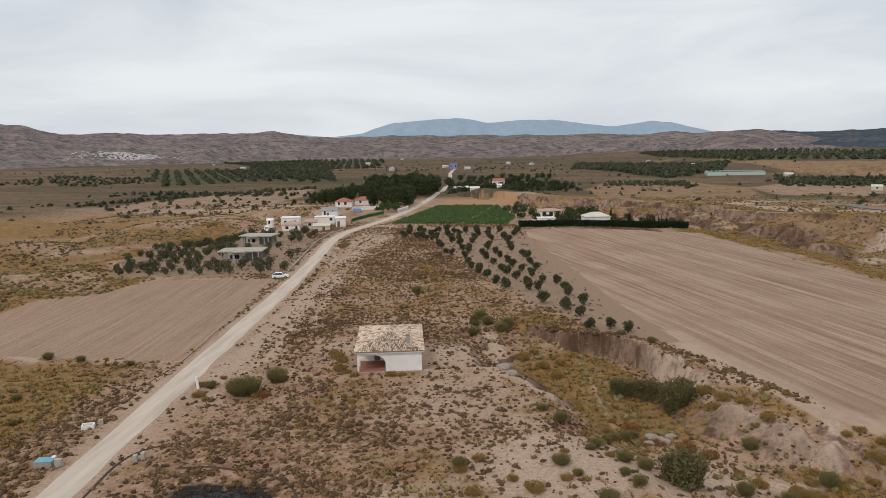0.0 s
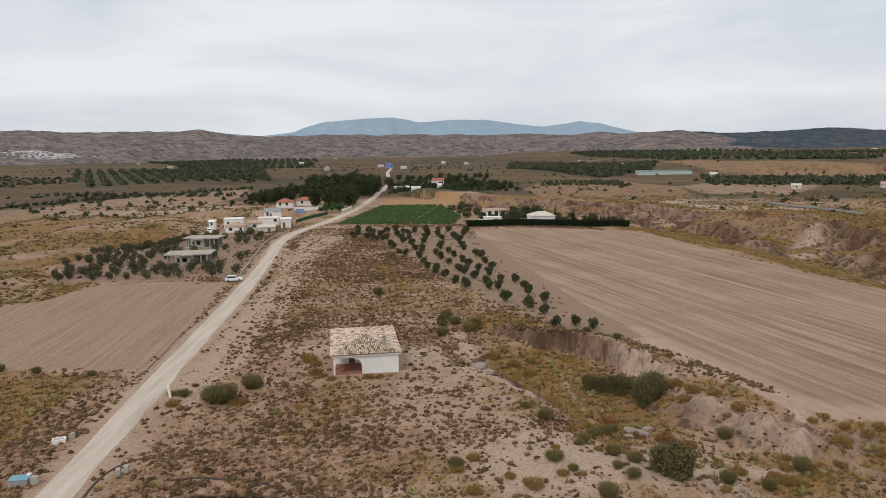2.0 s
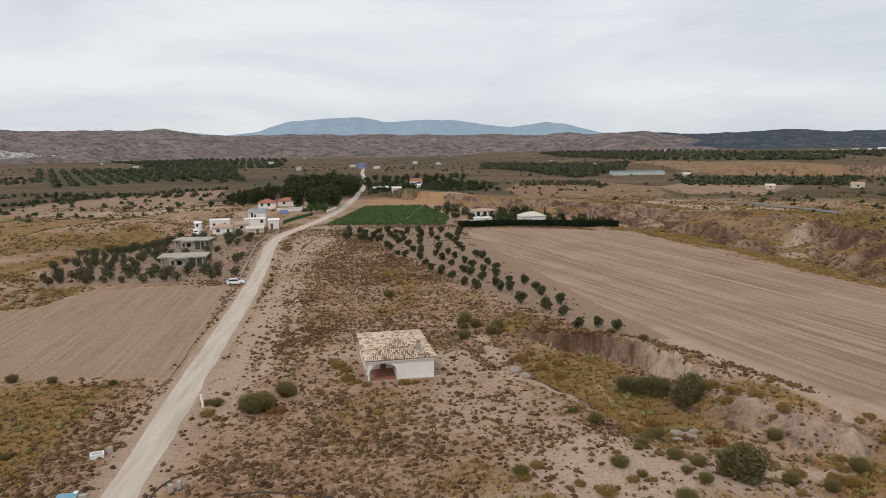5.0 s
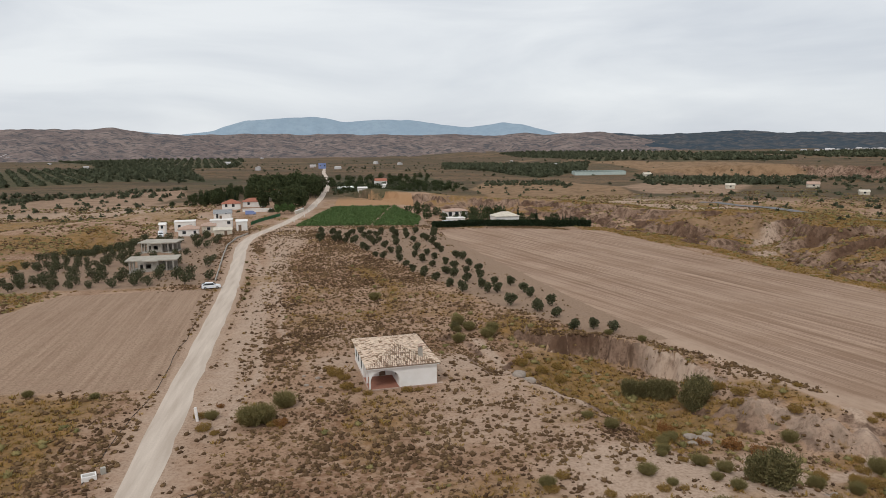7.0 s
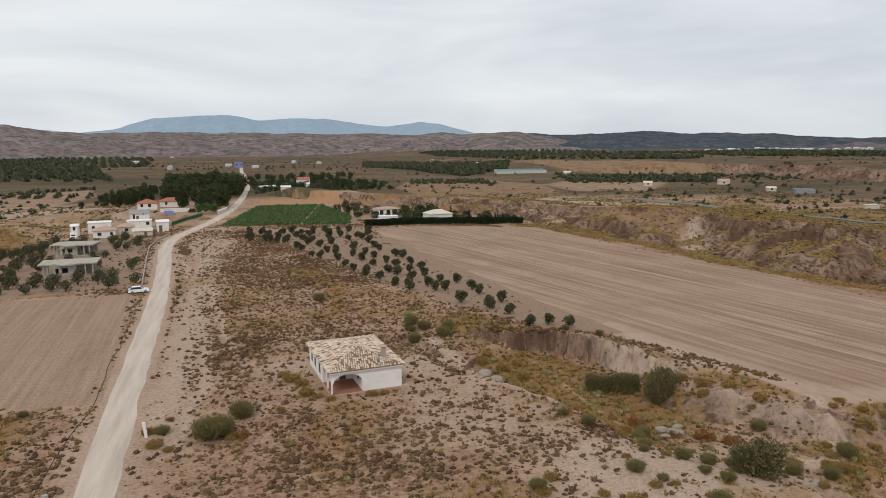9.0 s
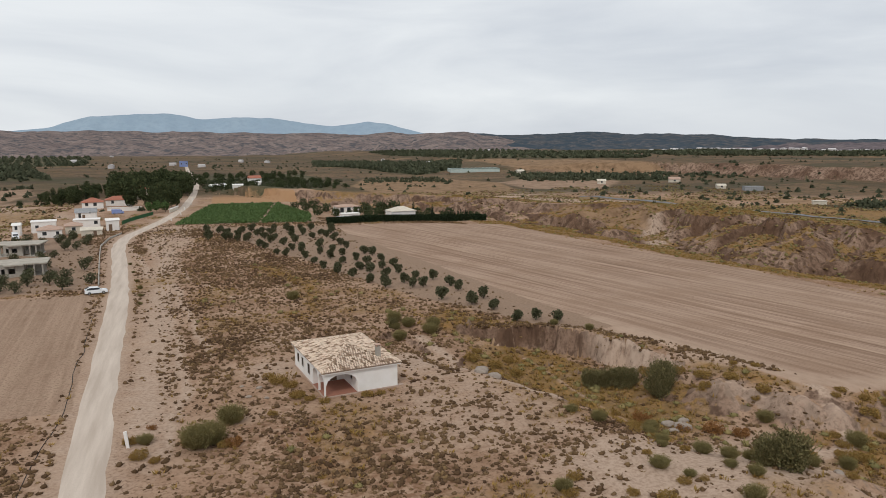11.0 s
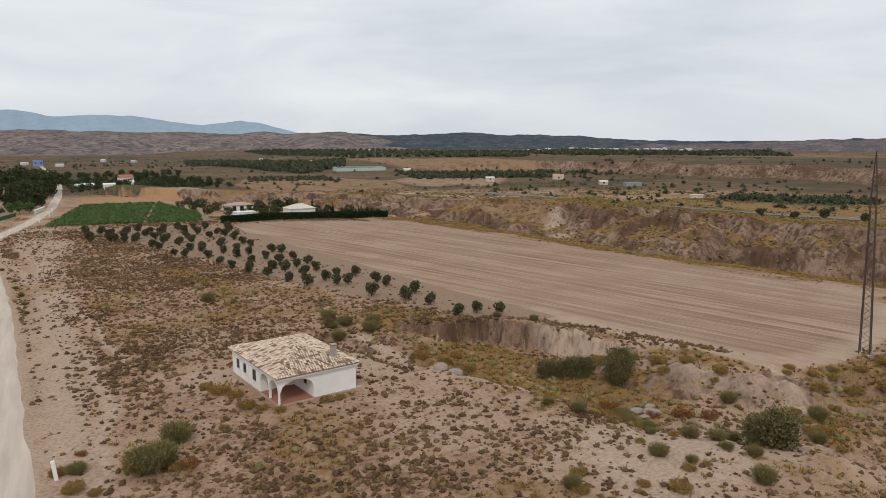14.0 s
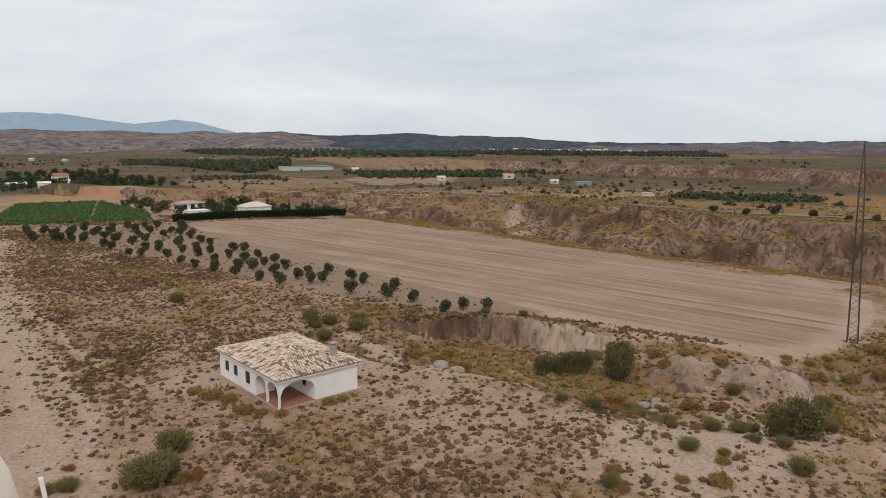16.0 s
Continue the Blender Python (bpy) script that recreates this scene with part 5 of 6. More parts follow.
for x, y, s in ((-24.0, 79.6, 0.9), (29, 71, 1.2), (26.5, 73, 0.8), (24, 77.5, 1.1), (31, 68.5, 0.9), (-32, 86.7, 0.5)):
    plant(RUSTY, x, y, rng, s * 0.9, s * 1.1, 0.1)

# tall wood beside the track, garden trees and cypresses
WOOD = [tree_kind("wood_tree", s, (2.2, 0.22, 5, 1.0), lobed(s, 11, 2.6, 1.2, h, 1.4), 700, 0.55, mat_tree, "tall dark green tree in the wood beside the track", "tree", "trees of the wood") for s, h in ((31, 9.0), (32, 11.0), (33, 10.0))]
WOOD_POLY = [(-58, 372), (-34, 340), (-28, 400), (-25, 470), (-24, 520), (-62, 540), (-92, 470), (-104, 412), (-84, 392)]
cnt = 0
while cnt < 150:
    x, y = rng.uniform(-106, -24), rng.uniform(336, 545)
    if bool(inside(np.array([x]), np.array([y]), WOOD_POLY)[0]) and math.hypot((x + 60) / 1.4, y - 388) > 13:
        plant(WOOD, x, y, rng, 0.5 if x < -70 else 0.8, 0.8 if x < -70 else 1.4)
        cnt += 1
GARDEN = [tree_kind("garden_tree", s, (0.8, 0.16, 5, 0.8), lobed(s, 10, 3.4, 0.3, 6.6, 1.6), 520, 0.62, mat_tree, "broad dark green garden tree near the houses", "tree", "garden trees") for s in (71, 72, 73)]
for x, y, s in ((-104, 398, 0.45), (-98, 404, 0.4), (-92, 396, 0.4), (-85, 388, 0.35), (60, 276, 0.62), (53, 286, 0.95), (49, 291, 0.9), (45, 281, 0.6), (67, 281, 0.62), (80, 276, 0.5), (84, 277, 0.55), (72, 278, 0.5), (76, 281, 0.6), (40, 277, 0.55), (43, 288, 0.6), (34, 284, 0.45), (40, 295, 0.55), (36, 270, 0.35), (24, 300, 0.6), (22, 318, 0.6), (27, 327, 0.6), (19, 330, 0.5), (25, 345, 0.5), (30, 312, 0.6), (46, 306, 0.7), (63, 277, 0.5), (88, 279, 0.45), (30, 292, 0.5), (-18, 560, 1.1), (-16, 545, 0.9), (48, 524, 0.9), (34, 500, 0.8), (30, 570, 0.9), (22, 585, 0.7), (60, 505, 0.5)):
    plant(GARDEN, x, y, rng, s * 0.9, s * 1.1)
LIGHT = [tree_kind("poplar_sapling", 38, (1.0, 0.1, 4, 0.6), lobed(38, 6, 1.2, 0.8, 4.6, 0.9), 300, 0.5, mat_vine, "light green young tree beside the track", "tree", "light green young trees")]
for x, y in ((-43, 336), (-40, 338), (-36.5, 339)):
    plant(LIGHT, x, y, rng, 0.9, 1.15)
CYP = [tree_kind("cypress", s, (0.6, 0.14, 3, 0.2), [(0, 0, 0.7 + 0.62 * k, 0.62 - 0.045 * k, 0.7) for k in range(11)], 420, 0.38, mat_cypress, "slim dark green cypress by the gardens", "tree", "cypresses") for s in (41,)]
for x, y, s in ((66, 274, 0.95), (59.5, 279, 0.85), (-88, 410, 0.9), (-90, 404, 1.0), (-86, 402, 1.1), (17, 568, 0.9), (-70, 395, 0.9), (-74, 392, 0.8)):
    plant(CYP, x, y, rng, s * 0.95, s * 1.05)
for k in range(14):
    plant(CYP, 73 + 0.75 * k + rng.uniform(-0.5, 0.5), 276 + rng.uniform(-2, 2), rng, 0.42, 0.62)
for k in range(120):
    plant(GARDEN, rng.uniform(-12, 74), rng.uniform(470, 660), rng, 0.35, 0.75)
for x, y in ((219, 168), (222, 155), (223.5, 143), (224, 134), (216, 178), (212, 190)):
    plant(olives, x, y, rng, 1.1, 1.5)


def hedge():
    """A clipped dark hedge along the far side of the large field."""
    r = random.Random(9)
    V, T = [], []
    for _ in range(15000):
        u = r.random()
        x, y = 21 + 68 * u, 264 + 8.2 * u
        c = Vector((x, y + r.uniform(-0.7, 0.7), float(-0.045 * max(0, x - 40)) + 2.6 * r.random() ** 0.7))
        d = Vector((r.gauss(0, 1), r.gauss(0, 1), r.gauss(0, 1))).normalized()
        e = d.cross(Vector((r.gauss(0, 1), r.gauss(0, 1), r.gauss(0, 1)))).normalized()
        s, b = r.uniform(0.25, 0.5), len(V)
        V += [tuple(c - e * s), tuple(c + e * s), tuple(c + d * s)]
        T.append((b, b + 1, b + 2))
    ob = new("hedge", fast_mesh("hedge", V, T, mat_hedge))
    return tagged(ob, "long clipped dark green hedge at the field edge", "hedge")


hedge()

# shrubs on the western slopes, the terrace and the cliff
wx_ = np.concatenate([rs.uniform(-190, -78, 15000), rs.uniform(95, 300, 22000)])
wy_ = np.concatenate([rs.uniform(95, 400, 15000), rs.uniform(60, 420, 22000)])
dC = -near_line(wx_, wy_, CLIFF_BASE)[0]
okw = open_ground(wx_, wy_) * np.where(wx_ < 0, 1.0, sm(0, 6, dC) * 0.9) * sm(0.34, 0.58, fbm(wx_ / 13, wy_ / 13, 3))
okw = rs.uniform(0, 1, len(wx_)) < okw * (np.abs(near_line(wx_, wy_, HIGHWAY)[0]) > 4.5)
wx_, wy_ = wx_[okw], wy_[okw]
sz = rs.uniform(0.3, 1.0, len(wx_))
half = rs.uniform(0, 1, len(wx_)) < 0.62
scatter("slope_scrub", [tuft(s_, 5, 6) for s_ in (9, 10, 11)], wx_[half], wy_[half], sz[half], sz[half] * 0.75, mat_scrub, "dark brown shrubs scattered over the rough slopes", "scrub", 34, 0.3)
scatter("slope_shrubs", [tuft(s_, 5, 7) for s_ in (12, 13, 14)], wx_[~half], wy_[~half], sz[~half], sz[~half] * 0.8, mat_bush, "olive-green shrubs scattered over the rough slopes", "shrubs", 35, 0.3)

# the vineyard
vx, vy = [], []
for k in range(26):
    for j in range(110):
        x = -34 + 2.3 * k + 0.19 * (j * 0.85)
        y = 272 + j * 0.85
        vx.append(x - 9 + 0.9 * math.sin(j)), vy.append(y)
vx, vy = np.array(vx), np.array(vy)
ok = inside(vx, vy, CROP) & (np.abs(vx - 2.0 - 0.19 * (vy - 300)) > 0.9)
vx, vy = vx[ok], vy[ok]
vs_ = np.random.RandomState(3).uniform(0.7, 1.25, len(vx))
scatter("vineyard_rows", clumps + [spikes(18, 12, 1.0)], vx, vy, vs_, vs_ * 0.95, mat_vine, "dense green vine rows in a rectangular plot", "vineyard", 51, 0.3)

# far plantations
far_x, far_y, far_s = [], [], []


def rows(poly, step_x, step_y, turn, s, jitter=0.5, miss=0.04):
    a = radians(turn)
    cx = sum(p[0] for p in poly) / len(poly)
    cy = sum(p[1] for p in poly) / len(poly)
    R = max(math.hypot(p[0] - cx, p[1] - cy) for p in poly)
    ux, uy = np.meshgrid(np.arange(-R, R, step_x), np.arange(-R, R, step_y))
    rr_ = np.random.RandomState(len(far_x) + 1)
    X = cx + ux * math.cos(a) - uy * math.sin(a) + rr_.uniform(-jitter, jitter, ux.shape)
    Y = cy + ux * math.sin(a) + uy * math.cos(a) + rr_.uniform(-jitter, jitter, ux.shape)
    k = inside(X, Y, poly) & (rr_.uniform(0, 1, X.shape) > miss)
    far_x.append(X[k]), far_y.append(Y[k]), far_s.append(rr_.uniform(0.8, 1.2, k.sum()) * s)


rows(FAR_GREEN[0], 14, 4.5, 24.2, 2.6, 0.5, 0.02)
rows(FAR_GREEN[1], 14, 9, 10, 3.0, 2.0, 0.05)
rows([(-480, 660), (-330, 620), (-370, 800), (-560, 900)], 13, 11, 15, 1.9, 2.0, 0.35)
rows([(-238, 402), (-192, 474), (-128, 544), (-122, 540), (-186, 466), (-230, 395)], 5, 6, 40, 1.9, 1.0, 0.1)
rows([(-260, 480), (-100, 455), (-105, 480), (-270, 520)], 9, 7, 5, 1.7, 1.0, 0.3)
rows([(-130, 330), (-95, 420), (-180, 460), (-260, 400)], 14, 11, 5, 1.2, 3.0, 0.5)
rows(FAR_GREEN[2], 7.5, 6.0, 10, 2.7, 1.0, 0.03)
rows(FAR_GREEN[4], 9, 6.5, -12, 2.1, 1.0, 0.08)
rows(FAR_GREEN[3], 12, 9, -25, 3.0, 1.5, 0.04)
rows([(620, 820), (900, 620), (1150, 850), (700, 1200)], 13, 11, -25, 3.2, 1.5, 0.05)
rows([(262, 250), (300, 190), (330, 205), (292, 262)], 4.5, 4.0, -30, 1.7, 0.8, 0.05)
rows([(100, 520), (111, 574), (174, 576), (170, 515)], 11, 4.5, 60, 1.5, 0.6, 0.05)
rows([(-20, 480), (60, 470), (75, 600), (-10, 610)], 6, 6, 20, 1.6, 2.0, 0.25)
rows([(230, 560), (330, 540), (420, 470), (460, 520), (340, 620)], 10, 8, -20, 1.9, 1.0, 0.2)
rr_ = np.random.RandomState(77)
for cxx, cyy, sp, cn in ((60, 520, 60, 130), (150, 800, 160, 120), (-40, 1000, 160, 130), (100, 1200, 260, 150), (-250, 1100, 200, 120), (330, 460, 80, 60), (260, 330, 60, 90), (300, 260, 60, 60), (-160, 380, 60, 80), (500, 420, 120, 90), (600, 900, 260, 160), (-500, 1000, 200, 120), (230, 200, 35, 30)):
    far_x.append(rr_.normal(cxx, sp, cn)), far_y.append(rr_.normal(cyy, sp * 0.8, cn)), far_s.append(rr_.uniform(0.5, 1.7, cn))
fx, fy, fs = np.concatenate(far_x), np.concatenate(far_y), np.concatenate(far_s)
dh, _ = near_line(fx, fy, HIGHWAY)
dr, _ = near_line(fx, fy, ROAD)
ok = (np.abs(dh) > 5) & (np.abs(dr) > 5) & (fy > 170)
fx, fy, fs = fx[ok], fy[ok], fs[ok]
scatter("distant_olive_plantations", [clump(20, 5, 1.2, 0.5), clump(20, 6, 1.1, 0.5), clump(22, 7, 1.3, 0.5)], fx, fy, fs, fs, mat_far, "dark green rows of distant olive plantations", "olive trees", 61, 0.3, 0.2)

# ---- buildings ----
mat_cream = plain("cream_render", (0.66, 0.60, 0.50), (0.56, 0.50, 0.41), 0.8, 0.9)
mat_blue_wall = plain("blue_render", (0.20, 0.26, 0.48), (0.24, 0.30, 0.52), 0.5, 0.9)
mat_grey_roof = plain("grey_sheet_roof", (0.25, 0.255, 0.26), (0.32, 0.32, 0.32), 1.0, 0.6)
mat_plastic = plain("greenhouse_sheet", (0.42, 0.50, 0.47), (0.50, 0.56, 0.52), 0.4, 0.5)


def window_at(parent, x, y, z, w, h, side):
    """A window set in a wall: a recessed frame, a pane and a sill."""
    turn = {'s': 0, 'w': -90, 'e': 90, 'n': 180}[side]
    win = new("window")
    win.parent = parent
    win.matrix_basis = pose(x, y, z, 0, 0, turn)
    box_part("pane", mat_glass, win, -w / 2, w / 2, -0.02, 0.02, 0, h)
    bm = bmesh.new()
    for a, b, c, e in ((-w / 2 - 0.06, w / 2 + 0.06, -0.06, 0), (-w / 2 - 0.06, w / 2 + 0.06, h, h + 0.06), (-w / 2 - 0.06, -w / 2, 0, h), (w / 2, w / 2 + 0.06, 0, h)):
        bm_box(bm, a, b, -0.05, 0.03, c, e)
    part("window_frame", bm, mat_white, win)
    return win


def simple_house(name, label, x, y, turn, w, d, h, roof, wall_mat, roof_mat, windows=(), door=None, rise=1.4, category="house", sink=0.3, z=None):
    ob = holder(name, x, y, turn, sink=sink, z=z)
    tagged(ob, label, category)
    box_part("wall", wall_mat, ob, -w / 2, w / 2, -d / 2, d / 2, -0.6, h + sink, 0.03)
    top = h + sink
    bm = bmesh.new()
    if roof == 'hip':
        hip_roof(bm, -w / 2 - 0.35, w / 2 + 0.35, -d / 2 - 0.35, d / 2 + 0.35, top + 0.14, rise)
    elif roof == 'gable':
        e = 0.3
        vs = [bm.verts.new(c) for c in ((-w / 2 - e, -d / 2 - e, top), (w / 2 + e, -d / 2 - e, top), (w / 2 + e, d / 2 + e, top), (-w / 2 - e, d / 2 + e, top), (-w / 2 - e, 0, top + rise), (w / 2 + e, 0, top + rise))]
        for f in ((0, 1, 5, 4), (2, 3, 4, 5), (0, 4, 3), (1, 2, 5), (0, 3, 2, 1)):
            bm.faces.new([vs[i] for i in f])
    else:
        bm_box(bm, -w / 2 - 0.2, w / 2 + 0.2, -d / 2 - 0.2, d / 2 + 0.2, top, top + 0.28, 0.03)
    part("roof", bm, roof_mat, ob)
    for side, off, sill, ww, hh in windows:
        px, py = {'s': (off, -d / 2), 'n': (off, d / 2), 'w': (-w / 2, off), 'e': (w / 2, off)}[side]
        window_at(ob, px, py, sill + sink, ww, hh, side)
    if door:
        side, off, dw, dh = door
        px, py = {'s': (off, -d / 2), 'w': (-w / 2, off), 'e': (w / 2, off)}[side]
        if side == 's':
            box_part("door", mat_wood, ob, px - dw / 2, px + dw / 2, py - 0.03, py + 0.03, sink, sink + dh, 0.01)
        else:
            box_part("door", mat_wood, ob, px - 0.03, px + 0.03, py - dw / 2, py + dw / 2, sink, sink + dh, 0.01)
    return ob


def unfinished_house(x, y, turn, w, d, label):
    """A bare concrete shell: a flat slab on pillars with a walled core and open bays."""
    ob = holder("unfinished_house", x, y, turn, sink=0.1)
    tagged(ob, label, "house", "unfinished houses")
    H = 3.0
    box_part("floor_slab", mat_concrete, ob, -w / 2, w / 2, -d / 2, d / 2, -0.5, 0.2, 0.03)
    bm = bmesh.new()
    pts = [(-w / 2 - 0.7, -d / 2 + 0.9), (-w * 0.18, -d / 2 + 0.9), (-w * 0.18, -d / 2 - 0.7), (w * 0.16, -d / 2 - 0.7), (w * 0.16, -d / 2 + 0.2), (w / 2 + 0.7, -d / 2 + 0.2), (w / 2 + 0.7, d / 2 + 0.7), (-w / 2 - 0.7, d / 2 + 0.7)]
    lo = [bm.verts.new((a, b, H)) for a, b in pts]
    hi = [bm.verts.new((a, b, H + 0.3)) for a, b in pts]
    for i in range(len(pts)):
        j = (i + 1) % len(pts)
        bm.faces.new((lo[i], lo[j], hi[j], hi[i]))
    bm.faces.new(hi), bm.faces.new(lo[::-1])
    part("roof_slab", bm, mat_slab, ob, "weathered flat concrete roof slab")
    bm = bmesh.new()
    x0, x1 = -w * 0.28, w * 0.16
    arch_wall(bm, x1 - x0, H - 0.2, 0.2, [(0.6, 1.3, 0.9, 2.1, 0), (2.0, 3.3, 0.9, 2.1, 0)], 'x', -d / 2 + 0.3, x0, 0.2)
    part("wall", bm, mat_concrete, ob)
    bm = bmesh.new()
    arch_wall(bm, d - 1.2, H - 0.2, 0.2, [(1.0, 2.0, 0.0, 2.1, 0), (3.2, 4.4, 0.9, 2.1, 0)], 'y', x1 - 0.2, -d / 2 + 0.5, 0.2)
    part("wall", bm, mat_concrete, ob)
    box_part("wall", mat_concrete, ob, x0, x0 + 0.2, -d / 2 + 0.5, d / 2 - 0.3, 0.2, H)
    box_part("wall", mat_concrete, ob, x0, w / 2 - 0.2, d / 2 - 0.5, d / 2 - 0.3, 0.2, H)
    for px, py in ((-w / 2 + 0.3, -d / 2 + 1.5), (-w / 2 + 0.3, 0), (-w / 2 + 0.3, d / 2 - 0.4), (w / 2 - 0.3, -d / 2 + 0.6), (w / 2 - 0.3, 0.4), (w * 0.33, -d / 2 + 0.6), (-w * 0.39, -d / 2 + 1.5)):
        box_part("pillar", mat_concrete, ob, px - 0.15, px + 0.15, py - 0.15, py + 0.15, 0.2, H, 0.01)
    return ob


unfinished_house(-65.0, 192.0, 4, 11.6, 8.0, "unfinished concrete house shell with flat slab roof among olives")
unfinished_house(-71.0, 226.5, -6, 10.4, 8.0, "unfinished concrete shell with open bays behind the orchard trees")
simple_house("farmhouse", "white farmhouse with pale hipped tile roof beside the track", -70, 266, 8, 7, 7, 2.6, 'hip', mat_white, mat_paletile, [('s', -1.5, 1.0, 1.2, 1.1), ('s', 2.2, 1.0, 0.9, 1.1), ('e', 0, 1.0, 1.0, 1.1)], ('e', -2, 1.0, 2.1), 1.3)
simple_house("farm_annex", "white flat-roofed farm building behind the farmhouse", -74, 280, 8, 7.5, 6, 3.6, 'flat', mat_white, mat_white, [('s', -2, 1.6, 1.0, 1.0), ('s', 2, 1.6, 1.0, 1.0)])
simple_house("farm_wing", "white wing with pinkish roof beside the farmhouse", -64, 273, 8, 5, 7, 2.5, 'hip', mat_cream, mat_paletile, [('s', 0, 1.0, 1.2, 1.1)], None, 1.0)
simple_house("farm_store", "long white store with a rounded corner", -62, 291, 4, 8.5, 5, 2.7, 'flat', mat_white, mat_white, [('s', 3, 1.2, 1.2, 1.2)])
simple_house("chapel_hut", "slim white hut with an arched front", -80.5, 272, 0, 2.2, 3, 3.6, 'gable', mat_white, mat_white, [('s', 0, 2.2, 0.8, 1.2)], None, 0.8, "hut")
simple_house("canvas_shed", "low pale shed under a cream cover", -57.5, 264.5, 5, 6.2, 3.6, 2.0, 'gable', mat_cream, mat_cream, [], ('s', 1, 1.0, 1.7), 0.9, "shed")
simple_house("white_hut", "small white hut with a dark doorway at the track bend", -52.3, 277, 10, 4.0, 3.6, 3.6, 'gable', mat_white, mat_white, [], ('s', -0.8, 1.1, 2.3), 0.7, "hut")
simple_house("grey_roof_house", "white house with a grey sheet roof", -65.5, 319, 4, 7.5, 6, 2.9, 'gable', mat_white, mat_grey_roof, [('s', -2.2, 0.9, 0.9, 1.9), ('s', 1.5, 2.6, 0.7, 0.7)], ('s', -0.8, 1.0, 2.1), 1.6)
simple_house("red_roof_villa", "white villa with a red tiled hip roof before the wood", -69.0, 372, 6, 9, 8, 2.8, 'hip', mat_white, mat_redtile, [('s', -2.5, 1.2, 1.2, 1.5), ('s', 1, 1.2, 1.4, 1.5), ('e', 0, 1.2, 1.2, 1.3)], None, 1.9)
simple_house("red_roof_wing", "white wing with a red tiled roof beside the villa", -58.5, 383, 6, 12, 7, 2.8, 'hip', mat_white, mat_redtile, [('s', -3, 1.2, 1.2, 1.4), ('s', 3, 1.2, 1.2, 1.4)], None, 1.7)
simple_house("garden_wall", "low white garden wall of the villa", -54, 352, 4, 14, 0.4, 1.5, 'flat', mat_white, mat_white, category="wall")
simple_house("garden_wall", "white garden wall along the track before the wood", -33.0, 342, 78, 16, 0.4, 1.4, 'flat', mat_cream, mat_white, category="wall")
simple_house("hedge_house", "white house with a pale pink roof behind the hedge", 52.5, 274, 6, 10, 7, 3.6, 'hip', mat_white, mat_cream, [('s', -2, 1.0, 1.2, 1.1), ('s', 2, 1.0, 1.2, 1.1)], ('s', 0, 1.0, 2.1), 1.6)
simple_house("garden_house", "cream house with arched windows among garden trees", 37, 303, 4, 10, 7, 3.2, 'hip', mat_white, mat_paletile, [('s', -3, 1.0, 1.6, 2.0), ('s', 0, 1.0, 1.6, 2.0), ('s', 3, 1.0, 1.6, 2.0)], None, 0.9)
simple_house("garden_store", "low white store near the vineyard corner", 33, 279, 4, 7, 4, 2.3, 'flat', mat_white, mat_white, [('s', 1, 0.8, 1.2, 1.0)], category="shed")
simple_house("wood_house", "house roof half hidden in the wood", -52, 420, 5, 10, 7, 5.5, 'hip', mat_cream, mat_redtile, [('s', 2, 1.2, 1.2, 1.4)])
simple_house("red_house", "white house with a red tiled roof between far gardens", 22, 560, 8, 9, 8, 4.2, 'gable', mat_white, mat_redtile, [('s', 0, 1.4, 1.4, 1.5)], None, 2.0)
simple_house("white_shed", "white shed in the far gardens", 20, 528, 5, 7, 5, 2.4, 'gable', mat_white, mat_white, (), None, 0.9, "shed")
simple_house("white_shed", "white shed beside the brown plot", 3, 462, 5, 6, 4, 2.2, 'gable', mat_white, mat_white, (), None, 0.8, "shed")
simple_house("white_shed", "pale greenhouse shed in the far gardens", -7, 508, 25, 11, 5, 2.2, 'gable', mat_plastic, mat_white, (), None, 1.0, "shed")
simple_house("blue_house", "blue painted house far along the track", -29, 985, 4, 10, 8, 7, 'flat', mat_blue_wall, mat_blue_wall, [('s', -3, 3, 1.6, 2), ('s', 3, 3, 1.6, 2)])
simple_house("white_cottage", "small white cottage on the far terrace", 262, 452, -25, 6, 5, 2.4, 'gable', mat_cream, mat_cream, [('s', 0, 1, 1.2, 1.2)], None, 1.3)
simple_house("white_cottage", "white cottage beside a dark tree on the far terrace", 318, 440, -30, 8, 6, 2.4, 'gable', mat_cream, mat_paletile, [('s', 0, 1, 1.4, 1.2)], None, 1.8)
simple_house("ruined_hut", "pale ruined hut with broken walls on the terrace", 300, 371, -25, 5.5, 4, 1.9, 'gable', mat_cream, mat_cream, [('s', 0, 0.8, 1.4, 1.1)], None, 1.2, "hut")
simple_house("grey_shed", "grey sheet shed beside the ruined hut", 306, 350, -25, 11, 6, 2.4, 'flat', mat_grey_roof, mat_grey_roof, category="shed")
simple_house("white_hut", "low white hut by the far orchard", 262, 262, -35, 6, 3.5, 1.5, 'flat', mat_cream, mat_cream, category="hut")
simple_house("shed_by_greenhouse", "white shed near the long greenhouse", 280, 622, -5, 7, 6, 2.8, 'gable', mat_cream, mat_cream, [('s', 0, 1, 1.2, 1.2)], None, 1.6, "shed")


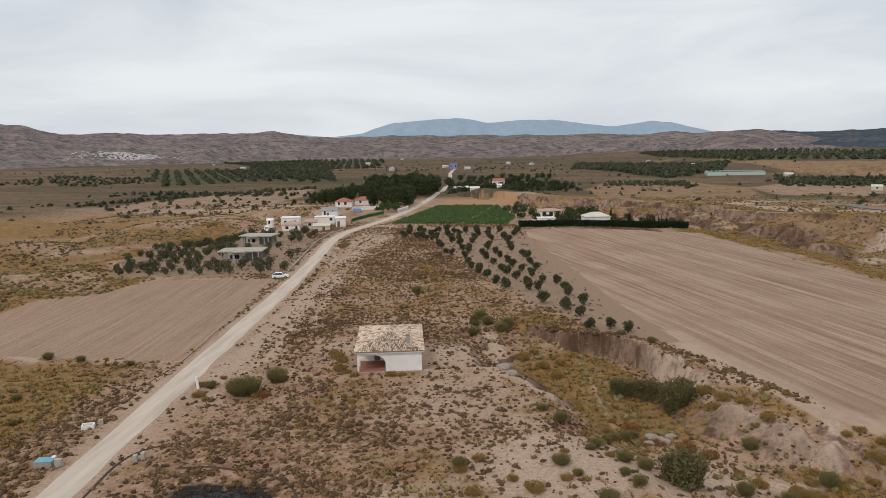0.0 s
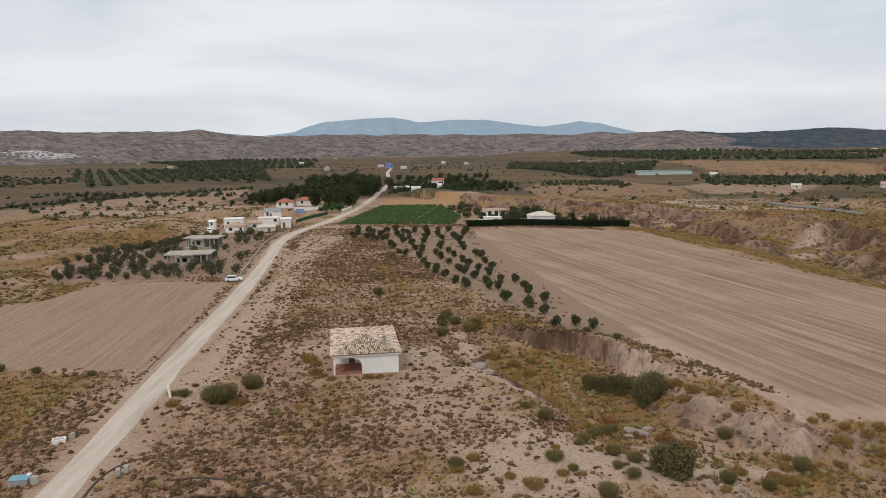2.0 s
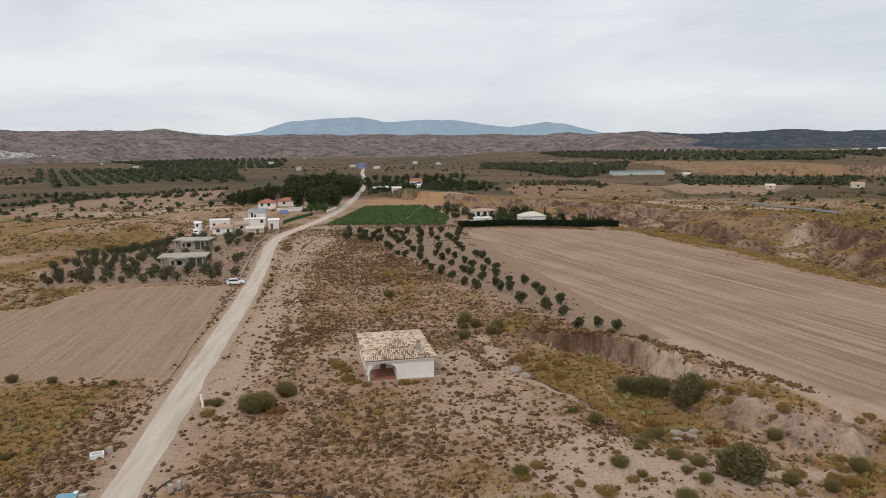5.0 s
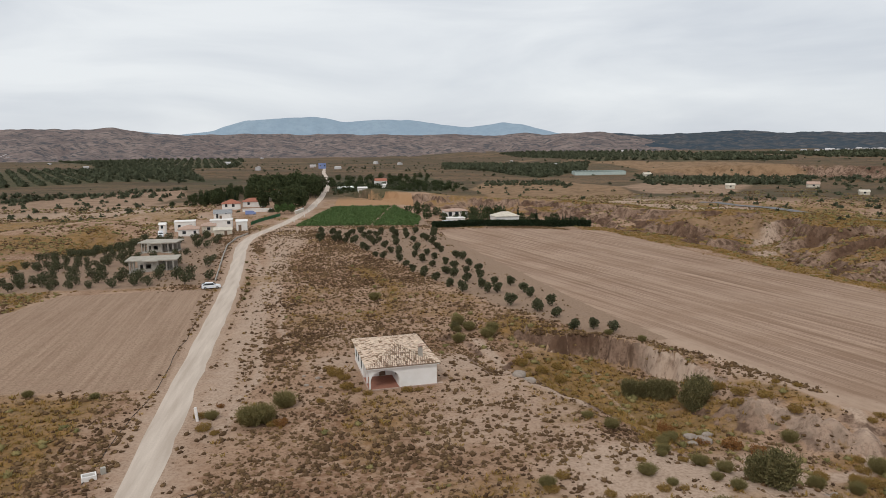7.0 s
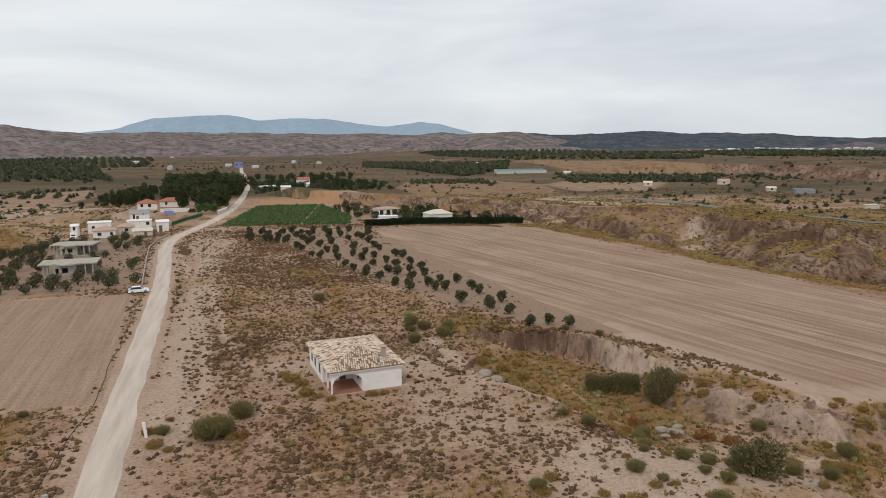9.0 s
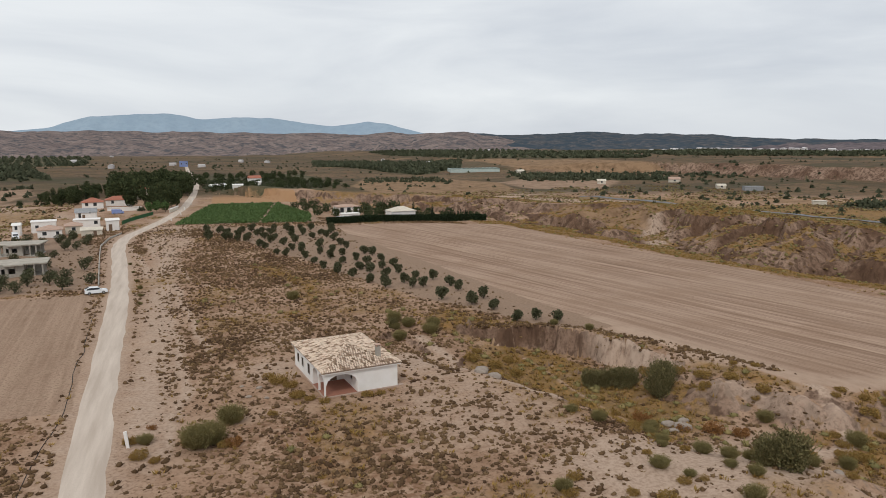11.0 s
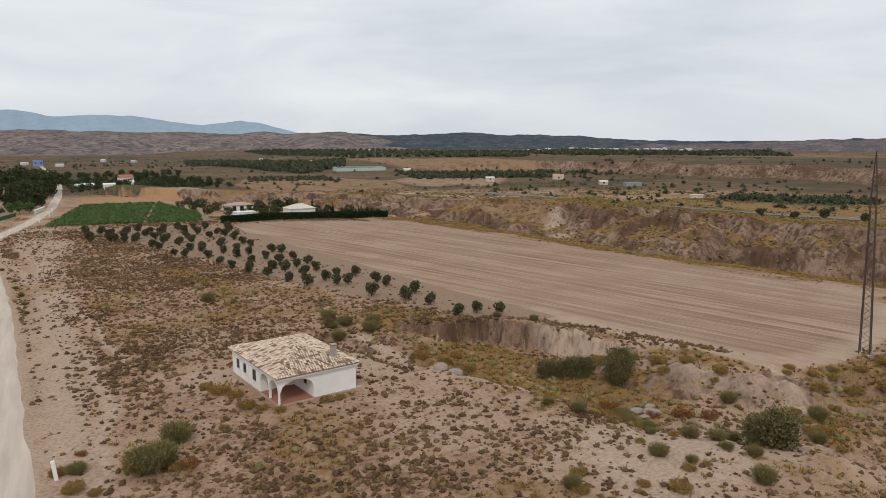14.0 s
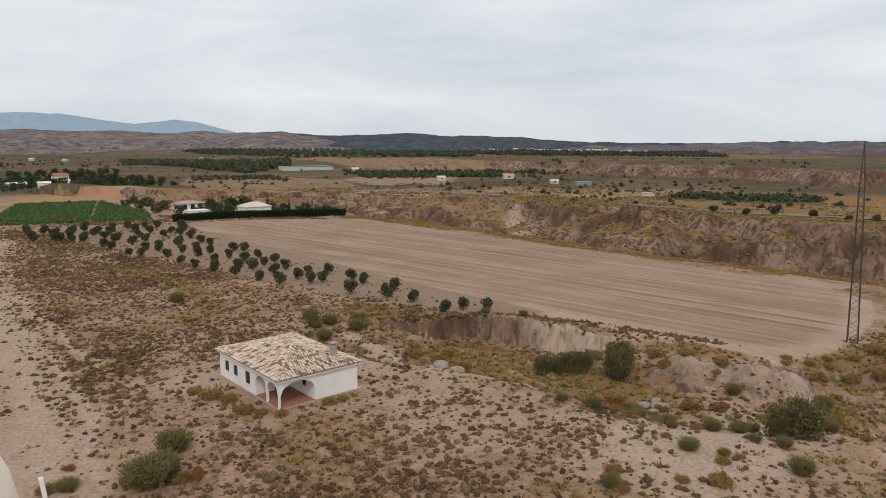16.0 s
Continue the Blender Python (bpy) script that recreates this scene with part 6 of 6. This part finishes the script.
def greenhouse():
    ob = holder("greenhouse", 250, 668, -6, sink=0.3)
    tagged(ob, "long pale greenhouse with a ribbed plastic roof", "greenhouse")
    box_part("wall", mat_plastic, ob, -26, 26, -7, 7, -0.5, 3.2, 0.05)
    for k in range(13):
        bm = bmesh.new()
        x0 = -26 + 4 * k
        vs = [bm.verts.new((x0 + 0.05 + 3.9 * (j / 6), yy, 3.2 + 0.9 * math.sin(math.pi * j / 6))) for yy in (-7.2, 7.2) for j in range(7)]
        for j in range(6):
            bm.faces.new((vs[j], vs[j + 1], vs[j + 8], vs[j + 7]))
        bmesh.ops.solidify(bm, geom=bm.faces[:], thickness=0.05)
        part("roof_bay", bm, mat_plastic, ob)
    return ob


greenhouse()


mat_village = plain("village_walls", (0.62, 0.59, 0.58), (0.46, 0.43, 0.42), 0.05, 0.9)


def village_of_houses(name, spots, label, seed):
    """A distant village: many small white houses with pitched roofs, joined."""
    r = random.Random(seed)
    V, F = [], []
    for x, y, z, s in spots:
        a = r.uniform(0, 3.1)
        w, d, h = s * r.uniform(0.7, 1.4), s * r.uniform(0.6, 1.0), s * r.uniform(0.5, 0.9)
        b = len(V)
        for px, py, pz in ((-w, -d, -4), (w, -d, -4), (w, d, -4), (-w, d, -4), (-w, -d, h), (w, -d, h), (w, d, h), (-w, d, h), (-w, 0, h * 1.35), (w, 0, h * 1.35)):
            V.append((x + px * math.cos(a) - py * math.sin(a), y + px * math.sin(a) + py * math.cos(a), z + pz))
        F += [tuple(b + i for i in f) for f in ((0, 1, 5, 4), (1, 2, 6, 9, 5), (2, 3, 7, 6), (3, 0, 4, 8, 7), (4, 5, 9, 8), (6, 7, 8, 9))]
    return tagged(new(name, mesh_of(name, V, F, mat_village)), label, "village", kind="stuff")


from mathutils.bvhtree import BVHTree
hm = bpy.data.objects["brown_hills"].data
tree = BVHTree.FromPolygons([v.co.copy() for v in hm.vertices], [tuple(p.vertices) for p in hm.polygons])
r = random.Random(66)
spots = []
while len(spots) < 240:
    az, rad = radians(r.gauss(-27.0, 1.5)), r.uniform(2520, 2680)
    x, y = rad * math.sin(az), rad * math.cos(az)
    hit = tree.ray_cast(Vector((x, y, 900)), Vector((0, 0, -1)))[0]
    if hit:
        spots.append((x, y, hit.z - 2, 4.2))
village_of_houses("distant_village", spots, "distant village of small white houses on the hillside", 5)
spots = []
for k in range(70):
    az, rad = radians(r.gauss(42, 4.5)), r.uniform(1500, 1800)
    x, y = rad * math.sin(az), rad * math.cos(az)
    spots.append((x, y, float(land(x, y)) - 1, r.uniform(3, 6)))
for k in range(16):
    az, rad = radians(r.uniform(-24, 26)), r.uniform(900, 1700)
    x, y = rad * math.sin(az), rad * math.cos(az)
    spots.append((x, y, float(land(x, y)), r.uniform(3, 5)))
village_of_houses("distant_farms", spots, "distant scattered white farm buildings on the plain", 6)

# ---- vehicles, pylon and small things ----
mat_car = Nodes("white_car_paint", 0.25, 0.5)
mat_car = mat_car.done((0.78, 0.79, 0.80))
mat_tyre = plain("tyre_rubber", (0.02, 0.02, 0.02), (0.035, 0.035, 0.035), 8.0, 0.8)
mat_rim = plain("alloy_rim", (0.45, 0.45, 0.46), (0.36, 0.36, 0.37), 5.0, 0.35, metal=0.8)
mat_lamp = plain("red_lamp", (0.4, 0.03, 0.02), (0.3, 0.02, 0.02), 4.0, 0.3)


def wheel(parent, x, y, rad, wid):
    w = new("wheel")
    w.parent = parent
    w.matrix_basis = pose(x, y, rad, 90, 0, 0)
    bm = bmesh.new()
    bmesh.ops.create_cone(bm, cap_ends=True, segments=20, radius1=rad, radius2=rad, depth=wid)
    bmesh.ops.bevel(bm, geom=[e for e in bm.edges if abs(e.verts[0].co.z - e.verts[1].co.z) < 1e-5], offset=0.03, segments=2, affect='EDGES')
    part("tyre", bm, mat_tyre, w)
    bm = bmesh.new()
    bmesh.ops.create_cone(bm, cap_ends=True, segments=16, radius1=rad * 0.62, radius2=rad * 0.62, depth=wid + 0.02)
    part("rim", bm, mat_rim, w)


def profile_body(bm, prof, half, inset):
    """A body from a side profile, tucked in towards the top."""
    zs = [p[1] for p in prof]
    z0, z1 = min(zs), max(zs)
    L, R = [], []
    for x, z in prof:
        k = half - inset * ((z - z0) / (z1 - z0)) ** 2
        L.append(bm.verts.new((x, -k, z)))
        R.append(bm.verts.new((x, k, z)))
    m = len(prof)
    for i in range(m):
        j = (i + 1) % m
        bm.faces.new((L[i], L[j], R[j], R[i]))
    bm.faces.new(L[::-1]), bm.faces.new(R)
    bmesh.ops.recalc_face_normals(bm, faces=bm.faces)
    bmesh.ops.bevel(bm, geom=[e for e in bm.edges], offset=0.04, segments=2, affect='EDGES')


def white_car():
    car = holder("car", -45.6, 163.6, 12)
    tagged(car, "white hatchback parked on the field edge beside the track", "car")
    bm = bmesh.new()
    profile_body(bm, [(-2.1, 0.28), (2.1, 0.28), (2.15, 0.62), (1.95, 0.80), (1.05, 0.95), (0.45, 1.42), (-1.2, 1.50), (-1.85, 1.25), (-2.1, 0.9)], 0.88, 0.22)
    part("body", bm, mat_car, car)
    for s in (-1, 1):
        bm = bmesh.new()
        vs = [bm.verts.new((x, s * (0.885 - 0.22 * ((z - 0.28) / 1.22) ** 2), z)) for x, z in ((0.85, 0.98), (0.38, 1.36), (-1.15, 1.42), (-1.7, 1.2), (-1.75, 1.0))]
        f = bm.faces.new(vs if s < 0 else vs[::-1])
        bmesh.ops.solidify(bm, geom=[f], thickness=0.02)
        part("side_window", bm, mat_glass, car, "dark side window")
    for name, pts in (("windscreen", ((1.03, 0.97), (0.47, 1.41))), ("rear_window", ((-1.88, 1.24), (-1.25, 1.48)))):
        bm = bmesh.new()
        (xa, za), (xb, zb) = pts
        o = 0.02 if xa > 0 else -0.02
        vs = [bm.verts.new(c) for c in ((xa + o, -0.62, za + 0.02), (xa + o, 0.62, za + 0.02), (xb + o, 0.56, zb + 0.01), (xb + o, -0.56, zb + 0.01))]
        f = bm.faces.new(vs)
        bmesh.ops.solidify(bm, geom=[f], thickness=0.02)
        part(name, bm, mat_glass, car)
    for s in (-1, 1):
        box_part("tail_light", mat_lamp, car, -2.13, -2.05, s * 0.68 - 0.12, s * 0.68 + 0.12, 0.78, 0.95, 0.01)
        box_part("headlight", mat_rim, car, 2.03, 2.14, s * 0.66 - 0.15, s * 0.66 + 0.15, 0.64, 0.76, 0.01)
        box_part("mirror", mat_car, car, 0.6, 0.75, s * 0.95 - 0.08, s * 0.95 + 0.08, 0.98, 1.1, 0.02)
        for xx in (1.32, -1.3):
            wheel(car, xx, s * 0.80, 0.31, 0.2)


white_car()


def van(x, y, turn, label, mat):
    v = holder("van", x, y, turn)
    tagged(v, label, "van")
    bm = bmesh.new()
    profile_body(bm, [(-2.4, 0.35), (2.4, 0.35), (2.5, 0.8), (2.3, 1.1), (1.6, 1.3), (1.1, 2.0), (-2.4, 2.15)], 0.95, 0.15)
    part("body", bm, mat, v)
    box_part("windscreen", mat_glass, v, 1.3, 1.62, -0.7, 0.7, 1.38, 1.8, 0.02)
    for s in (-1, 1):
        for xx in (1.55, -1.5):
            wheel(v, xx, s * 0.85, 0.34, 0.22)


van(-79.5, 263.5, -75, "white van parked beside the farmhouse", mat_car)
van(-55.5, 337, 10, "blue van parked before the villa", mat_blue_wall)
van(29, 273.5, 20, "white van parked behind the hedge", mat_car)


def pylon():
    """A slim square lattice tower that tapers to a point, with a short crossarm."""
    p = holder("lattice_pylon", 64.2, 69.5, 20, sink=0.1)
    tagged(p, "slim rusty steel lattice electricity pylon beside the field", "pylon")
    # the mast leans a little off the plumb line
    p.matrix_basis = p.matrix_basis.copy() @ Matrix.Rotation(radians(20), 4, 'Z').inverted() @ Matrix.Rotation(radians(2.0), 4, Vector((-0.54, -0.84, 0))) @ Matrix.Rotation(radians(20), 4, 'Z')
    H, b, t = 28.2, 0.66, 0.32

    def corner(k, z):
        s = (b + (t - b) * z / 22.5) if z < 22.5 else t * max(0.05, (H - z) / (H - 22.5))
        return Vector(((1, 1, -1, -1)[k] * s, (1, -1, -1, 1)[k] * s, z))

    for k in range(4):
        bm = bmesh.new()
        bm_tube(bm, corner(k, 0), corner(k, 22.5), 0.08, 0.075, 5)
        bm_tube(bm, corner(k, 22.5), corner(k, H), 0.075, 0.06, 5)
        part("leg", bm, mat_metal, p)
        z, flip = 0.4, False
        while z < 24.5:
            bm = bmesh.new()
            dz = 1.05
            a, c = corner(k, z), corner((k + 1) % 4, z + dz)
            if flip:
                a, c = corner((k + 1) % 4, z), corner(k, z + dz)
            bm_tube(bm, a, c, 0.03, 0.03, 4)
            z, flip = z + dz, not flip
            part("brace", bm, mat_metal, p)
        box_part("footing", mat_concrete, p, corner(k, 0).x - 0.25, corner(k, 0).x + 0.25, corner(k, 0).y - 0.25, corner(k, 0).y + 0.25, -0.4, 0.18, 0.02)


pylon()


def marker_post(x, y, h, lean, label):
    ob = holder("marker_post", x, y, 0, sink=0.2)
    tagged(ob, label, "post")
    bm = bmesh.new()
    bm_box(bm, -0.16, 0.16, -0.12, 0.12, 0, h, 0.02)
    bmesh.ops.rotate(bm, cent=(0, 0, 0), matrix=Matrix.Rotation(radians(lean), 3, 'Y'), verts=bm.verts)
    part("shaft", bm, mat_white, ob)


marker_post(-34.1, 82.6, 1.95, -6, "leaning whitewashed concrete post beside the track")


def concrete_block(x, y, turn, w, d, h, label):
    ob = holder("concrete_block", x, y, turn, sink=0.15)
    tagged(ob, label, "block")
    bm = bmesh.new()
    bm_box(bm, -w / 2, w / 2, -d / 2, d / 2, 0, h, 0.04)
    part("body", bm, mat_concrete, ob)


concrete_block(-31.9, 60.3, 15, 0.45, 0.6, 0.95, "grey concrete block standing in dry grass")
concrete_block(-31.2, 60.7, 10, 0.4, 0.6, 1.0, "grey concrete block beside its twin")
concrete_block(-39.6, 59.2, 5, 0.75, 0.5, 1.0, "upright concrete slab beside the blue tank")


def tank():
    ob = holder("water_tank", -41.2, 59.4, 5, sink=0.15)
    tagged(ob, "low grey masonry tank with a faded blue lid", "tank")
    box_part("body", mat_concrete, ob, -0.9, 0.9, -0.6, 0.6, 0, 0.75, 0.03)
    box_part("lid", plain("faded_blue_sheet", (0.16, 0.33, 0.42), (0.22, 0.38, 0.45), 2.0, 0.6), ob, -0.95, 0.95, -0.65, 0.65, 0.76, 0.84, 0.02, "faded blue lid")
    box_part("hatch", mat_white, ob, 0.55, 0.9, 0.2, 0.6, 0.85, 1.0, 0.02)


tank()


def well_box():
    ob = holder("well_box", -42.2, 69.3, 20, sink=0.1)
    tagged(ob, "open whitewashed masonry valve box", "box")
    for x0, x1, y0, y1 in ((-0.7, 0.7, -0.5, -0.35), (-0.7, 0.7, 0.35, 0.5), (-0.7, -0.55, -0.35, 0.35), (0.55, 0.7, -0.35, 0.35)):
        box_part("side_wall", mat_white, ob, x0, x1, y0, y1, 0, 0.65, 0.02)
    box_part("base", mat_dark, ob, -0.55, 0.55, -0.35, 0.35, 0, 0.1)


well_box()
concrete_block(-41.1, 70.2, 30, 0.5, 0.4, 0.85, "pale block behind the valve box")


def brush_pile():
    """A heap of charred branches."""
    ob = holder("charred_brush_pile", -20.3, 52.2, 0, sink=0.1)
    tagged(ob, "black heap of charred branches on burnt ground", "brush pile")
    r = random.Random(8)
    bm = bmesh.new()
    for _ in range(240):
        a, d = r.uniform(0, 6.28), r.random() ** 0.6
        x, y = 4.2 * d * math.cos(a), 2.4 * d * math.sin(a)
        z = 1.0 * (1 - d * d) * r.random() + 0.05
        b, l = r.uniform(0, 6.28), r.uniform(0.5, 1.3)
        bm_tube(bm, (x, y, z), (x + l * math.cos(b), y + l * math.sin(b), max(0.05, z + r.uniform(-0.3, 0.3))), 0.05, 0.02, 4)
    part("branches", bm, plain("charred_wood", (0.012, 0.012, 0.013), (0.03, 0.028, 0.03), 4.0, 0.8), ob)
    dm, dt = dome()
    ash = new("ash_bed", fast_mesh("ash_bed", dm * np.array([4.0, 2.3, 0.55]), dt, mat_dark))
    ash.parent = ob


brush_pile()
mat_trace = plain("scorched_soil", (0.055, 0.040, 0.033), (0.085, 0.062, 0.05), 2.0, 0.95)
ribbon("scorched_line", [(-33.0, 48), (-33.3, 54), (-33.7, 58.5), (-33.6, 61.5), (-32.3, 64), (-30, 64.7), (-27.6, 63.6), (-26.6, 61.2), (-26.8, 59.5)], 0.16, mat_trace, "thin scorched line in the soil beside the track", 0.05, 0.5, 0.06)
ribbon("scorched_line", [(-27.5, 58.8), (-25, 59.1), (-20, 59.0), (-16.6, 58.0), (-14.2, 56.2), (-12.4, 53.4), (-12, 49)], 0.18, mat_trace, "thin scorched line round the burnt heap", 0.05, 0.5, 0.06)


mat_stone = plain("pale_limestone", (0.34, 0.285, 0.235), (0.25, 0.20, 0.165), 1.5, 0.9, 0.5, 5, dist=0.05)
r = random.Random(12)
for x, y, s in ((8.5, 91.5, 1.0), (9.6, 89.6, 0.8), (26, 75, 0.7), (27, 73.6, 0.9), (25.4, 73.2, 0.55), (28.4, 75.2, 0.6), (-21.5, 93, 0.3), (-20, 95.5, 0.35), (-19.5, 91.5, 0.25), (-22, 97, 0.25), (30.5, 55.5, 0.5), (28, 53.5, 0.45)):
    bm = bmesh.new()
    bmesh.ops.create_icosphere(bm, subdivisions=2, radius=1)
    for v in bm.verts:
        v.co = Vector((v.co.x * s * r.uniform(0.88, 1.1) * 1.3, v.co.y * s * r.uniform(0.88, 1.1), v.co.z * s * 0.6 * r.uniform(0.85, 1.1)))
    m = bpy.data.meshes.new("boulder")
    bm.to_mesh(m)
    bm.free()
    m.materials.append(mat_stone)
    ob = new("boulder", m)
    ob.matrix_basis = pose(x, y, float(land(x, y)) + s * 0.2, 0, 0, r.uniform(0, 360))
    tagged(ob, "pale weathered limestone boulder half sunk in soil", "boulder", "boulders")


def green_net():
    """A strip of green shade net on posts beside the track."""
    ob = holder("green_net_fence", -47, 300, 0, z=0.0)
    tagged(ob, "green shade-net fence on thin posts beside the track", "fence")
    pts = [(-3.5, -8), (-1.5, 2), (2.2, 14), (6.0, 27)]
    for (ax, ay), (bx, by) in zip(pts[:-1], pts[1:]):
        bm = bmesh.new()
        za, zb = float(land(ax - 47, ay + 300)), float(land(bx - 47, by + 300))
        vs = [bm.verts.new(c) for c in ((ax, ay, za + 0.1), (bx, by, zb + 0.1), (bx, by, zb + 1.5), (ax, ay, za + 1.5))]
        f = bm.faces.new(vs)
        bmesh.ops.solidify(bm, geom=[f], thickness=0.03)
        part("net", bm, plain("green_net", (0.06, 0.17, 0.08), (0.09, 0.22, 0.11), 3.0, 0.8), ob)
    for ax, ay in pts:
        bm = bmesh.new()
        z = float(land(ax - 47, ay + 300))
        bm_tube(bm, (ax, ay + 0.06, z - 0.3), (ax, ay + 0.06, z + 1.7), 0.04, 0.04, 6)
        part("post", bm, mat_metal, ob)


green_net()


def hose(name, pts, rad, mat, label, category):
    """A pipe lying on the ground."""
    bm = bmesh.new()
    P = [Vector((x, y, float(land(x, y)) + rad)) for x, y in pts]
    fineP = []
    for a, b in zip(P[:-1], P[1:]):
        k = max(2, int((b - a).length / 1.5))
        for j in range(k):
            c = a.lerp(b, j / k)
            off = (float(vnoise(np.array(c.y / 5.0), np.array(4.4))) - 0.5) * 0.8
            c.x += off
            c.z = float(land(c.x, c.y)) + rad
            fineP.append(c)
    for a, b in zip(fineP[:-1], fineP[1:]):
        bm_tube(bm, a, b, rad, rad, 6)
    ob = new(name)
    part("pipe", bm, mat, ob)
    return tagged(ob, label, category)


hose("irrigation_hose", [(-42.4, 68), (-42.3, 74), (-42.2, 82), (-42.0, 92), (-42.2, 105), (-42.9, 122), (-43.8, 140), (-44.6, 158)], 0.035, mat_tyre, "black irrigation hose lying along the track", "hose")
hose("irrigation_hose", [(-52, 62), (-47, 64), (-44, 66), (-42.8, 68.4)], 0.035, mat_tyre, "thin black hose running to the valve box", "hose")


def low_wall(pts, h, label):
    """A low kerb wall of separate rendered blocks beside the track."""
    ob = new("kerb_wall")
    tagged(ob, label, "wall")
    for (ax, ay), (bx, by) in zip(pts[:-1], pts[1:]):
        L = math.hypot(bx - ax, by - ay)
        k = max(1, round(L / 4))
        for j in range(k):
            x, y = ax + (bx - ax) * (j + 0.5) / k, ay + (by - ay) * (j + 0.5) / k
            bm = bmesh.new()
            bm_box(bm, -L / k / 2 + 0.02, L / k / 2 - 0.02, -0.12, 0.12, -0.3, h, 0.02)
            o = part("block", bm, mat_concrete, ob)
            o.matrix_basis = pose(x, y, float(land(x, y)), 0, 0, math.degrees(math.atan2(by - ay, bx - ax)))


low_wall([(-46.0, 172), (-48.0, 192), (-50.2, 215), (-52.0, 236), (-51.0, 252), (-48.5, 264)], 0.55, "low grey concrete kerb wall between orchard and track")
for k, (x, y) in enumerate(((-33.5, 300), (-30.5, 322), (-28.5, 345), (-26, 372), (-24.5, 400))):
    marker_post(x + 0.5 * (k % 2), y, 1.5, 0, "white gate post beside the far track")
